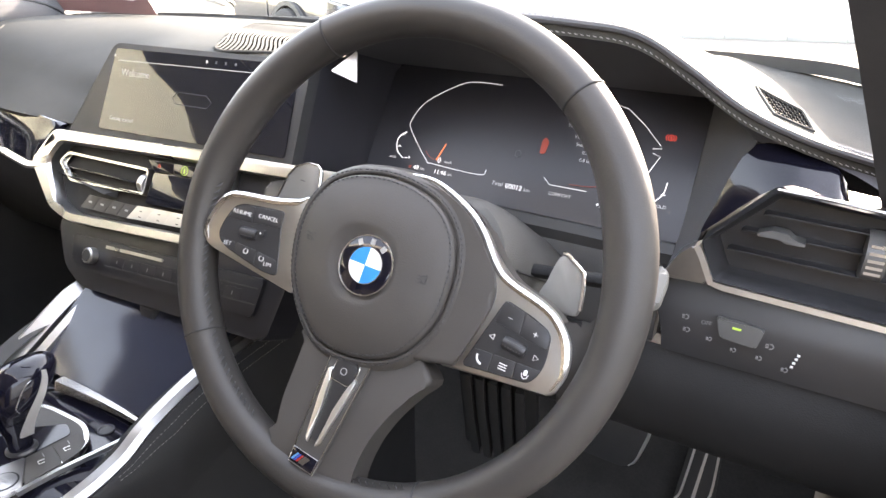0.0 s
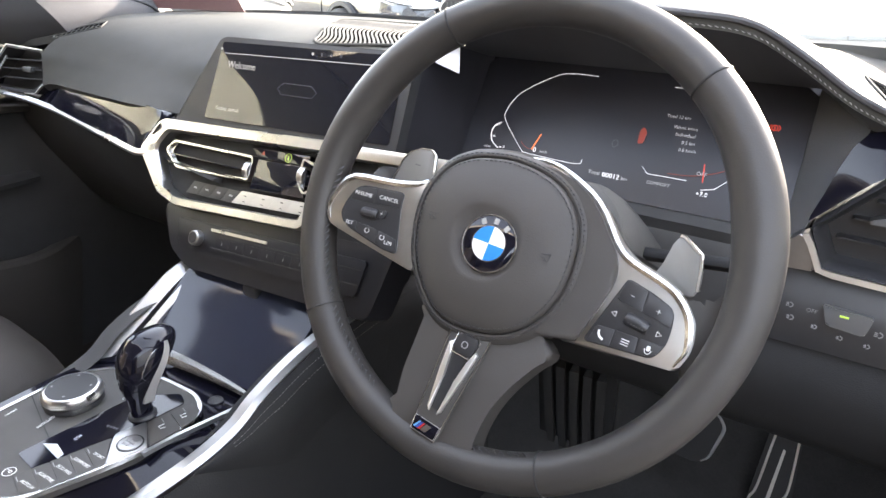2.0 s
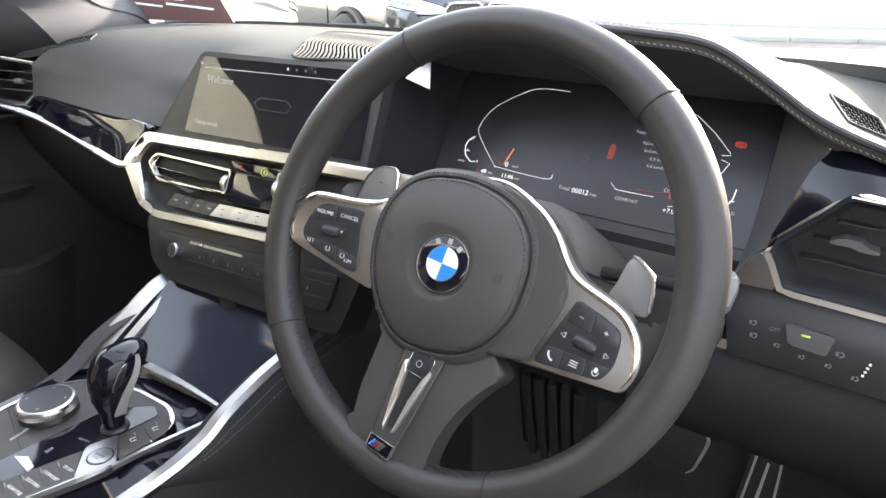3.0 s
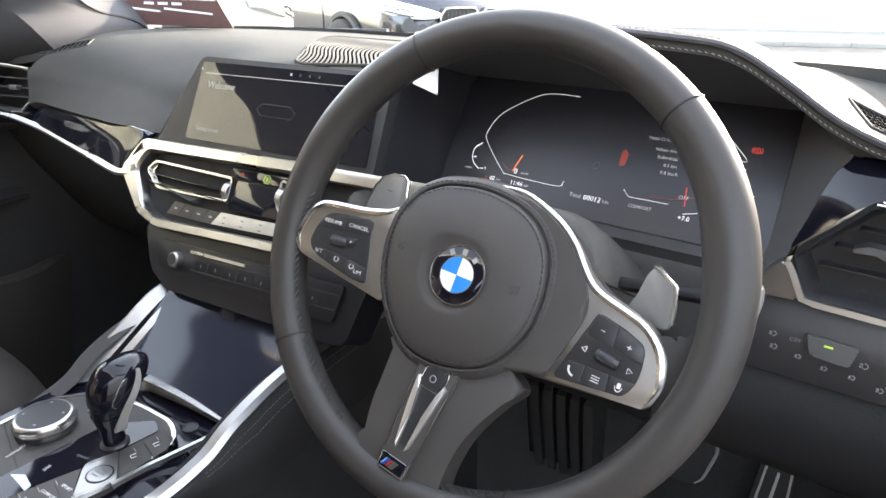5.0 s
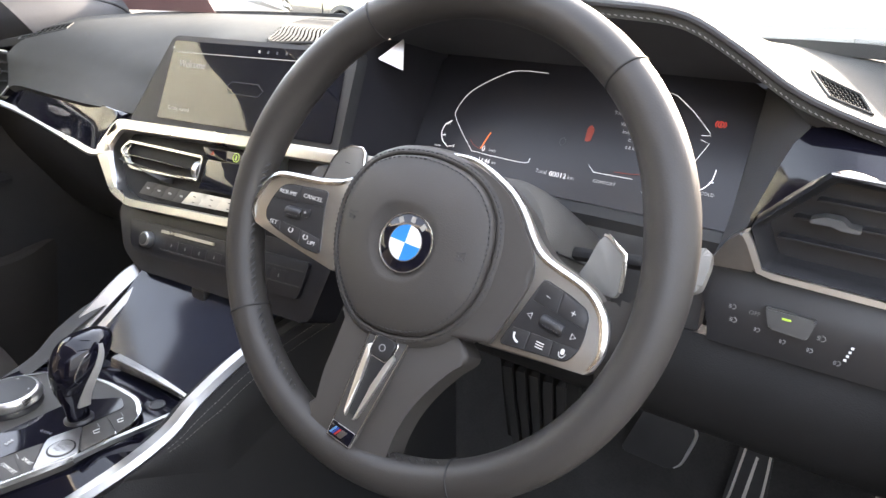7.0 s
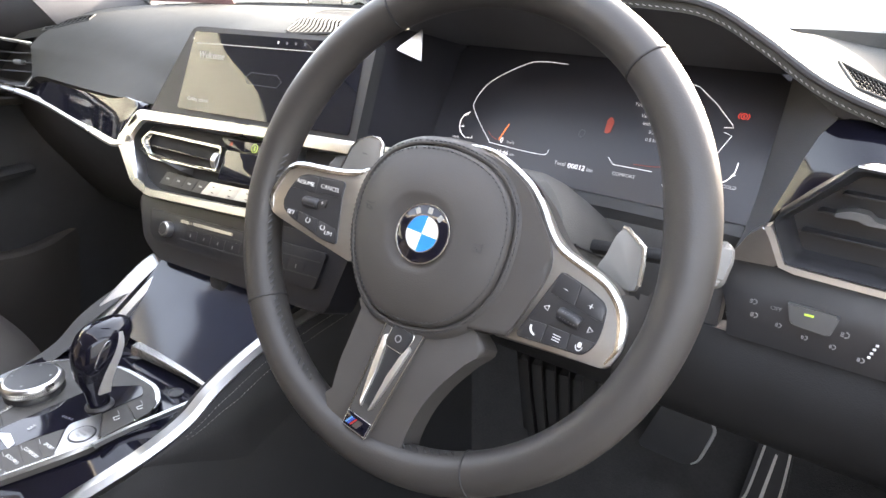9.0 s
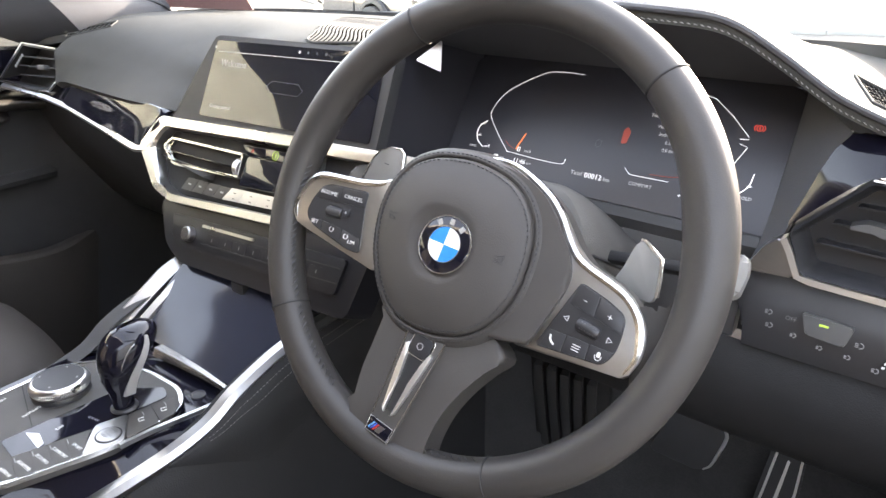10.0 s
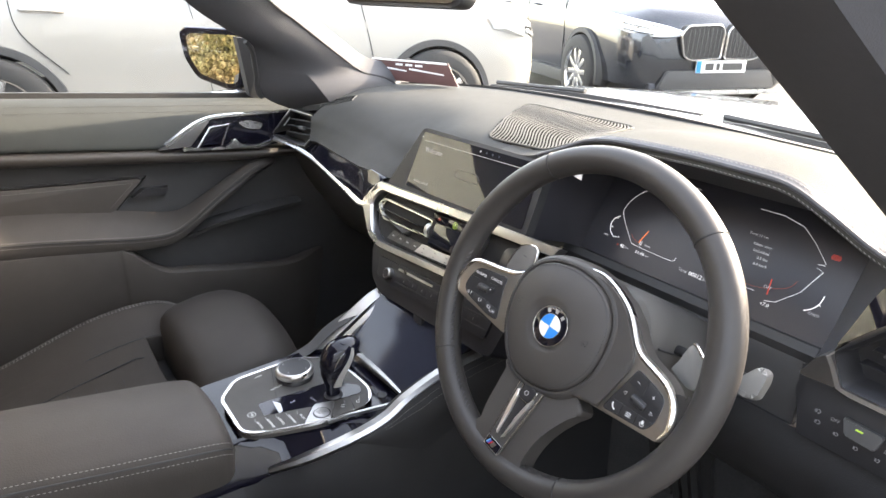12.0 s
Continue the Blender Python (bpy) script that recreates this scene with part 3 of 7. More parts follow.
def pillar(name, mirror, rows, label):
    """Windscreen pillar from the dash corner up to the roof: inner edge and width of each section."""
    def X(x):
        return x if not mirror else 2 * MID - x
    keys = []
    for (x, y, z), wd in rows:
        keys.append([(X(x), y, z), (X(x + 0.012), y - 0.010, z + 0.004), (X(x + wd), y - 0.015, z + 0.010), (X(x + wd + 0.02), y + 0.01, z + 0.02), (X(x + wd), y + 0.06, z + 0.05), (X(x + 0.020), y + 0.025, z + 0.012)])
    return tagged(part(name, loft(fill_sections(keys, 5), closed=True, caps=True), PILLAR), label, "pillar", kind="structure")


pillar("pillar_right", False, (((0.326, 0.260, 0.85), 0.085), ((0.305, 0.188, 0.90), 0.080), ((0.285, 0.131, 0.95), 0.075), ((0.244, 0.017, 1.05), 0.068), ((0.203, -0.097, 1.15), 0.065), ((0.165, -0.205, 1.245), 0.065), ((0.145, -0.30, 1.29), 0.07)), "grey trimmed windscreen pillar beside the driver")
left_rows = []
for (xr, yr, zr), (xc, yc, zc), (xl, yl, zl) in (((-0.985, 0.45, 0.88), (-0.985, 0.245, 0.87), (-1.10, 0.200, 0.86)), ((-0.985, 0.389, 0.941), (-0.985, 0.207, 0.923), (-1.104, 0.108, 0.906)), ((-1.005, 0.321, 0.963), (-1.02, 0.180, 0.967), (-1.07, 0.087, 0.973)), ((-1.0, 0.260, 1.003), (-1.02, 0.115, 1.014), (-1.03, 0.063, 1.034)), ((-0.985, 0.147, 1.084), (-0.995, 0.022, 1.072), (-1.01, 0.002, 1.069)), ((-0.957, 0.078, 1.129), (-0.975, -0.059, 1.128), (-0.99, -0.082, 1.128)), ((-0.90, -0.03, 1.225), (-0.93, -0.14, 1.225), (-0.96, -0.16, 1.225)), ((-0.87, -0.10, 1.27), (-0.91, -0.21, 1.27), (-0.95, -0.22, 1.27))):
    left_rows.append([(xr, yr, zr), ((xr * 2 + xc) / 3 + 0.008, (yr * 2 + yc) / 3, (zr * 2 + zc) / 3), ((xr + xc * 2) / 3 + 0.008, (yr + yc * 2) / 3, (zr + zc * 2) / 3), (xc, yc, zc), (xl, yl, zl), (xl - 0.045, yl + 0.03, zl + 0.01), (xr - 0.05, yr + 0.04, zr + 0.03)])
left_rows = fill_sections(left_rows, 5)
tagged(part("pillar_left", loft(left_rows, closed=True, caps=True), PILLAR), "grey trimmed windscreen pillar on the passenger side", "pillar", kind="structure")
tagged(part("pillar_seal", sweep([Vector(s[0]) + Vector((0.0, 0.004, 0.0)) for s in left_rows[4:]], ring(0.0028, 6)), RUBBER), "thin black seal between pillar and windscreen", "seal", kind="structure")
tagged(part("door_seal", sweep([Vector(s[4]) + Vector((-0.002, -0.006, 0)) for s in left_rows[5:17]], ring(0.006, 8)), PLASTIC), "black rubber seal round the passenger door", "seal", kind="structure")

# windscreen
ws = []
for k in range(9):
    f = k / 8
    x = -1.06 + f * (0.305 + 1.06)
    bow = 1 - ((x - MID) / 0.70) ** 2
    xt = MID + (x - MID) * 0.80
    ws.append([(x, 0.32 + 0.30 * bow, 0.925 + 0.015 * bow), ((x + xt) / 2, 0.01 + 0.22 * bow, 1.105 + 0.02 * bow), (xt, -0.31 + 0.13 * bow, 1.265 + 0.02 * bow)])
wscreen = part("windscreen", thick(ws, (0, 0.003, 0.004)), PANE)
wscreen.visible_shadow = False
tagged(wscreen, "clear windscreen glass above the dashboard", "windscreen", kind="structure")
# dotted band and black seal along the windscreen's foot
base = smooth_path([(-1.05, 0.42, 0.922), (-0.90, 0.515, 0.931), (-0.72, 0.575, 0.936), (MID, 0.60, 0.938), (-0.05, 0.572, 0.936), (0.13, 0.500, 0.944), (0.21, 0.440, 0.948), (0.28, 0.395, 0.948), (0.34, 0.36, 0.938)], 6)
tagged(part("windscreen_seal", sweep(base, [(-0.016, -0.006), (0.012, -0.006), (0.012, 0.007), (-0.016, 0.003)]), RUBBER), "black rubber seal at the foot of the windscreen", "seal", kind="structure")

# bonnet and wipers
bk = []
for x, d in ((-1.14, -0.07), (-0.95, -0.02), (-0.62, 0.0), (MID, 0.005), (-0.13, 0.0), (0.20, -0.02), (0.39, -0.07)):
    bk.append([(x, 0.66 if abs(x - MID) < 0.5 else 0.60, 0.925 + d), (x, 0.95, 0.915 + d), (x, 1.35, 0.875 + d), (x, 1.75, 0.795 + d), (MID + (x - MID) * 0.9, 2.02, 0.69 + d)])
tagged(part("bonnet", thick(fill_sections(bk, 4), (0, 0, -0.03)), BODY_GREY), "glossy grey car bonnet beyond the windscreen", "bonnet")
for a, b in (((-0.95, 0.69, 0.908), (-0.33, 0.73, 0.922)), ((-0.28, 0.71, 0.920), (0.22, 0.64, 0.906))):
    t = thing("windscreen_wiper", "black windscreen wiper resting on the glass", "wiper", a, group="wipers")
    path = smooth_path([a, (Vector(a) + Vector(b)) / 2 + Vector((0, 0, 0.008)), b], 6)
    part("blade", sweep(path, [(-0.008, -0.006), (0.008, -0.006), (0.004, 0.008), (-0.004, 0.008)]), RUBBER, t)
    part("arm", sweep(smooth_path([Vector(a) + Vector((0.0, 0.02, 0.012)), (Vector(a) + Vector(b)) / 2 + Vector((0, 0.012, 0.02))], 4), ring(0.006, 6)), PLASTIC, t)

# maroon card behind the windscreen
card = thing("card_holder", "maroon and white dealer card in the windscreen corner", "card", (-0.93, 0.42, 0.94))
m = frame_of((-0.96, 0.43, 0.938), (0.34, 0.14, 0.0), (-0.06, -0.02, 0.05)) @ Matrix.Diagonal((0.85, 0.85, 1, 1))
part("sheet", slab([(-0.16, 0), (0.17, 0), (0.13, 0.062), (-0.14, 0.062)], -0.001, 0.001, m), MAROON, card)
for q in ([(-0.14, 0.056), (0.13, 0.056), (0.125, 0.0615), (-0.138, 0.0615)], [(-0.13, 0.036), (-0.01, 0.028), (-0.01, 0.032), (-0.13, 0.041)], [(0.0, 0.034), (0.12, 0.026), (0.12, 0.030), (0.0, 0.039)], [(-0.158, 0.002), (-0.145, 0.002), (-0.128, 0.05), (-0.14, 0.052)]):
    part("white_band", slab(q, 0.0, 0.002, m), PAPER, card)
for k in range(3):
    part("text_bar", box(-0.05 + k * 0.035, -0.025 + k * 0.035, 0.044, 0.050, 0.0, 0.002, 0, m), PAPER, card)

# inside mirror
rv = thing("rear_view_mirror", "black framed rear-view mirror under the roof", "mirror", (MID, 0.05, 1.15))
m = frame_of((MID + 0.02, 0.03, 1.165), (1, 0.18, 0), (0, 0.12, 1))
part("housing", slab(round_poly([(-0.12, -0.03), (0.12, -0.03), (0.12, 0.032), (-0.12, 0.032)], 0.02), -0.025, 0.0, m, 0.006), PLASTIC, rv)
part("glass", slab(round_poly([(-0.113, -0.025), (0.113, -0.025), (0.113, 0.027), (-0.113, 0.027)], 0.018), 0.0, 0.003, m), MIRROR, rv)
part("stem", sweep([(MID, 0.06, 1.20), (MID, 0.10, 1.235)], ring(0.012, 8), up=(1, 0, 0)), PLASTIC, rv)


# ---- passenger door ----
door = thing("passenger_door", "closed front passenger door in black and grey leather", "door", (-1.15, -0.1, 0.3))
ys = [-0.95, -0.6, -0.42, -0.2, 0.0, 0.12, 0.20, 0.30]


def belt(y):
    return 0.925 - 0.10 * (y + 0.42) * 0.75


def pad_foot(y):
    return 0.831 - 0.0975 * (y + 0.445)


keys = []
for y in ys:
    b, f = belt(y), pad_foot(y)
    keys.append([(-1.255, y, b - 0.002), (-1.232, y, b), (-1.200, y, b - 0.008), (-1.168, y, b - 0.030), (-1.142, y, (b + f) / 2 - 0.010), (-1.128, y, f + 0.012), (-1.130, y, f + 0.002), (-1.142, y, f - 0.002)])
top = [smooth_path(q, 4) for q in fill_sections(keys, 4)]
part("upper_panel", thick(top, (-0.03, 0, -0.02)), DOOR_TOP, door, "grey-green grained soft door top")
for k in (9, 11):
    part("upper_stitching", stitch_row([q[k] + Vector((0.0004, 0, 0.0004)) for q in top[:26]], (0.4, 0, 0.9), 0.0042, 0.0025, 0.0005), DARK_THREAD, door)
keys = [[(-1.140, y, pad_foot(y) + 0.001), (-1.120, y, pad_foot(y) - 0.006), (-1.119, y, pad_foot(y) - 0.018 + 0.03 * max(0, y)), (-1.132, y, pad_foot(y) - 0.030 + 0.05 * max(0, y)), (-1.168, y, pad_foot(y) - 0.038 + 0.06 * max(0, y))] for y in ys]
part("waist_band", thick([smooth_path(q, 3) for q in fill_sections(keys, 4)], (-0.03, 0, 0)), DOOR_LEATHER, door, "dark brown-black leather band")
keys = [[(-1.165, y, 0.80), (-1.180, y, 0.70), (-1.175, y, 0.58), (-1.165, y, 0.42), (-1.17, y, 0.20)] for y in ys + [0.5]]
part("inner_panel", thick(fill_sections(keys, 3), (-0.05, 0, 0)), PLASTIC, door)
# stitched leather insert with a slanting end
m = frame_of((-1.170, 0, 0), (0, 1, 0), (0, 0, 1))
ins = [(-0.95, 0.700), (-0.262, 0.660), (-0.184, 0.733), (-0.95, 0.772)]
part("leather_insert", slab(round_poly(ins, 0.008), -0.006, 0.012, m, 0.005, 3), DOOR_LEATHER, door, "brown-black leather insert with a stitched edge")
part("insert_stitching", stitch_row([m @ Vector((u, v, 0.0122)) for u, v in ((-0.90, 0.7615), (-0.206, 0.7255), (-0.262, 0.673))], (1, 0, 0), 0.0036, 0.0022, 0.0005), THREAD, door)
part("insert_edge", sweep([m @ Vector((u, v, 0.004)) for u, v in ((-0.95, 0.7765), (-0.174, 0.7370), (-0.254, 0.658))], ring(0.0022, 6), up=(1, 0, 0)), RUBBER, door)
part("lock_switch", slab(round_poly([(-0.211, 0.690), (-0.184, 0.708), (-0.127, 0.703), (-0.136, 0.683)], 0.004), -0.01, 0.008, m, 0.003), KEY, door)
# armrest: a broad sloping shelf that narrows into the rising pull handle
rows = []
for y, xi, zi, xo, zo, th in ((-0.95, -1.17, 0.752, -1.105, 0.706, 0.046), (-0.47, -1.17, 0.700, -1.103, 0.652, 0.044), (-0.30, -1.17, 0.676, -1.102, 0.627, 0.042), (-0.21, -1.17, 0.658, -1.102, 0.614, 0.040), (-0.15, -1.168, 0.646, -1.102, 0.613, 0.038), (-0.105, -1.160, 0.650, -1.103, 0.632, 0.037), (-0.036, -1.148, 0.690, -1.105, 0.678, 0.036), (0.02, -1.146, 0.722, -1.108, 0.713, 0.034), (0.065, -1.152, 0.741, -1.116, 0.735, 0.028), (0.105, -1.162, 0.746, -1.130, 0.742, 0.022), (0.14, -1.175, 0.744, -1.155, 0.742, 0.016)):
    rows.append([(xi, y, zi - 0.012), (xi + 0.006, y, zi - 0.001), ((xi + xo) / 2, y, (zi + zo) / 2 + 0.004), (xo - 0.010, y, zo + 0.003), (xo, y, zo - 0.005), (xo + 0.001, y, zo - th * 0.55), (xo - 0.006, y, zo - th * 0.9), (xo - 0.020, y, zo - th), (xi, y, zo - th - 0.004)])
arm_secs = fill_sections(rows, 6)
part("armrest", loft(arm_secs, closed=True, caps=True), DOOR_LEATHER, door, "padded leather armrest and pull handle")
seam = [Vector(q[4]) + Vector((0.0003, 0, -0.003)) for q in arm_secs[:52]]
part("armrest_seam", sweep(seam, ring(0.0016, 6)), RUBBER, door)
for dz, dx in ((0.0055, -0.0016), (-0.0065, 0.0008)):
    part("armrest_stitching", stitch_row([p + Vector((dx, 0, dz)) for p in seam], (0.9, 0, 0.4), 0.0036, 0.0020, 0.0005), THREAD, door)
# ledge under the pull handle
path = smooth_path([(-1.165, -0.10, 0.575), (-1.150, -0.03, 0.600), (-1.150, 0.08, 0.612), (-1.165, 0.20, 0.615)], 6)
part("lower_ledge", sweep(path, [(-0.02, -0.010), (0.012, -0.010), (0.016, 0.0), (0.006, 0.007), (-0.02, 0.009)]), PLASTIC, door)
# pocket
pp = smooth_path([(-1.115, -0.95, 0.66), (-1.115, -0.49, 0.617), (-1.115, -0.29, 0.602), (-1.112, -0.255, 0.590), (-1.112, -0.205, 0.540), (-1.112, -0.165, 0.513), (-1.115, -0.10, 0.500), (-1.120, 0.087, 0.465), (-1.135, 0.176, 0.458), (-1.165, 0.24, 0.464), (-1.195, 0.31, 0.478)], 6)
secs_p = [[p + Vector((-0.008, 0, 0.001)), p, p + Vector((0.007, 0, -0.006)), p + Vector((0.010, 0, -0.03)), p + Vector((0.0, 0, -0.14)), p + Vector((-0.02, 0, -0.32))] for p in pp]
part("door_pocket", thick(secs_p, (-0.014, 0, 0)), DOOR_LEATHER, door, "brown-black lower door with a map pocket")
# chrome edged handle surround
m = frame_of((-1.122, 0, 0), (0, 1, 0), (0.0, 0, 1))
surround = [(-0.149, 0.804), (-0.079, 0.845), (-0.038, 0.864), (0.015, 0.869), (0.190, 0.866), (0.150, 0.792), (0.09, 0.782), (-0.06, 0.798)]
part("handle_recess", slab(round_poly(surround, 0.012), -0.01, 0.006, m), PIANO, door)
part("handle_surround", sweep(smooth_path([m @ Vector((a, b, 0.008)) for a, b in [(-0.130, 0.814), (-0.079, 0.845), (-0.040, 0.863), (0.015, 0.869), (0.190, 0.866)]], 6), [(-0.005, -0.004), (0.005, -0.004), (0.0035, 0.006), (-0.0035, 0.006)], up=(1, 0, 0), scale=lambda t: 1.2 - 0.5 * t), BRIGHT, door, "bright silver door handle surround")
part("satin_wedge", slab(round_poly([(-0.149, 0.805), (-0.079, 0.845), (-0.040, 0.863), (-0.028, 0.860), (-0.076, 0.806)], 0.002), 0.004, 0.010, m, 0.002), RAIL, door, "satin silver wedge")
part("lower_trim", sweep([m @ Vector((a, b, 0.008)) for a, b in [(-0.095, 0.800), (0.02, 0.792), (0.085, 0.786), (0.135, 0.800)]], [(-0.0035, -0.003), (0.0035, -0.003), (0.0035, 0.004), (-0.0035, 0.004)], up=(1, 0, 0)), BRIGHT, door)
hd = part("door_handle", slab(round_poly([(-0.065, 0.802), (-0.032, 0.848), (0.060, 0.856), (0.092, 0.846), (0.085, 0.832), (0.05, 0.798)], 0.008), 0.008, 0.024, m, 0.006), PIANO, door, "black and bright silver release handle")
part("handle_edge", sweep([m @ Vector((a, b, 0.026)) for a, b in [(-0.065, 0.803), (-0.032, 0.848), (0.012, 0.852), (-0.012, 0.800)]], ring(0.0025, 6), up=(1, 0, 0)), BRIGHT, hd)
part("handle_edge", slab(round_poly([(0.035, 0.853), (0.060, 0.857), (0.094, 0.846), (0.086, 0.833), (0.062, 0.836), (0.045, 0.842)], 0.003), 0.022, 0.029, m, 0.002), BRIGHT, hd)
part("handle_edge", slab(round_poly([(0.0, 0.800), (0.05, 0.797), (0.035, 0.803), (0.022, 0.818), (0.012, 0.806)], 0.003), 0.022, 0.028, m, 0.002), BRIGHT, hd)
# outside skin below the window and mirror triangle
part("outer_skin", box(-1.31, -1.26, -0.95, 0.45, 0.3, 0.90, 0.01), BODY_GREY, door)
part("window_channel", sweep(smooth_path([(-1.262, y, belt(y) + 0.004) for y in (-0.95, -0.5, -0.2, 0.13)], 3), [(-0.008, -0.01), (0.006, -0.01), (0.006, 0.006), (-0.008, 0.006)]), RUBBER, door)
tri = [[(-1.235, 0.117, 0.89), (-1.235, 0.098, 1.035)], [(-1.225, 0.30, 0.875), (-1.21, 0.16, 1.03)]]
part("mirror_triangle", thick(tri, (-0.03, 0, 0)), RUBBER, door)
win = part("window_glass", thick([[(-1.265, y, 0.90), (-1.22, y, 1.05), (-1.10, y, 1.22)] for y in (-0.95, -0.5, -0.1)] + [[(-1.265, 0.10, 0.89), (-1.245, 0.09, 0.97), (-1.235, 0.075, 1.05)]], (-0.004, 0, 0)), PANE, door)
win.visible_shadow = False

# exterior mirror
em = thing("door_mirror", "black door mirror reflecting an autumn hedge", "mirror", (-1.40, 0.1, 0.95))
c = Vector((-1.40, 0.085, 0.975))
m = frame_of(c, (0.80, 0.60, 0.0), (-0.05, 0.075, 1.0)) @ Matrix.Diagonal((1.14, 1, 1, 1))
outl = round_poly([(-0.085, 0.055), (-0.07, 0.068), (0.075, 0.066), (0.085, 0.045), (0.07, -0.072), (0.04, -0.078), (-0.045, -0.052), (-0.075, -0.005)], 0.016)
part("housing", loft([[m @ Vector((p.x * k, p.y * k, h)) for p in outl] for k, h in ((1.06, 0.006), (1.12, 0.0), (1.12, -0.02), (1.0, -0.07), (0.6, -0.10), (0.2, -0.11))], closed=True, caps=True), PIANO, em)
part("mirror_glass", slab([(p.x * 0.90 + 0.005, p.y * 0.88 - 0.001) for p in outl], 0.004, 0.0075, m), MIRROR, em)
part("mirror_foot", sweep([m @ Vector((0.06, -0.055, -0.05)), Vector((-1.25, 0.16, 0.905))], ring(0.03, 8, 0.02)), PIANO, em)
# rear side wall and rear quarter on the passenger side, roof rail
tagged(part("side_wall_left", box(-1.28, -1.20, -1.75, -0.95, 0.10, 0.98, 0.02), SEAT_LEATHER), "dark leather rear side trim", "wall", kind="structure")
tagged(part("roof_rail_left", loft(fill_sections([[(x, y, z), (x + 0.06, y, z + 0.03), (x + 0.03, y, z + 0.07), (x - 0.05, y, z + 0.05)] for x, y, z in ((-0.935, -0.30, 1.22), (-1.0, -0.6, 1.225), (-1.01, -1.1, 1.22), (-1.0, -1.75, 1.12))], 5), closed=True, caps=True), LINING), "cloth trimmed roof rail", "roof rail", kind="structure")
tagged(part("pillar_rear_left", loft([[(-1.24, -0.93, 0.96), (-1.20, -0.93, 0.96), (-1.20, -1.02, 0.96), (-1.24, -1.02, 0.96)], [(-1.04, -0.90, 1.22), (-0.99, -0.90, 1.22), (-0.99, -0.99, 1.22), (-1.04, -0.99, 1.22)]], closed=True, caps=True), PILLAR), "grey trimmed middle pillar", "pillar", kind="structure")
# side of the roof over the passenger window, dipping towards the rear
# the dip is unseen, shaped to give the display a dark reflection
side = [[(-0.915, y, 1.215), (-1.02, y, 1.215), (xo + 0.03, y, zo + 0.025), (xo, y, zo)] for y, xo, zo in ((-0.16, -1.06, 1.175), (-0.26, -1.12, 1.145), (-0.42, -1.15, 1.125), (-0.56, -1.185, 1.055), (-0.80, -1.21, 0.985), (-0.95, -1.22, 0.95))]
tagged(part("roof_side_left", thick([smooth_path(q, 3) for q in fill_sections(side, 4)], (-0.03, 0, 0.02)), LINING), "cloth trimmed roof side over the passenger window, lowered out of view to darken screen reflections", "roof side", kind="structure")
# driver's side behind the open door: middle pillar, rear side wall
tagged(part("side_wall_right", box(0.30, 0.40, -1.75, -0.80, 0.10, 1.22, 0.02), SEAT_LEATHER), "dark trimmed rear side of the cabin", "wall", kind="structure")
tagged(part("kick_panel", box(0.415, 0.46, 0.10, 0.95, 0.10, 0.86, 0.01), PLASTIC), "matt black side panel of the driver's footwell", "panel", kind="structure")
# unseen beige wall, added to give screens and gloss trim a pale reflection
west = thing("unseen_wall_southwest", "unseen beige rendered wall added for the screens to reflect", "wall", (-11, -9, 0), kind="structure")
part("wall_body", box(-11.3, -11.0, -20.0, -0.5, 0.3, 6.5, 0.02), BEIGE, west)
part("plinth", box(-11.3, -10.96, -20.0, -0.5, 0.0, 0.3, 0.01), KERB, west)
part("coping", box(-11.36, -10.92, -20.05, -0.45, 6.5, 6.62, 0.01), CONCRETE, west)
# unseen wall, added to hold back sky light from the driver's side
wall_run("unseen_wall_east", (5.5, -7.0), (5.5, 16.0), 3.6, "unseen rendered wall added to cut sky light from the right")


# ---- dashboard ----
dash = thing("dashboard", "black and grey soft-touch dashboard with stitched hood", "dashboard", (MID, 0.4, 0.8))
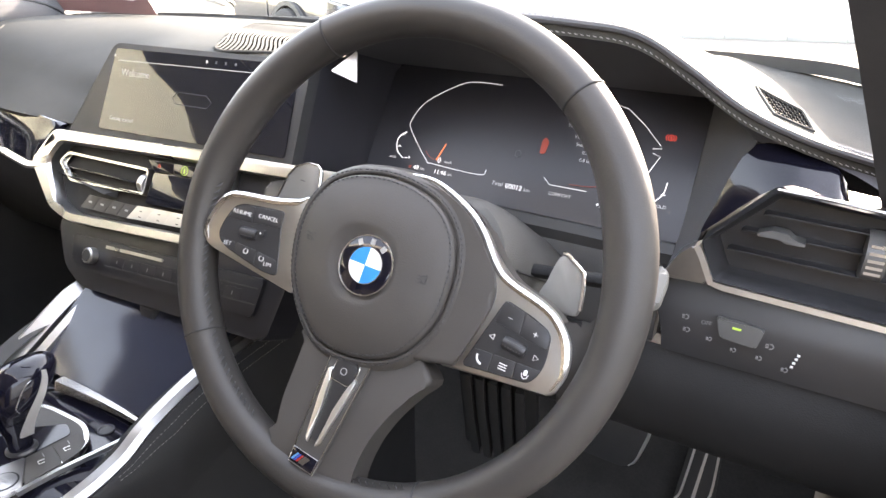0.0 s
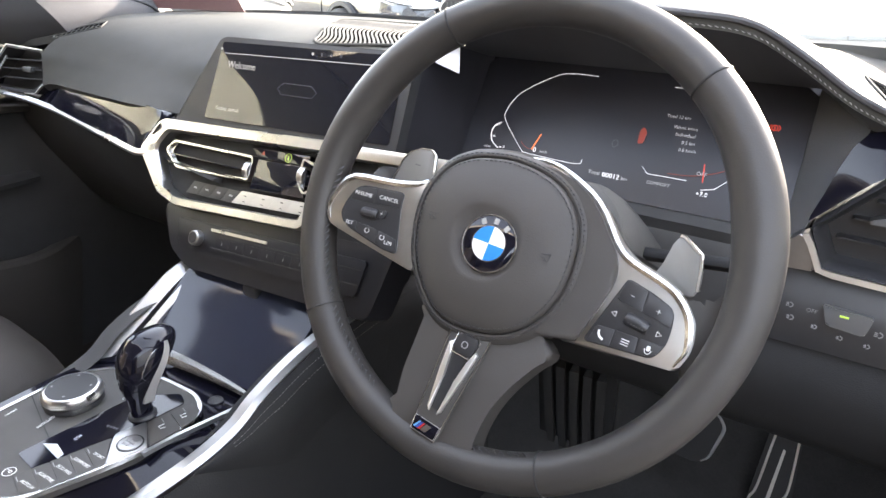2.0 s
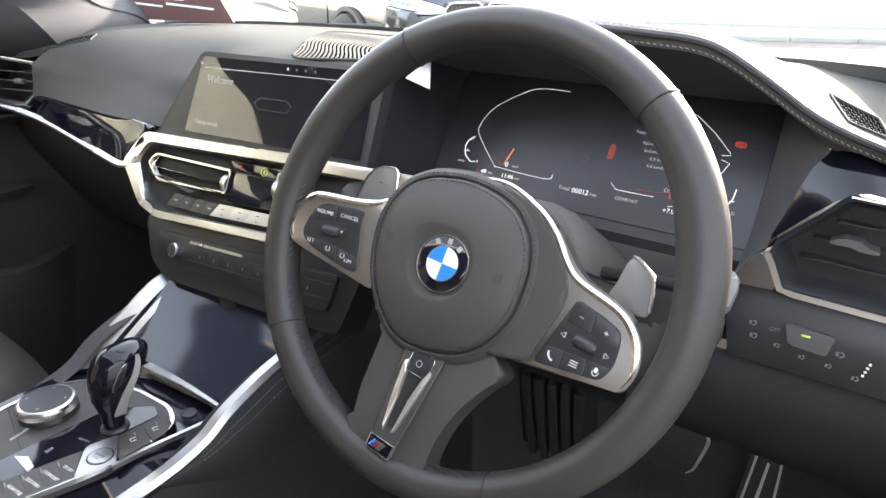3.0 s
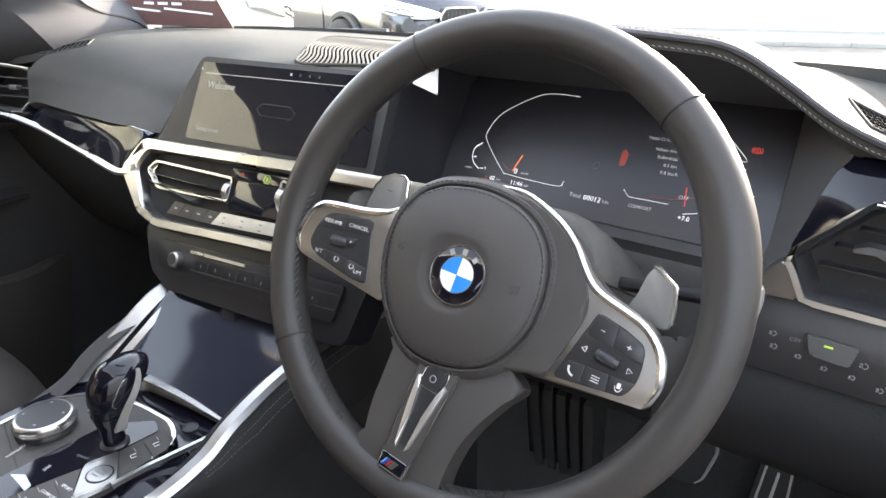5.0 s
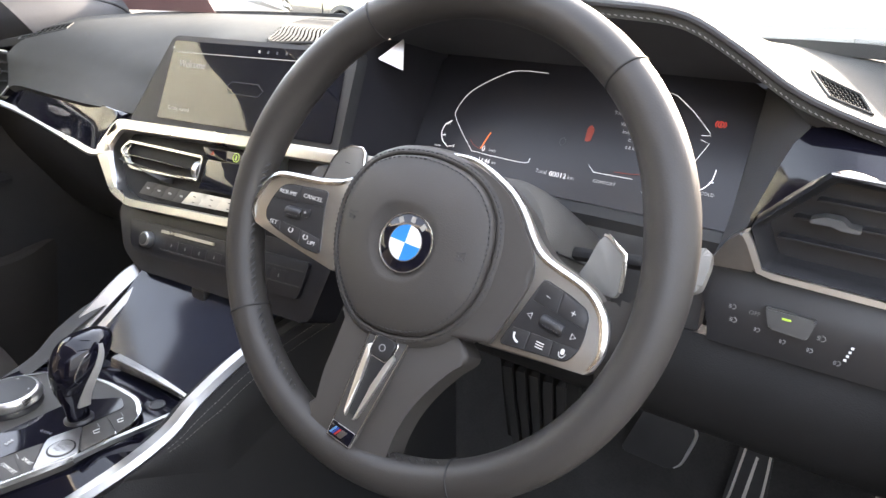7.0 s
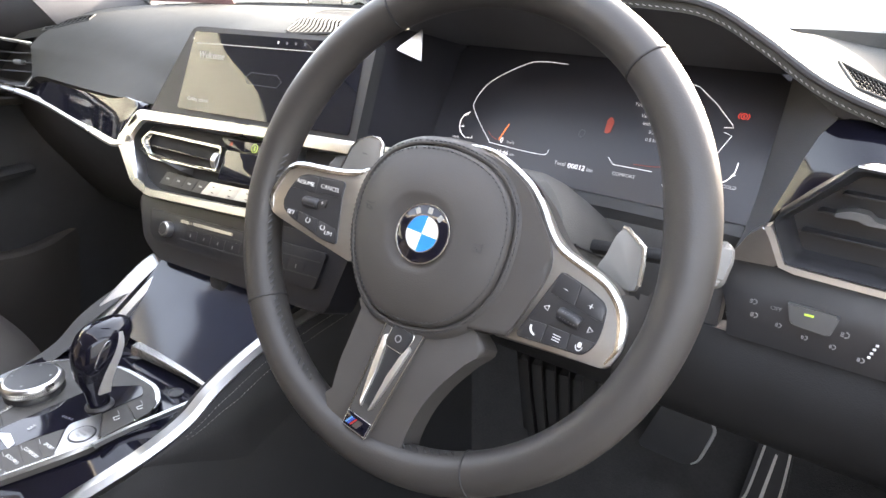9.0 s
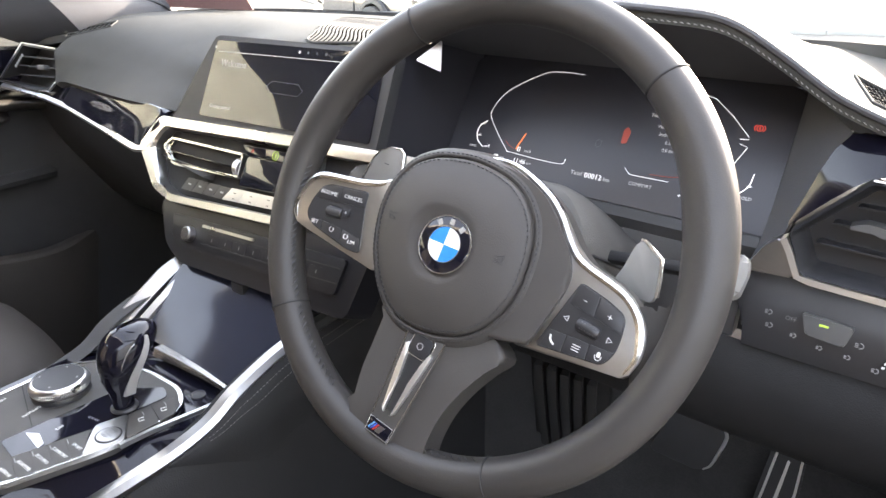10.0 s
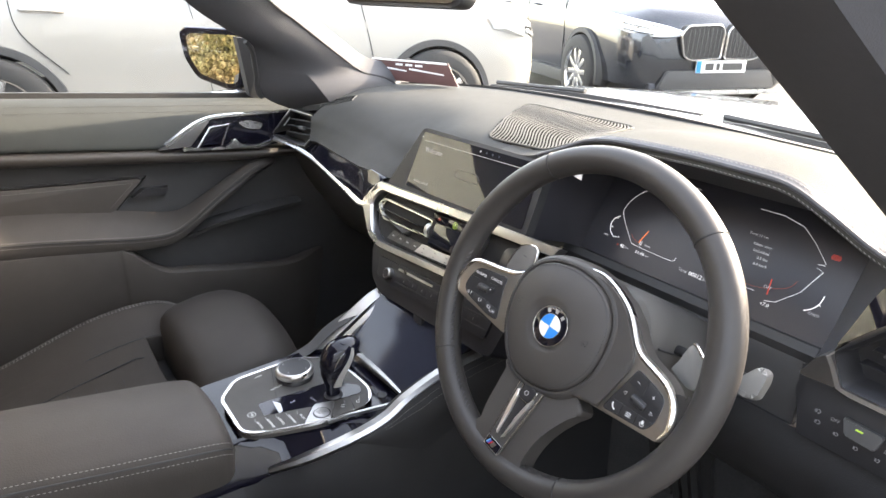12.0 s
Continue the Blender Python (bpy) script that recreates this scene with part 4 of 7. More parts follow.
# far edge, two points of the top, then the crease or the hood's lip
TOP = [
    (-1.13, (0.36, 0.905), (0.30, 0.908), (0.24, 0.902), (0.180, 0.880)),
    (-1.04, (0.45, 0.922), (0.36, 0.926), (0.27, 0.918), (0.190, 0.888)),
    (-0.92, (0.52, 0.932), (0.43, 0.934), (0.32, 0.929), (0.235, 0.908)),
    (-0.76, (0.575, 0.936), (0.46, 0.936), (0.34, 0.928), (0.238, 0.898)),
    (-0.62, (0.595, 0.938), (0.46, 0.938), (0.33, 0.928), (0.222, 0.884)),
    (-0.50, (0.605, 0.938), (0.45, 0.939), (0.31, 0.933), (0.205, 0.910)),
    (-0.40, (0.608, 0.938), (0.45, 0.940), (0.31, 0.936), (0.205, 0.918)),
    (-0.28, (0.605, 0.938), (0.45, 0.942), (0.31, 0.941), (0.200, 0.924)),
    (-0.20, (0.600, 0.938), (0.45, 0.948), (0.31, 0.958), (0.192, 0.950)),
    (-0.12, (0.592, 0.937), (0.45, 0.957), (0.31, 0.979), (0.186, 0.981)),
    (0.00, (0.580, 0.935), (0.45, 0.960), (0.31, 0.986), (0.182, 0.989)),
    (0.08, (0.555, 0.938), (0.45, 0.957), (0.31, 0.984), (0.186, 0.987)),
    (0.125, (0.515, 0.943), (0.44, 0.953), (0.31, 0.977), (0.195, 0.981)),
    (0.165, (0.470, 0.948), (0.40, 0.951), (0.31, 0.957), (0.206, 0.959)),
    (0.210, (0.435, 0.945), (0.36, 0.937), (0.30, 0.931), (0.222, 0.929)),
    (0.260, (0.400, 0.941), (0.345, 0.926), (0.30, 0.917), (0.240, 0.908)),
    (0.310, (0.370, 0.936), (0.335, 0.915), (0.30, 0.903), (0.258, 0.894)),
    (0.360, (0.340, 0.925), (0.320, 0.906), (0.30, 0.893), (0.270, 0.882)),
]
keys = [[(x, *p) for p in row] for x, *row in TOP]
secs = fill_sections(keys, 4)
rows = []
for s in secs:
    rows.append(smooth_path(s, 5))
TOP_ROWS = rows
part("dash_top", thick([r for r in rows if r[0].x >= -0.345], (0, 0, -0.012)), DASH_SKIN, dash, "grey grained soft dash top")
part("dash_corner", thick([r for r in rows if r[0].x <= -0.975], (0, 0, -0.012)), DASH_SKIN, dash)
lip = [s[3] for s in secs]
# passenger side front face, from the crease down to the inlay
FX = (-0.985, -0.94, -0.80, -0.68, -0.60, -0.50, -0.30)
FM = ((0.176, 0.872), (0.190, 0.870), (0.196, 0.866), (0.190, 0.858), (0.196, 0.852), (0.195, 0.85), (0.19, 0.88))
FB = ((0.164, 0.815), (0.158, 0.825), (0.143, 0.826), (0.132, 0.827), (0.150, 0.822), (0.165, 0.81), (0.155, 0.80))
face = []
for s in secs:
    x = s[3][0]
    if -0.99 <= x <= -0.3:
        (y1, y2), (z1, z2) = ([float(np.interp(x, FX, [r[k] for r in q])) for q in (FM, FB)] for k in (0, 1))
        f0, f1, f2, f3 = (Vector(p) for p in s)
        fold = f3.lerp((f2 + Vector((x, y1, z1))) / 2, 0.22)
        face.append(smooth_path([f0, f1, f2, fold, (x, y1, z1), (x, (y1 + y2) / 2, (z1 + z2) / 2), (x, y2, z2)], 6))
TOP_ROWS = [r for r in rows if r[0].x < -0.985 or r[0].x > -0.3] + face
part("dash_front", thick(face, (0, 0.010, -0.010)), DASH_SKIN, dash, "grey grained soft dash over the passenger's knees")
# black gloss inlay with bright under-strip
inlay = []
for x, (y0, z0), (y1, z1) in ((-1.01, (0.172, 0.802), (0.168, 0.788)), (-0.945, (0.162, 0.825), (0.158, 0.785)), (-0.88, (0.155, 0.825), (0.150, 0.780)), (-0.76, (0.140, 0.826), (0.135, 0.772)), (-0.66, (0.131, 0.827), (0.124, 0.767)), (-0.632, (0.130, 0.825), (0.124, 0.772)), (-0.598, (0.132, 0.820), (0.128, 0.806))):
    inlay.append([(x, y0 + 0.011, z0), (x, (y0 + y1) / 2 + 0.001, (z0 + z1) / 2), (x, y1 - 0.007, z1)])
part("gloss_inlay", thick([smooth_path(s, 3) for s in fill_sections(inlay, 4)], (0, 0.012, 0)), PIANO, dash, "black gloss dash inlay")
strip = smooth_path([(-1.110, 0.126, 0.803), (-1.03, 0.150, 0.792), (-0.95, 0.153, 0.785), (-0.874, 0.146, 0.780), (-0.76, 0.131, 0.772), (-0.66, 0.116, 0.7655), (-0.632, 0.1130, 0.7665), (-0.606, 0.1165, 0.772)], 6)
part("bright_strip", sweep(strip, [(-0.006, -0.0042), (0.006, -0.0042), (0.006, -0.0005), (0.0, 0.0046), (-0.006, -0.0005)]), SATIN, dash, "satin silver strip")
# below the strip: knee panel
keys = [[(x, 0.125 - 0.13 * (x + 0.635), 0.766 - 0.05 * (x + 0.635)), (x, 0.180 - 0.06 * (x + 0.635), 0.715), (x, 0.250 - 0.03 * (x + 0.635), 0.62), (x, 0.36, 0.50), (x, 0.52, 0.44)] for x in (-1.17, -1.0, -0.85, -0.70, -0.56, -0.47)]
part("glovebox_panel", thick([smooth_path(s, 5) for s in fill_sections(keys, 5)], (0, 0.02, 0)), LEATHER, dash, "soft black lower dash and glovebox")
# hood lining from the lip to the cluster's frame
def clus(u, v, h=0.0):
    """A point of the cluster sheet: across, up its slope, out towards the driver."""
    k = math.hypot(0.65, 1)
    return Vector((u, 0.262 + 0.65 / k * v - h / k, 0.825 + v / k + 0.65 * h / k))


lining = []
CHEEK_TOP = Vector((0.2225, 0.2495, 0.8985))
for s in secs:
    x, y, z = s[3]
    if -0.245 <= x <= 0.365:
        a = Vector(s[3]) + Vector((0, 0.001, -0.001))
        if x <= 0.165:
            b = clus(max(-0.186, x * 1.06), 0.112, 0.003)
        elif x <= 0.225:
            b = clus(0.175, 0.112, 0.003).lerp(CHEEK_TOP, (x - 0.165) / 0.06)
        else:
            b = Vector((x, 0.2495, 0.8985 - 0.17 * (x - 0.2225) - 1.2 * max(0, x - 0.28) ** 1.5))
        mid = a.lerp(b, 0.5) + Vector((0, 0.006, -0.001))
        lining.append([a, a.lerp(mid, 0.5) + Vector((0, 0.003, -0.001)), mid, b])
part("hood_lining", thick([smooth_path(s, 3) for s in lining], (0, 0.01, 0.004)), DASH_DARK, dash, "dark leather inside of the instrument hood")
drop = [[Vector(q[3]) + Vector((0, 0.001, -0.001)), Vector(q[3]) + Vector((0, 0.010, -0.02)), Vector(q[3]) + Vector((0, 0.004, -0.055))] for q in secs if -0.31 <= q[3][0] <= -0.19]
part("display_recess", thick(drop, (0, 0.01, 0)), DASH_SKIN, dash)
piped = [Vector(p) + Vector((0, -0.002, -0.001)) for p in lip if p[0] >= -0.24]
part("hood_piping", sweep(piped, ring(0.0032, 8)), DASH_DARK, dash)
for dy, dz, nrm in ((0.009, 0.0024, (0, -0.2, 1)), (0.0010, -0.0085, (0, -1, 0.2))):
    row = [p + Vector((0, dy, dz)) for p in piped]
    part("hood_stitching", stitch_row(row, nrm, 0.0032, 0.0020, 0.00048, 0.0003, 0.0003), PALE_THREAD, dash, "pale grey twin stitching")
# driver's side: leather face right of the cluster, and gloss panel over the vent
keys = [[clus(0.175, 0.112, 0.003), clus(0.177, 0.05, 0.003), clus(0.176, -0.03, 0.003), (0.172, 0.215, 0.775)], [CHEEK_TOP, (0.211, 0.240, 0.864), (0.197, 0.226, 0.822), (0.188, 0.214, 0.775)]]
part("cluster_cheek", thick([smooth_path(s, 3) for s in fill_sections(keys, 4)], (0, 0.01, 0)), DASH_DARK, dash)
gl = [[(0.196, 0.224, 0.819), (0.196, 0.226, 0.823)], [(0.2465, 0.222, 0.8705), (0.2225, 0.248, 0.897)], [(0.285, 0.222, 0.868), (0.279, 0.248, 0.889)], [(0.298, 0.222, 0.866), (0.294, 0.246, 0.876)]]
part("gloss_panel", thick(fill_sections(gl, 4), (0, 0.010, -0.002)), PIANO, dash, "black gloss panel over the vent")
# driver's lower panel with light switches
keys = [[(x, 0.232, 0.778), (x, 0.218, 0.750), (x, 0.212, 0.725), (x, 0.214, 0.704)] for x in (0.16, 0.185, 0.24, 0.32, 0.42)]
keys[0] = [(0.165, 0.232, 0.778), (0.168, 0.222, 0.750), (0.178, 0.216, 0.728), (0.195, 0.214, 0.706)]
part("switch_panel", thick(fill_sections(keys, 4), (0, 0.02, 0)), KEY, dash, "black light-switch panel")
keys = [[(x, 0.222, 0.703), (x, 0.212, 0.66), (x, 0.235, 0.60), (x, 0.30, 0.555), (x, 0.45, 0.545)] for x in (-0.20, -0.1, 0.1, 0.2, 0.3, 0.42)]
part("knee_panel", thick([smooth_path(s, 3) for s in fill_sections(keys, 3)], (0, 0.02, 0)), CONSOLE_SIDE, dash, "matt black knee panel")
keys = [[(x, 0.236, 0.780), (x, 0.225, 0.76), (x, 0.226, 0.70)] for x in (-0.23, -0.1, 0.1, 0.172)]
part("column_surround", thick(fill_sections(keys, 3), (0, 0.02, 0)), PLASTIC, dash)
keys = [[clus(x, -0.035, 0.004), (x, 0.232, 0.79), (x, 0.236, 0.775)] for x in (-0.21, -0.1, 0.0, 0.1, 0.175)]
part("cluster_sill", thick(fill_sections(keys, 3), (0, 0.02, 0)), PLASTIC, dash)
# left shoulder between display and hood
keys = [[(-0.204, 0.176, 0.927), (-0.203, 0.164, 0.88), (-0.203, 0.145, 0.822)], [(-0.200, 0.200, 0.940), (-0.199, 0.196, 0.88), (-0.199, 0.185, 0.815)], [(-0.197, 0.240, 0.952), (-0.195, 0.235, 0.88), (-0.193, 0.222, 0.805)], [clus(-0.188, 0.125, 0.003), clus(-0.186, 0.05, 0.003), clus(-0.184, -0.035, 0.003)]]
# pale triangle that draws a patch of sunlight on the shoulder
tri_m = frame_of((-0.175, 0.206, 0.925), (0.85, 0.50, 0.15), (-0.30, 0.30, 0.90))
part("sun_patch", slab(round_poly([(-0.016, 0.000), (0.014, 0.018), (0.010, -0.016), (0.0, -0.010)], 0.002, 3), -0.003, 0.001, tri_m), RAIL, dash, "small pale triangle standing for a patch of sunlight")
part("hood_shoulder", thick([smooth_path(s, 3) for s in fill_sections(keys, 4)], (0, 0.012, 0)), CLUSTER, dash)

# switches on the panel
def switch_pose(x, z):
    return frame_of((x, 0.2105 + (z - 0.725) * 0.24, z), (1, 0, 0.0), (0, 0.24, 1))


sw = thing("light_switch", "black light switch with a green lit bar", "switch", (0.24, 0.21, 0.74))
part("rocker", slab(round_poly([(-0.019, 0.0095), (0.021, 0.0075), (0.017, -0.0105), (-0.013, -0.0085)], 0.003), 0.0, 0.006, switch_pose(0.243, 0.741), 0.002), GREY_KEY, sw, "grey rocker")
part("indicator", box(-0.0045, 0.0025, 0.0018, 0.0034, 0.005, 0.0068, 0, switch_pose(0.243, 0.741)), GREEN_LIT, sw)
words("OFF", 0.0052, switch_pose(0.217, 0.741) @ Matrix.Translation((0, 0, 0.0015)), FAINT_PRINT, sw)
for x, z, s in ((0.199, 0.742, 0.005), (0.202, 0.731, 0.005), (0.222, 0.728, 0.004), (0.243, 0.724, 0.004), (0.270, 0.735, 0.0055), (0.264, 0.723, 0.004), (0.285, 0.719, 0.0045)):
    bm = line_strip([(s * 0.5 * math.cos(a), s * 0.42 * math.sin(a)) for a in np.linspace(-1.6, 1.6, 7)], 0.0009, 0.0012, switch_pose(x, z))
    for k in (-1, 0, 1):
        box(-s * 0.62, -s * 0.15, k * s * 0.26 - 0.0004, k * s * 0.26 + 0.0004, 0.001, 0.0014, 0, switch_pose(x, z), bm)
    part("symbol", bm, FAINT_PRINT, sw)
for k in range(4):
    part("dimmer_notch", box(-0.0011, 0.0011, -0.0010, 0.0010, 0.001, 0.0022, 0.0003, switch_pose(0.2894 + 0.001 * k, 0.7232 + 0.0035 * k)), PRINT, sw)

# ---- driver's vent ----
vent = thing("side_vent", "black air vent with silver lower trim beside the door", "air vent", (0.27, 0.24, 0.82))
m = frame_of((0.0, 0.212, 0.80), (1, 0.0, 0.0), (0, 0.02, 1))
shape = [(0.199, 0.018), (0.2465, 0.070), (0.280, 0.068), (0.430, 0.056), (0.430, -0.022), (0.214, -0.016)]
part("vent_box", slab(shape, -0.055, -0.026, m), KEY, vent)
cxv, czv = 0.30, 0.025
R = []
for k, h in ((1.0, -0.045), (1.0, 0.002), (0.985, 0.004), (0.94, -0.004), (0.90, -0.012), (0.89, -0.045)):
    R.append([m @ Vector((cxv + (p.x - cxv) * k, czv + (p.y - czv) * (k if k > 0.98 else k - 0.06), h)) for p in round_poly(shape, 0.004, 3)])
part("vent_frame", loft(R, closed=True), KEY, vent)
part("upper_edge", sweep([m @ Vector((0.247, 0.0715, 0.003)), m @ Vector((0.283, 0.0700, 0.003)), m @ Vector((0.43, 0.0580, 0.003))], ring(0.0016, 6)), BRIGHT, vent)
part("lower_trim", sweep([m @ Vector((a, b, 0.004)) for a, b in ((0.197, 0.013), (0.203, 0.004), (0.2135, -0.017), (0.224, -0.019), (0.43, -0.025))], [(-0.0030, -0.014), (0.0030, -0.014), (0.0026, 0.003), (-0.0026, 0.003)], up=m.to_3x3() @ Vector((0, 0, 1))), BLADE, vent, "bright silver trim line")
part("trim_wedge", slab(round_poly([(0.172, -0.022), (0.184, 0.002), (0.195, 0.013), (0.201, 0.002), (0.211, -0.020)], 0.003), -0.012, 0.004, m, 0.003), RAIL, vent, "satin silver trim wedge")
for k, v in enumerate((0.046, 0.029, 0.010)):
    x0 = 0.219 + (0.022, 0.008, 0.0)[k]
    blade = [(x0, v - 0.0008), (x0 + 0.002, v + 0.0008), (0.43, v - 0.004 + 0.0008), (0.43, v - 0.004 - 0.0008)]
    part("slat", slab(blade, -0.030, -0.012, m, 0.0004), KEY, vent)
part("vent_tab", slab(round_poly([(0.240, 0.0315), (0.250, 0.0355), (0.262, 0.0350), (0.268, 0.0305), (0.276, 0.0295), (0.276, 0.0265), (0.262, 0.0265), (0.256, 0.029), (0.240, 0.0285)], 0.0015), -0.020, -0.004, m, 0.001), GREY_KEY, vent, "slim louvre tab")
part("thumbwheel", disc(0.020, -0.0075, 0.0075, 28, m @ Matrix.Translation((0.324, 0.028, -0.016)) @ pose(0, 0, 0, 0, 90, 0)), GREY_KEY, vent)
for k in range(5):
    part("thumbwheel_tick", box(0.3185, 0.3295, 0.0165 + k * 0.0055, 0.0188 + k * 0.0055, -0.006, 0.0045 - 0.0007 * abs(k - 2) ** 2, 0, m), SATIN, vent)

# ---- passenger vent ----
vent = thing("side_vent", "black air vent with a silver edge by the passenger door", "air vent", (-1.04, 0.18, 0.84))
m = frame_of((-1.04, 0.158, 0.84), (1, 0.30, 0.0), (0, 0.22, 1))
shape = [(-0.085, -0.030), (-0.0247, 0.0375), (0.053, 0.0315), (0.058, -0.018), (0.036, -0.038), (0.005, -0.0395)]
part("vent_box", slab(shape, -0.05, -0.035, m), PLASTIC, vent)
part("vent_frame", sweep([m @ Vector((a, b, 0.0)) for a, b in shape], [(-0.003, -0.04), (0.003, -0.04), (0.003, 0.003), (-0.003, 0.003)], up=m.to_3x3() @ Vector((0, 0, 1)), closed=True), PLASTIC, vent)
part("silver_edge", sweep([m @ Vector((a, b, 0.003)) for a, b in ((0.054, 0.0335), (-0.0255, 0.0395), (-0.0875, -0.031), (0.005, -0.0425), (0.036, -0.041), (0.060, -0.018))], [(-0.0010, -0.003), (0.0010, -0.003), (0.0010, 0.0012), (-0.0010, 0.0012)], up=m.to_3x3() @ Vector((0, 0, 1))), SATIN, vent, "bright silver edge")
for v in (0.016, 0.0, -0.016):
    part("slat", box(-0.045, 0.054, v - 0.001, v + 0.001, -0.032, -0.006, 0.0005, m), PLASTIC, vent)
part("vent_tab", box(0.004, 0.022, -0.005, 0.004, -0.012, -0.001, 0.0015, m), GREY_KEY, vent)
for k in range(5):
    part("thumbwheel_tick", box(-0.050 + 0.004 * k, -0.048 + 0.004 * k, -0.004 + 0.0048 * k, 0.001 + 0.0048 * k, -0.004, -0.001, 0, m), DIM_PRINT, vent)

# ---- grilles on the dash top ----
def on_top(x, y):
    """Height of the dash top at a place of the plan."""
    at = sorted(TOP_ROWS, key=lambda r: r[0][0])
    xs = [r[0][0] for r in at]
    k = max(1, min(len(at) - 1, int(np.searchsorted(xs, x))))
    zs = []
    for r in (at[k - 1], at[k]):
        pts = sorted((p[1], p[2]) for p in r)
        zs.append(float(np.interp(y, [p[0] for p in pts], [p[1] for p in pts])))
    f = (x - xs[k - 1]) / (xs[k] - xs[k - 1])
    return zs[0] * (1 - f) + zs[1] * f


def top_grille(name, corners, nu, nv, label, mat=DASH_SKIN, hole=PLASTIC, slots=True):
    """A patch of small openings on the dash top."""
    a, b, c, d = (Vector((x, y, on_top(x, y) + 0.002)) for x, y in corners)
    t = thing(name, label, "grille", a)
    nrm = (b - a).cross(d - a).normalized()
    if nrm.z < 0:
        nrm.negate()
    def P(u, v):
        return a * (1 - u) * (1 - v) + b * u * (1 - v) + c * u * v + d * (1 - u) * v
    def S(u, v, up):
        p = P(u, v)
        return Vector((p.x, p.y, on_top(p.x, p.y) + up))
    edge = [S(k / 12, 0, 0.001) for k in range(12)] + [S(1, k / 8, 0.001) for k in range(8)] + [S(1 - k / 12, 1, 0.001) for k in range(12)] + [S(0, 1 - k / 8, 0.001) for k in range(8)]
    part("border", sweep(edge, ring(0.0011, 6), closed=True), mat, t)
    bm = bmesh.new()
    for i in range(nu):
        for j in range(nv):
            u0, u1 = (i + 0.18) / nu, (i + 0.78) / nu
            v0, v1 = (j + 0.25) / nv, (j + 0.80) / nv
            a4 = [S(0.04 + 0.92 * u, 0.04 + 0.92 * v, h) for h in (0.0009, -0.004) for u, v in ((u0, v0), (u1, v0), (u1, v1), (u0, v1))]
            vs = [bm.verts.new(p) for p in a4]
            bm.faces.new(vs[:4])
            for q in range(4):
                bm.faces.new((vs[q], vs[(q + 1) % 4], vs[4 + (q + 1) % 4], vs[4 + q]))
    tagged(part("slot_field", bm, hole, t, smooth=False), kind="stuff")
    return t


top_grille("defroster_grille", [(0.207, 0.326), (0.250, 0.302), (0.262, 0.262), (0.230, 0.258)], 9, 5, "pale plastic side defroster grille with small slots", RIB, HOLE)
top_grille("defroster_grille", [(-1.006, 0.220), (-0.994, 0.200), (-0.925, 0.251), (-0.940, 0.272)], 2, 9, "dark slotted side defroster grille", RIB, HOLE)

# centre loudspeaker: curved ribs over a dark bed
spk = thing("speaker_grille", "wavy ribbed loudspeaker grille in the dash top", "grille", (-0.38, 0.33, 0.94))
corner = round_poly([(-0.408, 0.238), (-0.245, 0.226), (-0.212, 0.250), (-0.265, 0.448), (-0.570, 0.470)], [0.02, 0.02, 0.02, 0.03, 0.05], 5)
rimp = [Vector((p.x, p.y, on_top(p.x, p.y) + 0.0005)) for p in corner]
part("border", sweep(rimp, ring(0.0022, 6), closed=True), DASH_SKIN, spk)


def inside(x, y):
    n, odd = len(corner), False
    for i in range(n):
        a, b = corner[i], corner[i - 1]
        if (a.y > y) != (b.y > y) and x < (b.x - a.x) * (y - a.y) / (b.y - a.y) + a.x:
            odd = not odd
    return odd

NB = 44
bm = bmesh.new()
gx = [-0.58 + 0.38 * k / NB for k in range(NB + 1)]
gy = [0.220 + 0.26 * k / NB for k in range(NB + 1)]
grid = {}
for a in range(NB):
    for b in range(NB):
        if inside((gx[a] + gx[a + 1]) / 2, (gy[b] + gy[b + 1]) / 2):
            for c, d in ((a, b), (a + 1, b), (a + 1, b + 1), (a, b + 1)):
                if (c, d) not in grid:
                    grid[c, d] = bm.verts.new((gx[c], gy[d], on_top(gx[c], gy[d]) + 0.0007))
            bm.faces.new([grid[q] for q in ((a, b), (a + 1, b), (a + 1, b + 1), (a, b + 1))])
part("bed", bm, HOLE, spk)
for k in range(58):
    run = []
    for j in range(76):
        y = 0.222 + j * 0.0034
        x = -0.60 + k * 0.0084 - 0.35 * (y - 0.23) + 0.020 * math.sin((y - 0.23) * 30 + k * 0.07) + 0.06
        if inside(x, y):
            run.append(Vector((x, y, on_top(x, y) + 0.0012)))
    if len(run) > 5:
        part("rib", sweep(run[::3] + [run[-1]], [(-0.0017, -0.0012), (0.0017, -0.0012), (0.0013, 0.0004), (-0.0013, 0.0004)]), RIB, spk)

# ---- instrument cluster ----
cl = thing("instrument_cluster", "dark digital instrument cluster with white line gauges", "instrument cluster", clus(0, 0))
mc = frame_of(clus(0, 0), (1, 0, 0), (0, 0.65, 1))
part("panel", slab(round_poly([(-0.190, -0.036), (0.182, -0.036), (0.182, 0.100), (0.150, 0.124), (-0.160, 0.124), (-0.190, 0.105)], 0.012), -0.012, 0.0, mc), CLUSTER, cl, "dark anti-glare display")


def cline(name, pts, width=0.00040, mat=WHITE_LIT, rounded=False):
    return part(name, line_strip(pts, width, 0.0008, mc, 5, rounded), mat, cl)


cline("gauge_line", [(-0.045, 0.1015), (-0.075, 0.1015), (-0.096, 0.096), (-0.131, 0.071), (-0.143, 0.046), (-0.138, 0.032), (-0.108, 0.002), (-0.100, -0.001), (-0.040, -0.0035), (-0.0325, 0.003)], rounded=True)
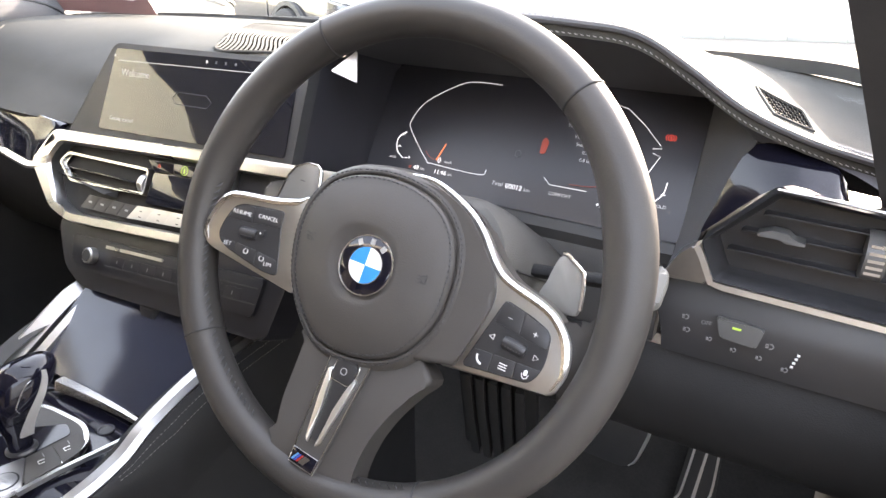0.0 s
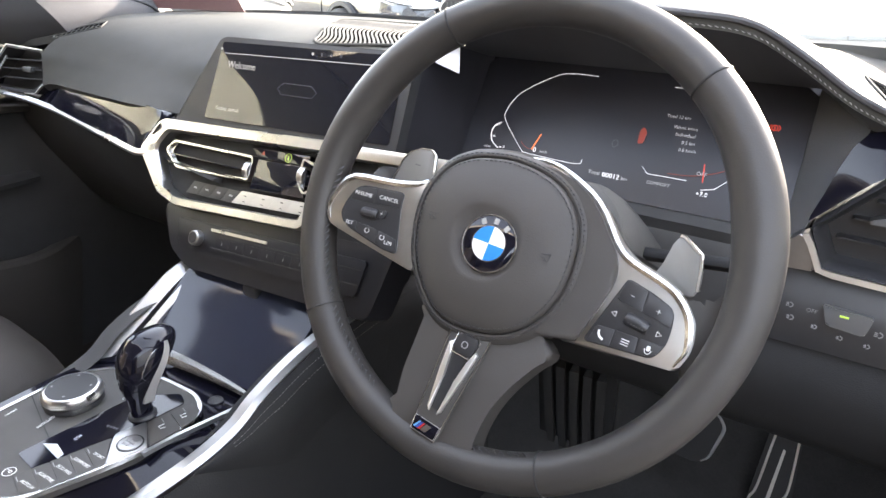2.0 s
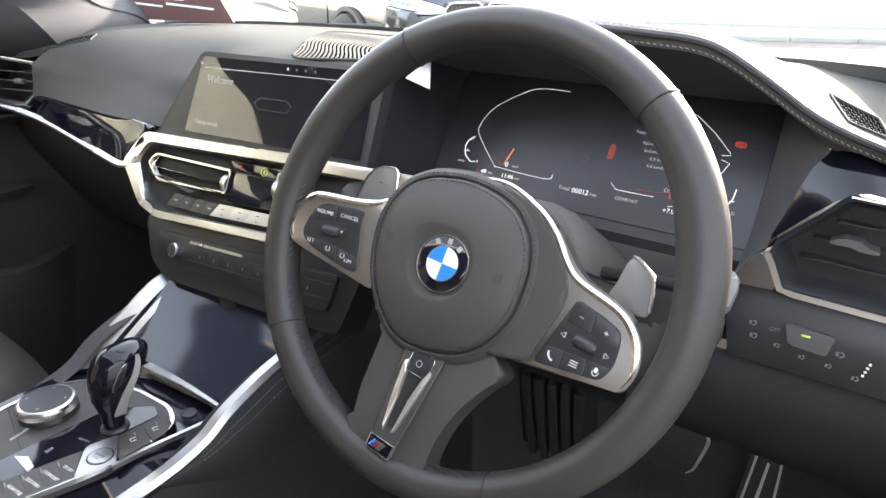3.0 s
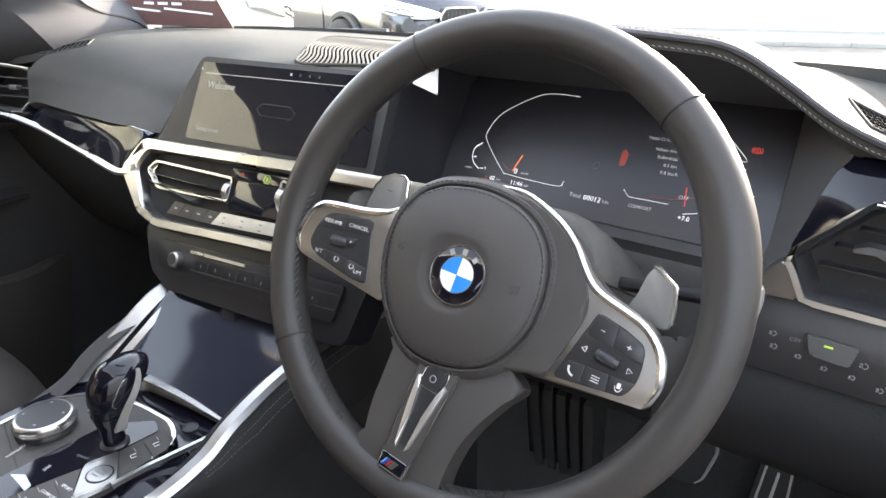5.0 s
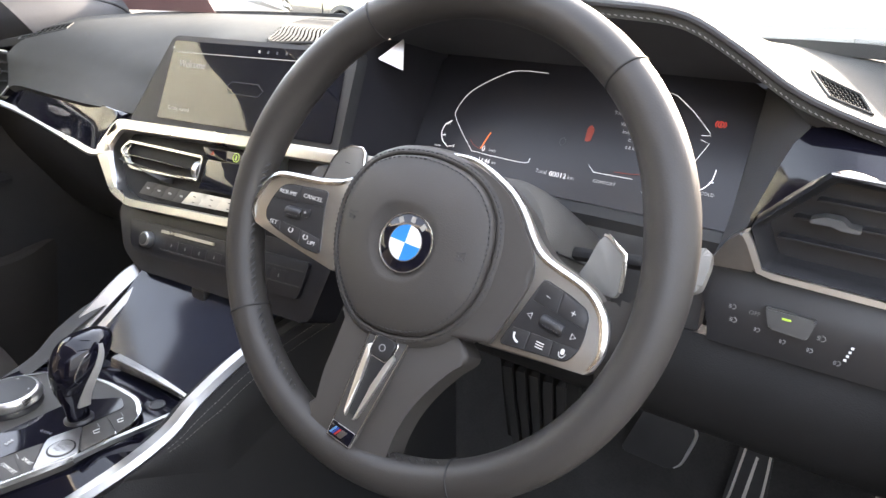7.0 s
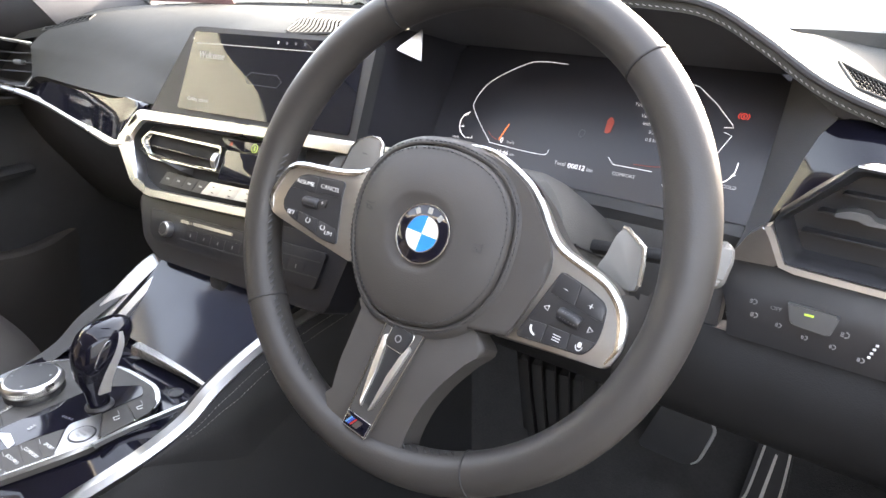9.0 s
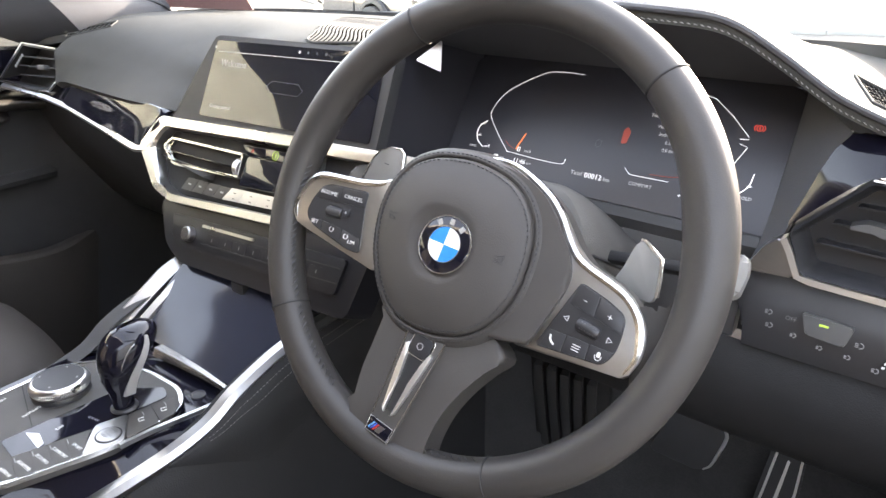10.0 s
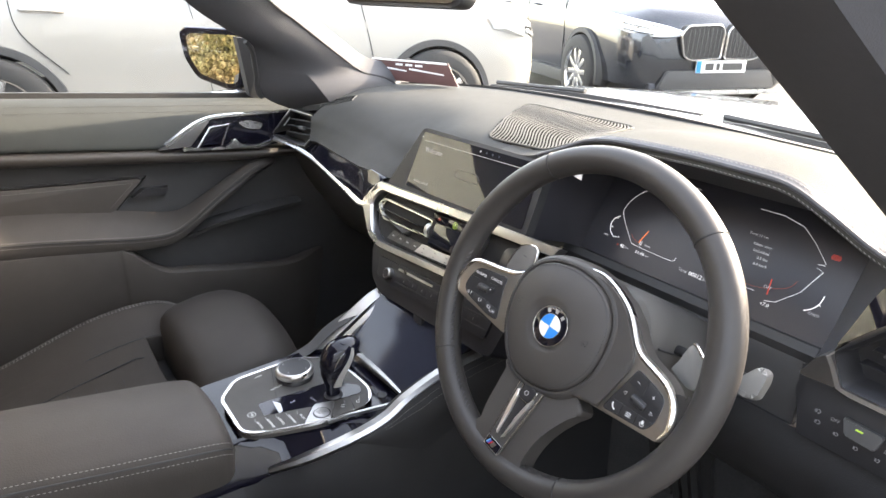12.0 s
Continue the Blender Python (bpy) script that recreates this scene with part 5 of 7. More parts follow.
cline("gauge_line", [(0.040, 0.0985), (0.071, 0.0985), (0.098, 0.092), (0.118, 0.077), (0.1375, 0.0585), (0.139, 0.0555), (0.131, 0.0545)])
cline("gauge_line", [(0.132, 0.0500), (0.140, 0.0475), (0.128, 0.017), (0.108, -0.004), (0.096, -0.007)])
cline("gauge_line", [(0.033, 0.0065), (0.040, 0.0), (0.080, 0.0)])
cline("fuel_arc", [(-0.144, 0.031), (-0.151, 0.025), (-0.1525, 0.016), (-0.148, 0.006), (-0.138, -0.001)], 0.0008, rounded=True)
cline("temperature_arc", [(0.153, 0.023), (0.152, 0.012), (0.147, 0.004), (0.140, -0.001)], 0.0008, rounded=True)
for u, v in ((-0.1515, 0.026), (-0.150, 0.012), (-0.137, 0.0), (0.150, 0.010)):
    cline("scale_tick", [(u, v), (u + 0.004, v + 0.0006)], 0.0008)
cline("needle", [(-0.0895, 0.024), (-0.0955, 0.004)], 0.0008, ORANGE_LIT)
cline("red_arc", [(-0.112, 0.012), (-0.106, 0.007), (-0.098, 0.004)], 0.0006, DULL_RED, True)
cline("red_arc", [(0.060, 0.004), (0.085, 0.006), (0.112, 0.016), (0.120, 0.028)], 0.0005, DULL_RED, True)
cline("needle", [(0.0925, 0.020), (0.0955, 0.001)], 0.0011, RED_LIT)


def ctext(body, size, u, v, mat=WHITE_LIT):
    words(body, size, mc @ Matrix.Translation((u, v, 0.001)), mat, cl)


ctext("0", 0.0088, -0.0915, 0.004)
ctext("km/h", 0.0045, -0.080, 0.0035, DIM_LIT)
ctext("11:46", 0.0072, -0.086, -0.0095)
ctext("am", 0.0048, -0.0735, -0.0098, DIM_LIT)
ctext("48", 0.0072, -0.1175, -0.009)
ctext("km", 0.0048, -0.109, -0.0092, DIM_LIT)
ctext("1", 0.0045, -0.1455, 0.0275)
ctext("½", 0.0045, -0.1475, 0.013, DIM_LIT)
ctext("0", 0.0045, -0.1305, 0.001)
ctext("DIESEL", 0.0032, -0.1515, -0.0015, DIM_LIT)
ctext("Total", 0.0062, -0.0155, -0.0095, DIM_LIT)
ctext("00012", 0.0078, 0.0035, -0.0100)
ctext("km", 0.0058, 0.0185, -0.0105, DIM_LIT)
ctext("Total 12 km", 0.0050, 0.054, 0.066, DIM_LIT)
ctext("Values since", 0.0050, 0.064, 0.055, DIM_LIT)
ctext("Individual", 0.0054, 0.066, 0.047, DIM_LIT)
ctext("0.5 km", 0.0050, 0.071, 0.039, DIM_LIT)
ctext("0.8 km/h", 0.0050, 0.072, 0.031, DIM_LIT)
ctext("OFF", 0.0058, 0.0925, 0.009, DIM_LIT)
ctext("COMFORT", 0.0050, 0.054, -0.009, DIM_LIT)
ctext("+7.0", 0.0064, 0.098, -0.0115)
ctext("COLD", 0.0046, 0.1515, -0.0015, DIM_LIT)
# red parking lamp: two brackets and a circle
bm = line_strip([(0.145 + 0.0027 * math.cos(a), 0.068 + 0.0027 * math.sin(a)) for a in np.linspace(0, 6.2, 14)], 0.0008, 0.0008, mc, 3)
for s in (-1, 1):
    line_strip([(0.145 + s * 0.0034, 0.071), (0.145 + s * 0.0048, 0.068), (0.145 + s * 0.0034, 0.065)], 0.0008, 0.0008, mc, 4, bm=bm)
box(0.1444, 0.1456, 0.0666, 0.0694, 0.0006, 0.001, 0, mc, bm)
part("parking_lamp", bm, RED_LIT, cl, "red parking-brake light")
part("car_symbol", slab(round_poly([(0.0200, 0.031), (0.0258, 0.032), (0.0268, 0.045), (0.0225, 0.050), (0.0192, 0.046)], 0.002), 0.0, 0.0009, mc), DULL_RED, cl, "red car symbol")
part("belt_symbol", line_strip([(-0.003 + 0.0032 * math.cos(a), 0.027 + 0.004 * math.sin(a)) for a in np.linspace(0, 6.2, 12)], 0.0006, 0.0008, mc, 3), FAINT_LIT, cl)
part("range_symbol", box(-0.127, -0.124, -0.0105, -0.0075, 0.0006, 0.001, 0, mc), DULL_RED, cl)

# ---- centre display ----
disp = thing("centre_display", "wide dark touchscreen with a welcome page", "display", (-0.40, 0.16, 0.85))
md = frame_of((-0.40, 0.1585, 0.872), (1, 0.0, 0.020), (0, 0.358, 1))
part("housing", slab(round_poly([(-0.185, -0.060), (-0.115, 0.058), (-0.105, 0.062), (0.200, 0.060), (0.204, 0.052), (0.200, -0.054)], [0.004, 0.01, 0.01, 0.008, 0.008, 0.006]), -0.016, 0.0, md, 0.003), PLASTIC, disp, "matt black display housing")
part("screen", slab(round_poly([(-0.120, -0.046), (-0.107, 0.055), (0.190, 0.055), (0.190, -0.042)], 0.004), -0.002, 0.0015, md), SCREEN, disp, "dark glossy screen")
words("Welcome", 0.0132, md @ Matrix.Translation((-0.064, 0.026, 0.0022)), SCREEN_TEXT, disp)
words("Getting started", 0.0072, md @ Matrix.Translation((-0.078, -0.031, 0.0022)), SCREEN_TEXT, disp)
part("title_line", line_strip([(-0.100, 0.0405), (0.180, 0.0425)], 0.0008, 0.002, md, 2, False), SCREEN_TEXT, disp)
part("home_symbol", slab([(-0.109, 0.0445), (-0.106, 0.0445), (-0.106, 0.0465), (-0.1075, 0.048), (-0.109, 0.0465)], 0.0015, 0.002, md), SCREEN_TEXT, disp)
for k, u in enumerate((0.055, 0.070, 0.085, 0.100)):
    part("status_symbol", box(u - 0.0014, u + 0.0014, 0.0475, 0.0505, 0.0015, 0.002, 0, md), FAINT_LIT if k else SCREEN_TEXT, disp)
bm = line_strip([(0.0075, 0.004), (0.0165, 0.011), (0.063, 0.011), (0.0725, 0.004), (0.066, -0.003), (0.0145, -0.003), (0.0075, 0.004)], 0.0007, 0.002, md, 2, False)
part("car_drawing", bm, FAINT_LIT, disp)

# ---- centre stack ----
stack = thing("centre_stack", "centre vents and climate controls in a satin silver frame", "centre stack", (-0.40, 0.12, 0.77))
ms = frame_of((0, 0.13, 0.80), (1, 0, 0.0), (0, 0.45, 1))
KS = math.hypot(0.45, 1)


def sp(x, z):
    """A point of the stack's sheet from across and height."""
    return (x, (z - 0.80) * KS)


outer = [sp(-0.635, 0.770), sp(-0.600, 0.815), sp(-0.286, 0.829), sp(-0.276, 0.800), sp(-0.300, 0.729), sp(-0.530, 0.713), sp(-0.572, 0.722)]
inner = [sp(-0.598, 0.777), sp(-0.580, 0.801), sp(-0.296, 0.815), sp(-0.288, 0.800), sp(-0.309, 0.739), sp(-0.531, 0.724), sp(-0.566, 0.734)]
bm = bmesh.new()
R = []
for q, h in ((outer, -0.02), (outer, 0.002), ([(a[0] * 0.9 + b[0] * 0.1, a[1] * 0.9 + b[1] * 0.1) for a, b in zip(outer, inner)], 0.006), ([(a[0] * 0.15 + b[0] * 0.85, a[1] * 0.15 + b[1] * 0.85) for a, b in zip(outer, inner)], 0.006), (inner, 0.002), (inner, -0.02)):
    R.append([ms @ Vector((p.x, p.y, h)) for p in round_poly(q, 0.010, 4)])
part("silver_frame", loft(R, closed=True), SATIN, stack, "satin silver angular frame")
part("silver_blade", slab([sp(-0.292, 0.8275), sp(-0.128, 0.8335), sp(-0.135, 0.8205), sp(-0.294, 0.8135)], -0.012, 0.005, ms, 0.003), SATIN, stack, "satin silver blade running behind the wheel")
part("dark_return", slab([sp(-0.280, 0.814), sp(-0.135, 0.820), sp(-0.140, 0.735), sp(-0.290, 0.726)], -0.030, -0.012, ms, 0.002), CONSOLE_SIDE, stack)
part("back_panel", slab(round_poly(inner, 0.008), -0.022, -0.012, ms), CONSOLE_SIDE, stack, "satin black panel")


def centre_vent(x0, x1, flip):
    L = [sp(x0, 0.778), sp(x0 + 0.014, 0.7905), sp(x1, 0.7935 + 0.004 * flip), sp(x1, 0.7665 + 0.004 * flip), sp(x0 + 0.030, 0.7595)]
    if flip:
        L = [(2 * (-0.372) - a, b + 0.008) for a, b in L]
    v = part("vent", slab(round_poly(L, 0.004), -0.016, -0.010, ms), CONSOLE_SIDE, stack, "slim air vent in a bright silver frame")
    pts = [ms @ Vector((p.x, p.y, -0.002)) for p in round_poly(L, 0.005, 3)]
    part("vent_frame", sweep(pts, [(-0.0018, -0.010), (0.0018, -0.010), (0.0014, 0.0), (-0.0014, 0.0)], up=ms.to_3x3() @ Vector((0, 0, 1)), closed=True), SATIN, v)
    if not flip:
        cheek = [sp(x0 + 0.001, 0.778), sp(x0 + 0.0135, 0.7895), sp(x0 + 0.0195, 0.7890), sp(x0 + 0.0095, 0.7775), sp(x0 + 0.0345, 0.7612), sp(x0 + 0.0290, 0.7605)]
        part("vent_cheek", slab(cheek[::-1], -0.011, -0.005, ms, 0.0008), SATIN, v)
    xs = [p[0] for p in L]
    lo, hi = min(xs), max(xs)
    zc = sum(p[1] for p in L) / len(L)
    for k in (-0.006, 0.006):
        part("slat", box(lo + 0.012, hi - 0.006, zc + k - 0.0008, zc + k + 0.0008, -0.010, -0.001, 0.0004, ms @ pose(0, 0, 0, 0, 0, 1)), PIANO, v)
    kx = hi - 0.004 if not flip else lo + 0.004
    part("vent_knob", lathe([(0.0, -0.0045), (0.0112, -0.0045), (0.0122, -0.0036), (0.0122, 0.0036), (0.0112, 0.0045), (0.0, 0.0045)], 26, ms @ Matrix.Translation((kx, zc, -0.0085)) @ pose(0, 0, 0, 0, 90, 0)), SATIN, v, "ribbed silver vent wheel")


centre_vent(-0.584, -0.414, 0)
centre_vent(-0.456, -0.414, 1)
FL = -0.0030
part("hazard_key", slab(round_poly([sp(-0.419, 0.8046), sp(-0.3757, 0.8062), sp(-0.3722, 0.7952), sp(-0.4050, 0.7936)], 0.0012), -0.012, FL, ms, 0.0006), PIANO, stack, "black hazard key with a red mark")
part("hazard_mark", slab([sp(-0.401, 0.7982), sp(-0.3945, 0.7985), sp(-0.3978, 0.8032)], FL, FL + 0.0005, ms), DULL_RED, stack)
part("air_key", slab(round_poly([sp(-0.3744, 0.8063), sp(-0.322, 0.8088), sp(-0.316, 0.7980), sp(-0.3708, 0.7953)], 0.0012), -0.012, FL, ms, 0.0006), PIANO, stack)
part("climate_screen", slab(round_poly([sp(-0.4042, 0.7922), sp(-0.322, 0.7963), sp(-0.316, 0.7625), sp(-0.4075, 0.7577)], 0.0015), -0.012, FL, ms, 0.0006), SCREEN, stack, "glossy climate display")
part("auto_light", line_strip([(-0.3548 + 0.0052 * math.cos(a), 0.0015 + 0.0052 * math.sin(a)) for a in np.linspace(0, 6.28, 14)], 0.0006, FL + 0.0003, ms, 3), GREEN_LIT, stack, "green lit ring")
part("auto_light", box(-0.3555, -0.3541, -0.0012, 0.0042, FL, FL + 0.0004, 0, ms), GREEN_LIT, stack)


def strip_key(x0, x1, lo, hi, slant):
    """A key of a slanting row: across from x0 to x1, its ends leaning by slant."""
    return [sp(x0, lo(x0)), sp(x1, lo(x1)), sp(x1 + slant, hi(x1 + slant)), sp(x0 + slant, hi(x0 + slant))]


for k in range(4):
    x0 = -0.528 + 0.0233 * k
    q = strip_key(x0, x0 + 0.0227, lambda x: 0.7321 + 0.038 * (x + 0.528), lambda x: 0.7487 + 0.027 * (x + 0.516), 0.0112)
    part("heater_key", slab(round_poly(q, 0.0006), -0.012, -0.007, ms, 0.0005), PANEL_GREY, stack)
    cx, cz = x0 + 0.0168, 0.7405 + 0.033 * (x0 + 0.525)
    part("key_symbol", box(cx - 0.003, cx + 0.003, (cz - 0.80) * KS - 0.0004, (cz - 0.80) * KS + 0.0020, -0.0072, -0.0066, 0, ms), DIM_PRINT, stack)
for k in range(5):
    x0 = -0.4330 + 0.0320 * k
    q = strip_key(x0, x0 + 0.0314, lambda x: 0.7362 + 0.0716 * (x + 0.433), lambda x: 0.7526 + 0.056 * (x + 0.417), 0.014 - 0.0030 * k)
    part("climate_rocker", slab(round_poly(q, 0.0006), -0.012, -0.003, ms, 0.0006), CREAM, stack, "pale silver climate rocker")
    cx, cz = x0 + 0.022, 0.7445 + 0.064 * (x0 + 0.425)
    for d in (-0.0030, 0.0036):
        part("key_symbol", box(cx - 0.0022, cx + 0.0022, (cz + d - 0.80) * KS - 0.0005, (cz + d - 0.80) * KS + 0.0005, -0.0032, -0.0026, 0, ms), KEY, stack)

# radio panel under the frame
radio = thing("radio_panel", "black radio panel with a knurled silver volume knob", "radio", (-0.40, 0.07, 0.69))
body = round_poly([sp(-0.565, 0.713), sp(-0.170, 0.737), sp(-0.185, 0.66), sp(-0.49, 0.645), sp(-0.53, 0.662)], 0.012)
part("surround", slab(body, -0.05, -0.006, ms, 0.004), RADIO, radio)
part("panel", slab(round_poly([sp(-0.523, 0.701), sp(-0.20, 0.719), sp(-0.205, 0.680), sp(-0.495, 0.664), sp(-0.512, 0.672)], 0.006), -0.008, -0.001, ms, 0.002), RADIO, radio, "satin black panel face")
for a, b in ((0.6945, 0.7090), (0.6790, 0.6935)):
    part("groove", slab([sp(-0.448, a), sp(-0.205, b), sp(-0.205, b - 0.0014), sp(-0.448, a - 0.0014)], -0.0012, -0.0004, ms), RUBBER, radio)
part("slot_strip", slab([sp(-0.452, 0.7005), sp(-0.352, 0.7061), sp(-0.352, 0.7030), sp(-0.452, 0.6972)], -0.002, 0.001, ms), SATIN, radio, "thin silver strip")
kn = part("volume_knob", lathe([(0.0, 0.0080), (0.0084, 0.0080), (0.0098, 0.0068), (0.0104, 0.002), (0.0104, -0.002), (0.0, -0.002)], 36, ms @ Matrix.Translation((*sp(-0.4740, 0.6840), 0))), SATIN, radio, "knurled silver knob")
part("knob_cap", disc(0.0074, 0.0077, 0.0086, 28, ms @ Matrix.Translation((*sp(-0.4740, 0.6840), 0))), KEY, kn)
for k in range(8):
    x0 = -0.440 + 0.027 * k
    part("preset_key", slab(round_poly([sp(x0, 0.680 + 0.0015 * k), sp(x0 + 0.0245, 0.6815 + 0.0015 * k), sp(x0 + 0.0245, 0.693 + 0.0015 * k), sp(x0, 0.6915 + 0.0015 * k)], 0.0015), -0.002, -0.0006, ms, 0.0002), RADIO, radio)
    part("key_mark", box(x0 + 0.0115, x0 + 0.0125, (0.6865 + 0.0015 * k - 0.80) * KS - 0.002, (0.6865 + 0.0015 * k - 0.80) * KS + 0.002, -0.0007, -0.0003, 0, ms), FAINT_PRINT, radio)
# small switch block by the driver's knee
kb = thing("knee_switch", "small black switch block under the column", "switch", (-0.215, 0.10, 0.69))
m = frame_of((-0.222, 0.105, 0.694), (1, 0.05, 0), (0, 0.25, 1))
part("body", slab(round_poly([(-0.035, -0.020), (0.025, -0.024), (0.040, 0.0), (0.035, 0.022), (-0.035, 0.022)], 0.014), -0.05, 0.0, m, 0.003), CONSOLE_SIDE, kb)
part("key", slab(round_poly([(-0.028, -0.004), (0.026, -0.004), (0.026, 0.012), (-0.028, 0.012)], 0.003), 0.0, 0.004, m, 0.001), KEY, kb)
for u in (-0.014, 0.010):
    part("key_mark", box(u - 0.004, u + 0.004, 0.002, 0.004, 0.004, 0.0046, 0, m), FAINT_PRINT, kb)


# ---- centre console ----
con = thing("centre_console", "black centre console with satin silver side rails", "console", (MID, -0.1, 0.3))
keys = []
for y, zt, xl, xr in ((-1.2, 0.485, -0.52, -0.318), (-0.60, 0.487, -0.52, -0.318), (-0.30, 0.490, -0.52, -0.316), (-0.226, 0.504, -0.525, -0.298), (-0.18, 0.522, -0.525, -0.273), (-0.115, 0.546, -0.53, -0.249), (-0.065, 0.562, -0.53, -0.243), (-0.03, 0.582, -0.535, -0.241), (0.02, 0.602, -0.535, -0.239), (0.08, 0.612, -0.535, -0.237), (0.14, 0.622, -0.53, -0.235), (0.40, 0.62, -0.53, -0.22)):
    keys.append([(xl - 0.03, y, 0.17), (xl - 0.012, y, zt - 0.10), (xl, y, zt - 0.008), (xl + 0.022, y, zt), (xr - 0.022, y, zt), (xr, y, zt - 0.010), (xr + 0.014, y, zt - 0.10), (xr + 0.03, y, 0.17)])
side_secs = fill_sections(keys, 4)
left = [s[:4] for s in side_secs]
right = [s[4:] for s in side_secs]
part("side_panel", thick([smooth_path(s, 3) for s in left], (0.012, 0, 0)), LEATHER, con, "black leather console side")
part("side_panel", thick([smooth_path(s, 3) for s in right], (-0.012, 0, 0)), CONSOLE_SIDE, con, "matt black console side")
part("deck", thick([[(-0.515, y, z), (x, y, z)] for y, x, z in ((-0.40, -0.345, 0.530), (-0.25, -0.345, 0.549), (-0.18, -0.325, 0.552), (-0.11, -0.292, 0.555), (-0.05, -0.268, 0.556), (0.02, -0.255, 0.556))], (0, 0, -0.03)), PIANO, con, "gloss black deck")
wedge = [[(-0.324, -0.345, 0.497), (-0.356, -0.345, 0.548)], [(-0.318, -0.262, 0.503), (-0.350, -0.262, 0.552)], [(-0.306, -0.226, 0.510), (-0.345, -0.226, 0.554)], [(-0.288, -0.18, 0.529), (-0.328, -0.18, 0.556)], [(-0.266, -0.115, 0.553), (-0.300, -0.115, 0.558)], [(-0.258, -0.05, 0.572), (-0.285, -0.05, 0.560)], [(-0.258, -0.005, 0.590), (-0.275, -0.005, 0.562)]]
part("side_gloss", thick(wedge, (0, 0.0, -0.012)), PIANO, con, "gloss black side wedge")
# satin rails
rail_r = smooth_path([(-0.306, -0.226, 0.513), (-0.280, -0.180, 0.532), (-0.256, -0.115, 0.556), (-0.250, -0.065, 0.572), (-0.249, -0.030, 0.592), (-0.247, 0.020, 0.612), (-0.245, 0.070, 0.624), (-0.243, 0.150, 0.634)], 6)
part("side_rail", sweep(rail_r, [(-0.0085, -0.004), (0.006, -0.008), (0.008, -0.001), (0.003, 0.0045), (-0.0085, 0.004)], scale=lambda t: min(1, 0.6 + 2.5 * t)), RAIL, con, "satin silver rail")
rail_l = smooth_path([(-0.512, -0.115, 0.538), (-0.512, -0.065, 0.550), (-0.511, -0.01, 0.582), (-0.510, 0.04, 0.615), (-0.509, 0.070, 0.631), (-0.502, 0.105, 0.641)], 6)
part("side_rail", sweep(rail_l, [(-0.010, 0.003), (-0.009, -0.010), (0.010, -0.010), (0.0105, -0.003), (-0.004, 0.008), (-0.008, 0.007)]), RAIL, con, "satin silver rail")
part("rail_shade", sweep([p + Vector((0.024, 0, -0.009)) for p in rail_l[6:]], [(-0.005, -0.004), (0.004, -0.006), (0.004, 0.0), (-0.005, 0.004)]), RAIL, con)
pad = [[p + Vector((0.008, 0, -0.004)), p + Vector((0.008 + 0.012 * f, 0, -0.004 - 0.014 * f)), p + Vector((0.008 + 0.020 * f, 0, -0.005 - 0.040 * f)), p + Vector((0.008 + 0.018 * f, 0, -0.006 - 0.084 * f))] for p, f in ((q, min(1.0, k / 14)) for k, q in enumerate(rail_r[12:]))]
pad = [smooth_path(s, 4) for s in pad]
part("knee_pad", thick(pad, (-0.02, 0, 0)), CONSOLE_SIDE, con, "padded leather knee rest")
for j in (2, 4):
    part("knee_pad_stitching", stitch_row([s[j] + Vector((0.0006, 0, 0.0006)) for s in pad[5:]], (0.7, -0.1, 0.6), 0.0030, 0.0016, 0.0003), THREAD, con)
# sloping storage lid and the tray before it
lid = [[(x, -0.004, 0.566), (x, 0.035, 0.602), (x, 0.080, 0.640), (x, 0.090, 0.646)] for x in (-0.497, -0.38, -0.262)]
part("storage_lid", thick(lid, (0, 0.012, -0.01)), LID, con, "gloss black sliding storage lid")
part("lid_notch", box(-0.385, -0.360, 0.070, 0.086, 0.630, 0.646, 0.004), KEY, con)
part("lid_brow", thick([[(x, 0.078, 0.648), (x, 0.10, 0.652), (x, 0.12, 0.64)] for x in (-0.50, -0.38, -0.25)], (0, 0.01, 0.012)), PLASTIC, con)
part("tray_bar", sweep(smooth_path([(-0.428, -0.013, 0.5675), (-0.38, -0.0115, 0.5690), (-0.335, -0.011, 0.5690), (-0.292, -0.0105, 0.5665)], 5), [(-0.008, -0.005), (0.008, -0.005), (0.005, 0.005), (-0.005, 0.005)], scale=lambda t: 1.1 - 0.7 * t), BRIGHT, con, "bright silver bar")
part("tray_bar", sweep([(-0.2985, -0.134, 0.5640), (-0.2945, -0.098, 0.5645), (-0.2772, -0.010, 0.5655)], [(-0.0022, -0.003), (0.0022, -0.003), (0.0022, 0.002), (-0.0022, 0.002)]), RAIL, con)
part("socket", lathe([(0.0, 0.0005), (0.0065, 0.0005), (0.0075, 0.0015), (0.0085, 0.0015), (0.0085, 0.0)], 24, Matrix.Translation((-0.322, -0.030, 0.556))), KEY, con)

# control panel with its bright border
cp = thing("control_panel", "grey console control panel in a bright silver border", "control panel", (-0.39, -0.13, 0.56))
mp = Matrix.Translation((0, 0, 0.561))
shape = [(-0.438, -0.247), (-0.478, -0.212), (-0.486, -0.100), (-0.460, -0.064), (-0.395, -0.045), (-0.338, -0.043), (-0.313, -0.055), (-0.301, -0.074), (-0.301, -0.126), (-0.311, -0.1675), (-0.331, -0.232), (-0.346, -0.247)]
part("panel", slab(round_poly(shape, 0.012), -0.008, 0.004, mp, 0.001), PANEL_GREY, cp, "dark grey satin panel")
part("border", sweep([mp @ Vector((p.x, p.y, 0.004)) for p in round_poly(shape, 0.014, 5)], [(-0.0026, -0.004), (0.0026, -0.004), (0.0022, 0.0012), (-0.0022, 0.0012)], closed=True), BRIGHT, cp, "bright silver border")
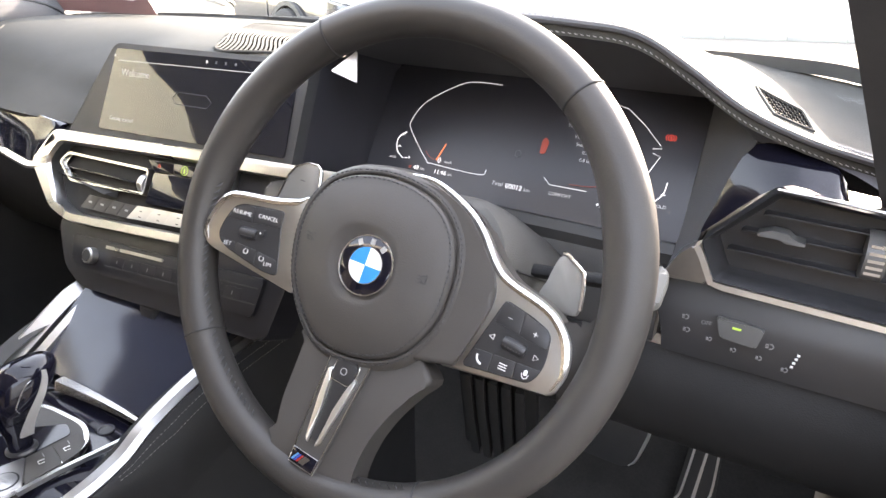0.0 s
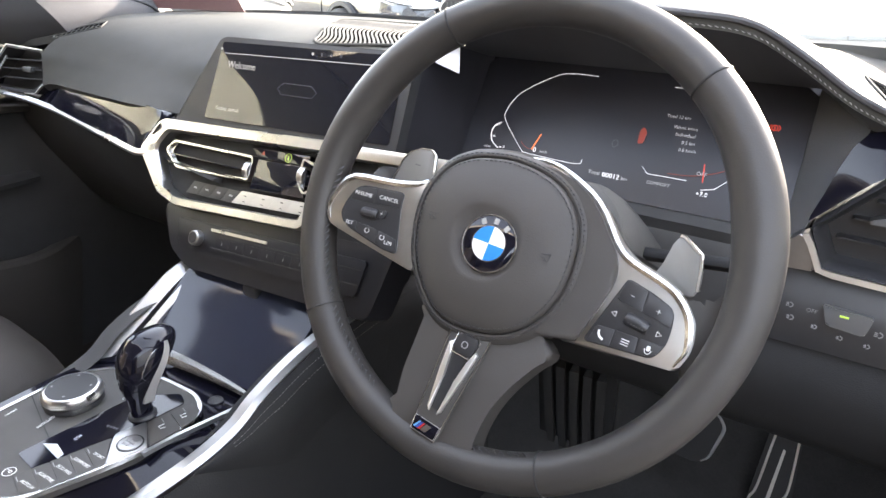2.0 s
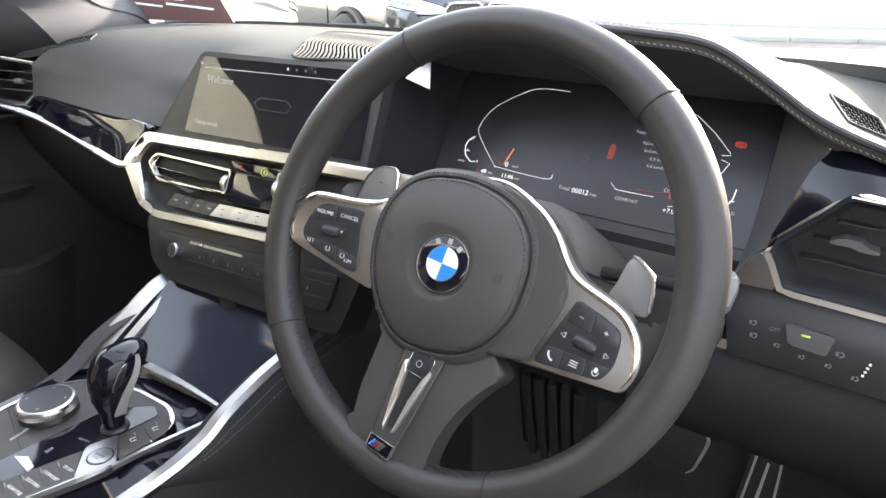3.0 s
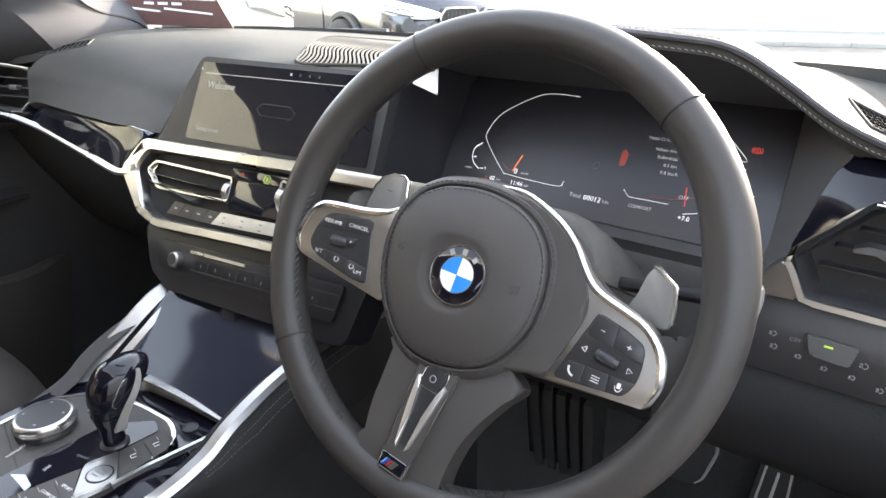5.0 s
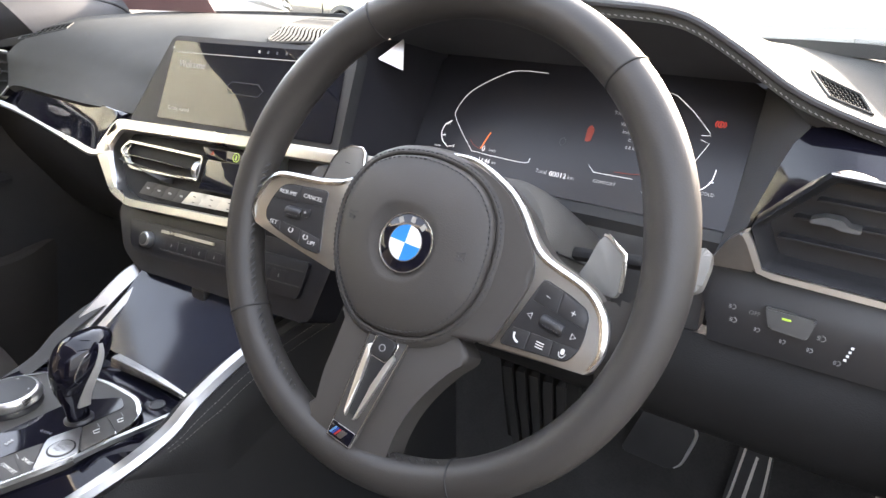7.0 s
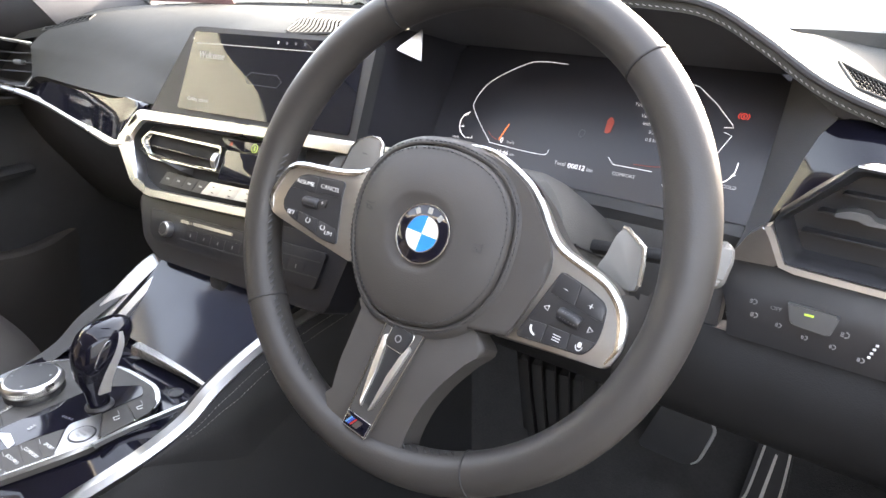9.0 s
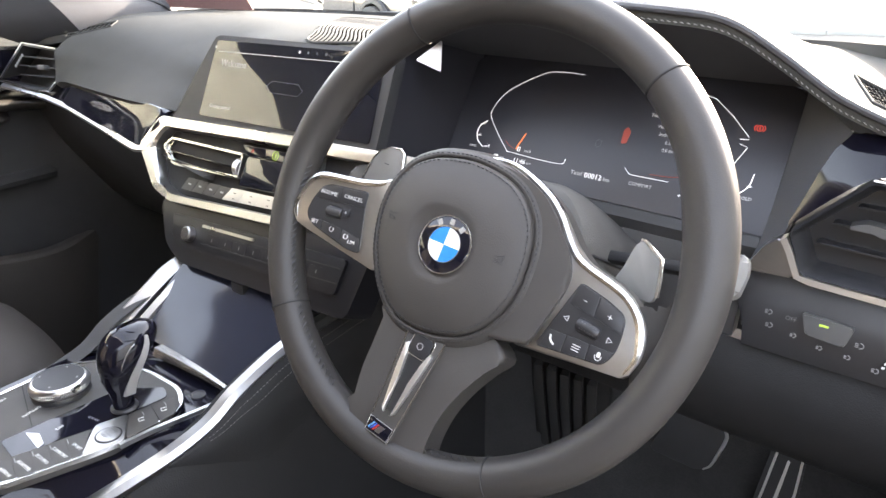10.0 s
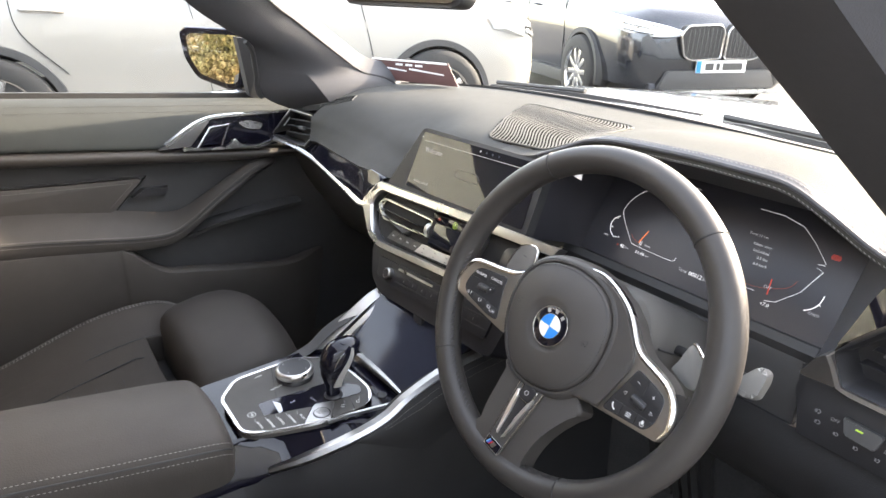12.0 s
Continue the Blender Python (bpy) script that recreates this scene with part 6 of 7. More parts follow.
part("gloss_well", slab(round_poly([(-0.394, -0.205), (-0.356, -0.208), (-0.352, -0.165), (-0.341, -0.135), (-0.334, -0.060), (-0.352, -0.052), (-0.388, -0.085)], 0.005), 0.003, 0.0052, mp), PIANO, cp, "gloss black shift surround")
part("gloss_wedge", slab([(-0.388, -0.184), (-0.354, -0.187), (-0.357, -0.180), (-0.376, -0.176)], 0.005, 0.0060, mp), SATIN, cp)
part("panel_joint", line_strip([(-0.480, -0.150), (-0.43, -0.165), (-0.392, -0.176)], 0.001, 0.0046, mp, 3), RUBBER, cp)
# key strip on the driver's side, running with the panel's edge
ke = frame_of((-0.318, -0.1345, 0.5655), (-0.26, -0.966, 0), (0.966, -0.26, 0))
names = ("SPORT", "COMFORT", "ECO PRO", "ADAPTIVE", "AUTO H")
for k, nm in enumerate(names):
    x0 = 0.0218 + 0.0152 * k
    lean = -0.010 if k == 0 else 0.0
    part("mode_key", slab(round_poly([(x0 + lean, -0.0215), (x0 + 0.0147, -0.0220), (x0 + 0.0147, 0.0140 if k < 4 else 0.0085), (x0 + (0.0065 if k == 0 else 0), 0.0145 if k < 4 else 0.0125)], 0.0008), -0.002, 0.0014, ke, 0.0006), PANEL_GREY, cp)
    words(nm, 0.0050, ke @ Matrix.Translation((x0 + 0.0072, -0.001, 0.0016)) @ pose(0, 0, 0, 0, 0, 108), PRINT, cp)
    part("key_tick", box(x0 + 0.0125, x0 + 0.0132, -0.018, -0.010, 0.0013, 0.0018, 0, ke), DIM_PRINT, cp)
for q, c in (([(-0.0247, -0.0235), (-0.0480, -0.0262), (-0.0475, 0.0072), (-0.0377, 0.0096), (-0.0135, 0.0150)], (-0.034, -0.008)), ([(-0.0490, -0.0263), (-0.0735, -0.0285), (-0.0752, -0.0113), (-0.0628, 0.0025), (-0.0485, 0.0068)], (-0.058, -0.012))):
    part("aid_key", slab(round_poly(q[::-1], 0.0015), -0.002, 0.0018, ke, 0.0008), PANEL_GREY, cp)
    part("key_symbol", line_strip([(c[0] - 0.003, c[1] - 0.002), (c[0] + 0.003, c[1] - 0.002), (c[0] + 0.003, c[1] + 0.003), (c[0] - 0.002, c[1] + 0.003)], 0.0008, 0.0020, ke, 2, False), PRINT, cp)
    part("key_tick", box(c[0] - 0.004, c[0] - 0.0034, c[1] - 0.012, c[1] - 0.005, 0.0017, 0.0022, 0, ke), DIM_PRINT, cp)
part("start_base", slab(round_poly([(-0.0240, -0.0250), (0.0060, -0.0255), (0.0105, -0.019), (0.0275, 0.0150), (-0.0105, 0.0158)], 0.002), -0.002, 0.0022, ke, 0.0010), RAIL, cp, "silver start button surround")
part("start_ring", lathe([(0.0120, 0.0021), (0.0130, 0.0024), (0.0130, 0.0027), (0.0120, 0.0027)], 36, ke), KEY, cp)
sb = part("start_button", disc(0.0114, 0.002, 0.0036, 32, ke, 0.0008), RAIL, cp, "round silver start button")
for k, nm in enumerate(("START", "ENGINE", "STOP")):
    words(nm, 0.0036, ke @ Matrix.Translation((-0.0045 + 0.0045 * k, 0, 0.0038)) @ pose(0, 0, 0, 0, 0, 108), DIM_PRINT, sb)
for (x, y), s in (((-0.466, -0.178), 0.006), ((-0.421, -0.1645), 0.007), ((-0.395, -0.090), 0.006), ((-0.425, -0.076), 0.006), ((-0.3745, -0.2215), 0.008), ((-0.470, -0.135), 0.005)):
    words({0.006: "MENU", 0.007: "OPTION", 0.008: "P", 0.005: "BACK"}[s], s * (1.0 if s == 0.008 else 0.8), Matrix.Translation((x, y, 0.5662)) @ pose(0, 0, 0, 0, 0, -75), PRINT, cp)
part("key_symbol", line_strip([(-0.3745 + 0.0058 * math.cos(a), -0.2215 + 0.0058 * math.sin(a)) for a in np.linspace(0, 6.28, 16)], 0.0007, 0.0046, mp, 3), PRINT, cp)
words("M/S", 0.0055, Matrix.Translation((-0.3695, -0.1593, 0.5672)) @ pose(0, 0, 0, 0, 0, -75), PRINT, cp)
words("P R N D", 0.0042, Matrix.Translation((-0.357, -0.130, 0.5670)) @ pose(0, 0, 0, 0, 0, -165), DIM_PRINT, cp)

# rotary controller
rc = thing("rotary_controller", "black topped rotary controller with a knurled silver ring", "rotary knob", (-0.435, -0.127, 0.565))
m = Matrix.Translation((-0.435, -0.127, 0.5590))
part("collar", lathe([(0.0, 0.0055), (0.030, 0.0055), (0.030, 0.0085), (0.0275, 0.0130), (0.0, 0.0130)], 40, m), KEY, rc)
part("knurled_ring", lathe([(0.0, 0.0125), (0.0290, 0.0125), (0.0302, 0.0140), (0.0302, 0.0205), (0.0292, 0.0232), (0.0272, 0.0245), (0.0, 0.0245)], 60, m), SATIN, rc, "knurled satin silver ring")
bm = bmesh.new()
for k in range(90):
    for j in range(2):
        a = (k + 0.5 * (j % 2)) * math.tau / 90
        c = m @ Vector((0.0303 * math.cos(a), 0.0303 * math.sin(a), 0.0158 + j * 0.0030))
        o, t1 = Vector((math.cos(a), math.sin(a), 0)), Vector((-math.sin(a), math.cos(a), 0))
        tip = bm.verts.new(c + o * 0.0008)
        q = [bm.verts.new(c + t1 * 0.00095), bm.verts.new(c + Vector((0, 0, 0.0017))), bm.verts.new(c - t1 * 0.00095), bm.verts.new(c - Vector((0, 0, 0.0017)))]
        for i in range(4):
            bm.faces.new((q[i], q[(i + 1) % 4], tip))
tagged(part("knurling", bm, SATIN, rc, smooth=False), kind="stuff")
part("touch_top", lathe([(0.0, 0.0252), (0.022, 0.0252), (0.0255, 0.0250), (0.0258, 0.024), (0.0, 0.024)], 48, m), KEY, rc, "satin black touch surface")
for a in (40, 130, 220, 310):
    part("arrow_mark", slab([(-0.0016, 0), (0.0016, 0), (0, 0.0022)], 0.0252, 0.0256, m @ pose(0, 0, 0, 0, 0, a) @ Matrix.Translation((0, 0.0195, 0))), DIM_PRINT, rc)

# gear selector
gs = thing("gear_selector", "gloss black and silver gear selector leaning forward", "gear selector", (-0.352, -0.10, 0.565))
part("base_ring", lathe([(0.0, 0.0), (0.014, 0.0), (0.0145, 0.002), (0.012, 0.004), (0.0, 0.004)], 28, Matrix.Translation((-0.352, -0.099, 0.5655))), KEY, gs)


def sel_ring(cx, cy, cz, rx, ry, tilt, n=28, p=2.4):
    out = []
    for i in range(n):
        a = math.tau * i / n
        c, s = math.cos(a), math.sin(a)
        k = (abs(c) ** p + abs(s) ** p) ** (-1 / p)
        out.append(Vector((cx + rx * c * k, cy + ry * s * k, cz + ry * s * k * tilt)))
    return out


spine = [(-0.099, 0.568, 0.0085, 0.011, 0.0), (-0.099, 0.585, 0.0090, 0.0115, 0.05), (-0.098, 0.600, 0.0140, 0.0165, 0.1), (-0.094, 0.615, 0.0195, 0.0225, 0.2), (-0.088, 0.629, 0.0225, 0.0285, 0.2), (-0.083, 0.641, 0.0220, 0.0305, 0.15), (-0.080, 0.650, 0.0190, 0.0280, 0.1), (-0.079, 0.656, 0.0135, 0.0215, 0.05), (-0.079, 0.659, 0.0065, 0.012, 0.0)]
rings = [sel_ring(-0.352, y, z, rx, ry, t) for y, z, rx, ry, t in spine]
rings = fill_sections([[tuple(p) for p in r] for r in rings], 4)
part("knob", loft(rings[9:], closed=True, caps=True), PIANO, gs, "gloss black knob")
part("neck", loft([[p + (p - Vector((-0.352, p.y, p.z))) * 0.03 for p in q] for q in rings[:11]], closed=True, caps=True), PIANO, gs, "gloss black neck")
side_curve = []
for y, z, rx, ry, t in spine[1:7]:
    side_curve.append((-0.352 + rx * 0.98, y + ry * 0.30, z + ry * 0.3 * t))
part("side_inlay", sweep(smooth_path(side_curve, 6), [(-0.004, -0.0012), (0.004, -0.0012), (0.003, 0.0012), (-0.003, 0.0012)], up=(1, 0, 0), scale=lambda t: 2.0 - 1.4 * t), CREAM, gs, "satin silver side blade")
hoop = [(-0.352 + 0.0198, -0.103, 0.621), (-0.352 + 0.0212, -0.098, 0.636), (-0.352 + 0.0198, -0.086, 0.646), (-0.352 + 0.0202, -0.075, 0.640), (-0.352 + 0.0212, -0.077, 0.627), (-0.352 + 0.0186, -0.085, 0.613)]
part("side_hoop", sweep(smooth_path(hoop, 6, True), ring(0.0007, 6), up=(1, 0, 0), closed=True), BRIGHT, gs)

# ---- armrest ----
arm = thing("armrest", "stitched grey-black leather centre armrest", "armrest", (-0.41, -0.5, 0.5))
keys = []
for y, xl, xr, zb, zt in ((-0.262, -0.475, -0.335, 0.530, 0.566), (-0.272, -0.490, -0.318, 0.512, 0.588), (-0.30, -0.497, -0.312, 0.508, 0.600), (-0.40, -0.505, -0.322, 0.510, 0.612), (-0.60, -0.522, -0.348, 0.520, 0.630), (-1.05, -0.56, -0.40, 0.54, 0.660)):
    keys.append([(xl + 0.004, y, zb), (xl, y, zb + (zt - zb) * 0.55), (xl + 0.010, y, zt - 0.008), (xl + 0.05, y, zt + 0.002), ((xl + xr) / 2, y, zt + 0.005), (xr - 0.045, y, zt + 0.001), (xr - 0.012, y, zt - 0.009), (xr - 0.001, y, zt - 0.024), (xr, y, zb + (zt - zb) * 0.45), (xr - 0.006, y, zb)])
asec = fill_sections(keys, 5)
part("lid", loft(asec, closed=True, caps=True), SEAT_LEATHER, arm, "padded leather lid")
edge = [Vector(s[7]) for s in asec[4:]]
part("seam", sweep([p + Vector((0.0005, 0, 0)) for p in edge], ring(0.0013, 6)), DARK_THREAD, arm)
for dz, dx in ((0.0075, -0.004), (-0.0085, 0.0012)):
    part("stitching", stitch_row([p + Vector((dx, 0, dz)) for p in edge], (0.85, 0, 0.5), 0.0036, 0.0024, 0.00065), THREAD, arm, "pale grey stitching")
keys = [[(-0.50, y, 0.46), (-0.52, y, 0.52), (-0.50, y, 0.525), (-0.345 - 0.16 * (-0.25 - y), y, 0.520 + 0.02 * (-0.25 - y)), (-0.312 - 0.10 * (-0.25 - y), y, 0.487), (-0.296, y, 0.44)] for y in (-0.262, -0.4, -0.7, -1.05)]
part("bin", loft(keys, closed=True, caps=True), CONSOLE_SIDE, arm)


# ---- seats ----
def cushion_sections(rows, n=3):
    return [smooth_path(s, n) for s in fill_sections(rows, 4)]


ps = thing("passenger_seat", "black leather sport seat with an extended thigh pad", "seat", (-0.83, -0.4, 0.2))
pad_rows = []
for x, dz, dy in ((-1.015, -0.06, -0.03), (-0.99, -0.016, -0.008), (-0.93, 0.008, 0.004), (-0.84, 0.018, 0.006), (-0.73, 0.008, 0.002), (-0.655, -0.018, -0.010), (-0.632, -0.07, -0.035)):
    pad_rows.append([(x, -0.030 + dy, 0.33), (x, -0.010 + dy, 0.41 + dz * 0.4), (x, -0.030 + dy, 0.466 + dz), (x, -0.085, 0.500 + dz), (x, -0.165, 0.496 + dz), (x, -0.225 - dy * 0.5, 0.468 + dz), (x, -0.235, 0.37)])
part("thigh_pad", loft(cushion_sections(pad_rows), closed=True, caps=True), SEAT_LEATHER, ps, "smooth leather thigh pad")
rows = []
for x, zt in ((-0.962, 0.436), (-0.93, 0.430), (-0.83, 0.420), (-0.72, 0.428), (-0.66, 0.436)):
    rows.append([(x, -0.262, 0.34), (x, -0.264, zt - 0.012), (x, -0.285, zt), (x, -0.45, zt - 0.032), (x, -0.62, zt - 0.075), (x, -0.70, zt - 0.09), (x, -0.70, 0.30)])
part("cushion_centre", loft(cushion_sections(rows), closed=True, caps=True), SEAT_LEATHER, ps)
for sgn, xm, name in ((1, -1.045, "outer"), (-1, -0.615, "inner")):
    rows = []
    for y, zc, k in ((-0.135, 0.395, 0.55), (-0.15, 0.428, 0.8), (-0.20, 0.463, 1), (-0.27, 0.471, 1), (-0.36, 0.459, 1), (-0.43, 0.437, 1), (-0.55, 0.395, 1), (-0.72, 0.345, 0.9)):
        zz = zc if name == "outer" else zc - 0.015
        rows.append([(xm - sgn * 0.055 * k, y, 0.30), (xm - sgn * 0.055 * k, y, zz - 0.05), (xm - sgn * 0.030 * k, y, zz - 0.010), (xm, y, zz), (xm + sgn * 0.030 * k, y, zz - 0.010), (xm + sgn * 0.085 * k, y, zz - 0.034), (xm + sgn * 0.098 * k, y, zz - 0.052), (xm + sgn * 0.098 * k, y, 0.30)])
    sec = cushion_sections(rows)
    part("side_bolster", loft(sec, closed=True, caps=True), SEAT_LEATHER, ps, "raised leather side bolster")
    mid = [s[9] for s in sec[6:]]
    for d in (-0.0035, 0.0035):
        part("bolster_stitching", stitch_row([p + Vector((d, 0, 0.0002)) for p in mid], (0, 0, 1), 0.0045, 0.003, 0.0007), PALE_THREAD, ps)
    part("bolster_seam", sweep([Vector(s[16]) + Vector((0, 0, 0.0)) for s in sec[8:]], ring(0.0016, 6)), DARK_THREAD, ps)
# quilted centre: two cross seams and two long ones
for x in (-0.885, -0.765):
    part("centre_seam", sweep([(x, -0.275, 0.4215), (x, -0.30, 0.4265), (x, -0.45, 0.393), (x, -0.60, 0.352)], ring(0.0018, 6)), DARK_THREAD, ps)
for y in (-0.335, -0.385, -0.435, -0.485):
    zt = 0.4200 - (-0.285 - y) * 0.19
    part("cross_seam", sweep([(-0.885, y, zt + 0.001), (-0.825, y, zt - 0.0005), (-0.765, y, zt + 0.001)], ring(0.0022, 6)), DARK_THREAD, ps)
rows = []
for x, dy in ((-1.09, 0.05), (-1.05, 0.075), (-0.98, 0.03), (-0.83, 0.0), (-0.68, 0.03), (-0.61, 0.075), (-0.57, 0.05)):
    rows.append([(x, -0.66 + dy, 0.42), (x, -0.70 + dy, 0.60), (x, -0.78 + dy, 0.85), (x, -0.86 + dy, 1.02), (x, -0.93, 1.04), (x, -0.95, 0.80), (x, -0.86, 0.42)])
part("backrest", loft(cushion_sections(rows), closed=True, caps=True), SEAT_LEATHER, ps)
part("seat_base", box(-1.03, -0.66, -0.72, -0.10, 0.16, 0.37, 0.02), PLASTIC, ps)

ds = thing("driver_seat", "black leather driver's sport seat with pale stitching", "seat", (-0.02, -0.5, 0.2))
rows = []
for x, zt in ((-0.235, 0.38), (-0.222, 0.458), (-0.17, 0.482), (-0.08, 0.466), (0.0, 0.458), (0.08, 0.462), (0.16, 0.475), (0.20, 0.445), (0.21, 0.38)):
    rows.append([(x, -0.100 - 0.5 * max(0, -0.1 - x), 0.25), (x, -0.080 - 0.5 * max(0, -0.1 - x), zt - 0.05), (x, -0.100 - 0.5 * max(0, -0.1 - x), zt - 0.006), (x, -0.20, zt), (x, -0.46, zt - 0.02), (x, -0.85, zt - 0.04), (x, -0.85, 0.25)])
sec = cushion_sections(rows)
part("cushion", loft(sec, closed=True, caps=True), SEAT_LEATHER, ds)
front = [Vector(s[7]) for s in sec]
part("stitching", stitch_row([p + Vector((0, 0, 0.001)) for p in front[4:-4]], (0, 0.4, 0.9), 0.0045, 0.003, 0.0008), THREAD, ds)
part("seat_base", box(-0.18, 0.18, -0.85, -0.18, 0.16, 0.28, 0.02), PLASTIC, ds)

# ---- pedals and foot rest ----
acc = thing("accelerator_pedal", "black rubber accelerator pedal edged in steel", "pedal", (0.235, 0.60, 0.3))
m = frame_of((0.234, 0.598, 0.296), (1, 0.03, 0.05), (0.10, 0.35, 1))
pz = round_poly([(-0.044, -0.11), (0.022, -0.11), (0.024, -0.055), (0.022, 0.058), (0.012, 0.070), (-0.016, 0.072), (-0.024, 0.062), (-0.036, -0.040)], 0.008)
part("pad", slab(pz, -0.012, 0.0, m, 0.003), RUBBER, acc)
part("steel_edge", sweep(smooth_path([m @ Vector((a, b, 0.002)) for a, b in ((-0.040, -0.10), (-0.036, -0.062), (-0.028, -0.040), (-0.0165, 0.050), (-0.011, 0.0635), (0.004, 0.0635), (0.0155, 0.060), (0.018, 0.048), (0.0165, -0.030), (0.009, -0.056), (0.008, -0.10))], 5), [(-0.0019, -0.002), (0.0019, -0.002), (0.0014, 0.002), (-0.0014, 0.002)], up=m.to_3x3() @ Vector((0, 0, 1))), CREAM, acc, "bright steel edge")
part("steel_rib", slab(round_poly([(-0.018, -0.10), (-0.0115, -0.10), (0.0022, 0.030), (-0.0016, 0.032)], 0.001), 0.0, 0.003, m), CREAM, acc)
br = thing("brake_pedal", "dark rubber brake pedal with a steel rim", "pedal", (0.08, 0.57, 0.33))
m = frame_of((0.088, 0.598, 0.305), (1, 0.0, 0.0), (0, 0.20, 1))
pz = round_poly([(-0.062, -0.050), (0.026, -0.052), (0.040, -0.036), (0.052, 0.020), (0.048, 0.034), (0.034, 0.046), (-0.032, 0.048)], 0.010)
part("pad", slab(pz, -0.012, 0.002, m, 0.004), PLASTIC, br)
part("steel_rim", sweep(smooth_path([m @ Vector((a, b, 0.002)) for a, b in ((0.026, 0.0465), (0.040, 0.0425), (0.0505, 0.030), (0.0525, 0.018), (0.0465, -0.010), (0.040, -0.034), (0.030, -0.046))], 5), ring(0.0030, 6), up=m.to_3x3() @ Vector((0, 0, 1)), scale=lambda t: 0.35 + 0.65 * math.sin(math.pi * t)), CREAM, br, "bright steel rim")
part("arm", sweep([m @ Vector((0.0, 0.02, -0.015)), (0.08, 0.66, 0.47), (0.08, 0.72, 0.62)], ring(0.010, 8, 0.016)), PLASTIC, br)
fr = thing("column_gaiter", "black ribbed column gaiter under the dash", "gaiter", (-0.03, 0.40, 0.42))
for k in range(5):
    x0 = -0.075 + 0.020 * k
    part("rib", sweep(smooth_path([(x0, 0.335, 0.52), (x0 - 0.004, 0.36, 0.45), (x0 - 0.010, 0.41, 0.33)], 4), [(-0.006, -0.008), (0.006, -0.008), (0.004, 0.006), (-0.004, 0.006)]), RUBBER, fr)
part("gaiter_back", thick([[(-0.10, 0.35, 0.53), (-0.115, 0.43, 0.32)], [(0.02, 0.35, 0.53), (0.005, 0.43, 0.32)]], (0, 0.012, 0)), RUBBER, fr)

# ---- steering column ----
col = thing("steering_column", "black plastic steering column shroud", "steering column", (0.0, 0.12, 0.79))
MW = Matrix(((0.9941, 0.0919, 0.0576, 0.0092), (0.0083, 0.4645, -0.8855, 0.0106), (-0.1081, 0.8808, 0.4610, 0.8367), (0, 0, 0, 1)))
UPR = Matrix(((1, 0, 0.03, 0.0), (0, 0.4645, -0.8855, 0.0106), (0, 0.8808, 0.4610, 0.8367), (0, 0, 0, 1)))
secs_c = []
for h, k, dv in ((-0.046, 0.80, 0.000), (-0.050, 0.90, 0.000), (-0.062, 0.97, 0.000), (-0.085, 1.0, -0.001), (-0.12, 1.02, -0.003), (-0.17, 1.03, -0.006), (-0.235, 1.03, -0.010)):
    o = round_poly([(-0.082, -0.075), (0.082, -0.075), (0.096, -0.02), (0.094, 0.026), (0.066, 0.056), (-0.066, 0.056), (-0.094, 0.026), (-0.096, -0.02)], 0.026, 5)
    secs_c.append([UPR @ Vector((p.x * k, p.y * k + dv, h)) for p in o])
part("shroud", loft(secs_c, closed=True, caps=True), SHROUD, col, "grey-black grained upper and lower shroud")
part("shroud_joint", sweep([UPR @ Vector((x, 0.006, h)) for x, h in ((0.0925, -0.062), (0.0955, -0.085), (0.0975, -0.12), (0.0985, -0.2))], ring(0.0012, 6)), RUBBER, col)
st = thing("indicator_stalk", "grey-tipped column stalk beside the wheel", "stalk", (0.17, 0.1, 0.81), group="column stalks")
part("arm", sweep([UPR @ Vector((0.08, 0.010, -0.10)), UPR @ Vector((0.178, 0.018, -0.080))], ring(0.0065, 10, 0.0055)), CONSOLE_SIDE, st)
part("tip", slab(round_poly([(0.170, 0.010), (0.188, 0.036), (0.196, 0.034), (0.198, 0.024), (0.196, 0.006), (0.190, 0.002), (0.172, 0.004)], 0.004), -0.086, -0.070, UPR, 0.005), PADDLE, st, "pale grey stalk tip")
st = thing("wiper_stalk", "black column stalk with faint symbols", "stalk", (-0.17, 0.1, 0.85), group="column stalks")
part("arm", sweep([UPR @ Vector((-0.08, 0.016, -0.10)), UPR @ Vector((-0.15, 0.018, -0.095))], ring(0.010, 8, 0.008)), PLASTIC, st)
part("tip", slab(round_poly([(-0.190, 0.004), (-0.130, 0.000), (-0.130, 0.030), (-0.172, 0.036), (-0.190, 0.030)], 0.006), -0.102, -0.085, UPR, 0.004), KEY, st)
words("1x/RC", 0.006, UPR @ Matrix.Translation((-0.155, 0.018, -0.0845)), DIM_PRINT, st)

# ---- steering wheel ----
sw = thing("steering_wheel", "black leather three-spoke sports steering wheel turned slightly", "steering wheel", MW)
HX, HY = -0.006, -0.020


def wp(x, y, h):
    return MW @ Vector((x, y, h))


# rim on its own, slightly steeper sheet, a little thicker at the grips
MR = Matrix(((0.9993, -0.0147, 0.0332, 0.0048), (0.0363, 0.4047, -0.9137, 0.0143), (0.0, 0.9143, 0.4050, 0.8254), (0, 0, 0, 1)))
MR.col[0], MR.col[1] = (*(MR.to_3x3() @ Vector((math.cos(radians(7)), -math.sin(radians(7)), 0))), 0), (*(MR.to_3x3() @ Vector((math.sin(radians(7)), math.cos(radians(7)), 0))), 0)
RR, rr = 0.1795, 0.0156
rings = []


def grip(a):
    d = math.degrees(a) % 360
    return 1 + 0.10 * math.exp(-((d - 22) / 16) ** 2) + 0.10 * math.exp(-((d - 158) / 16) ** 2)


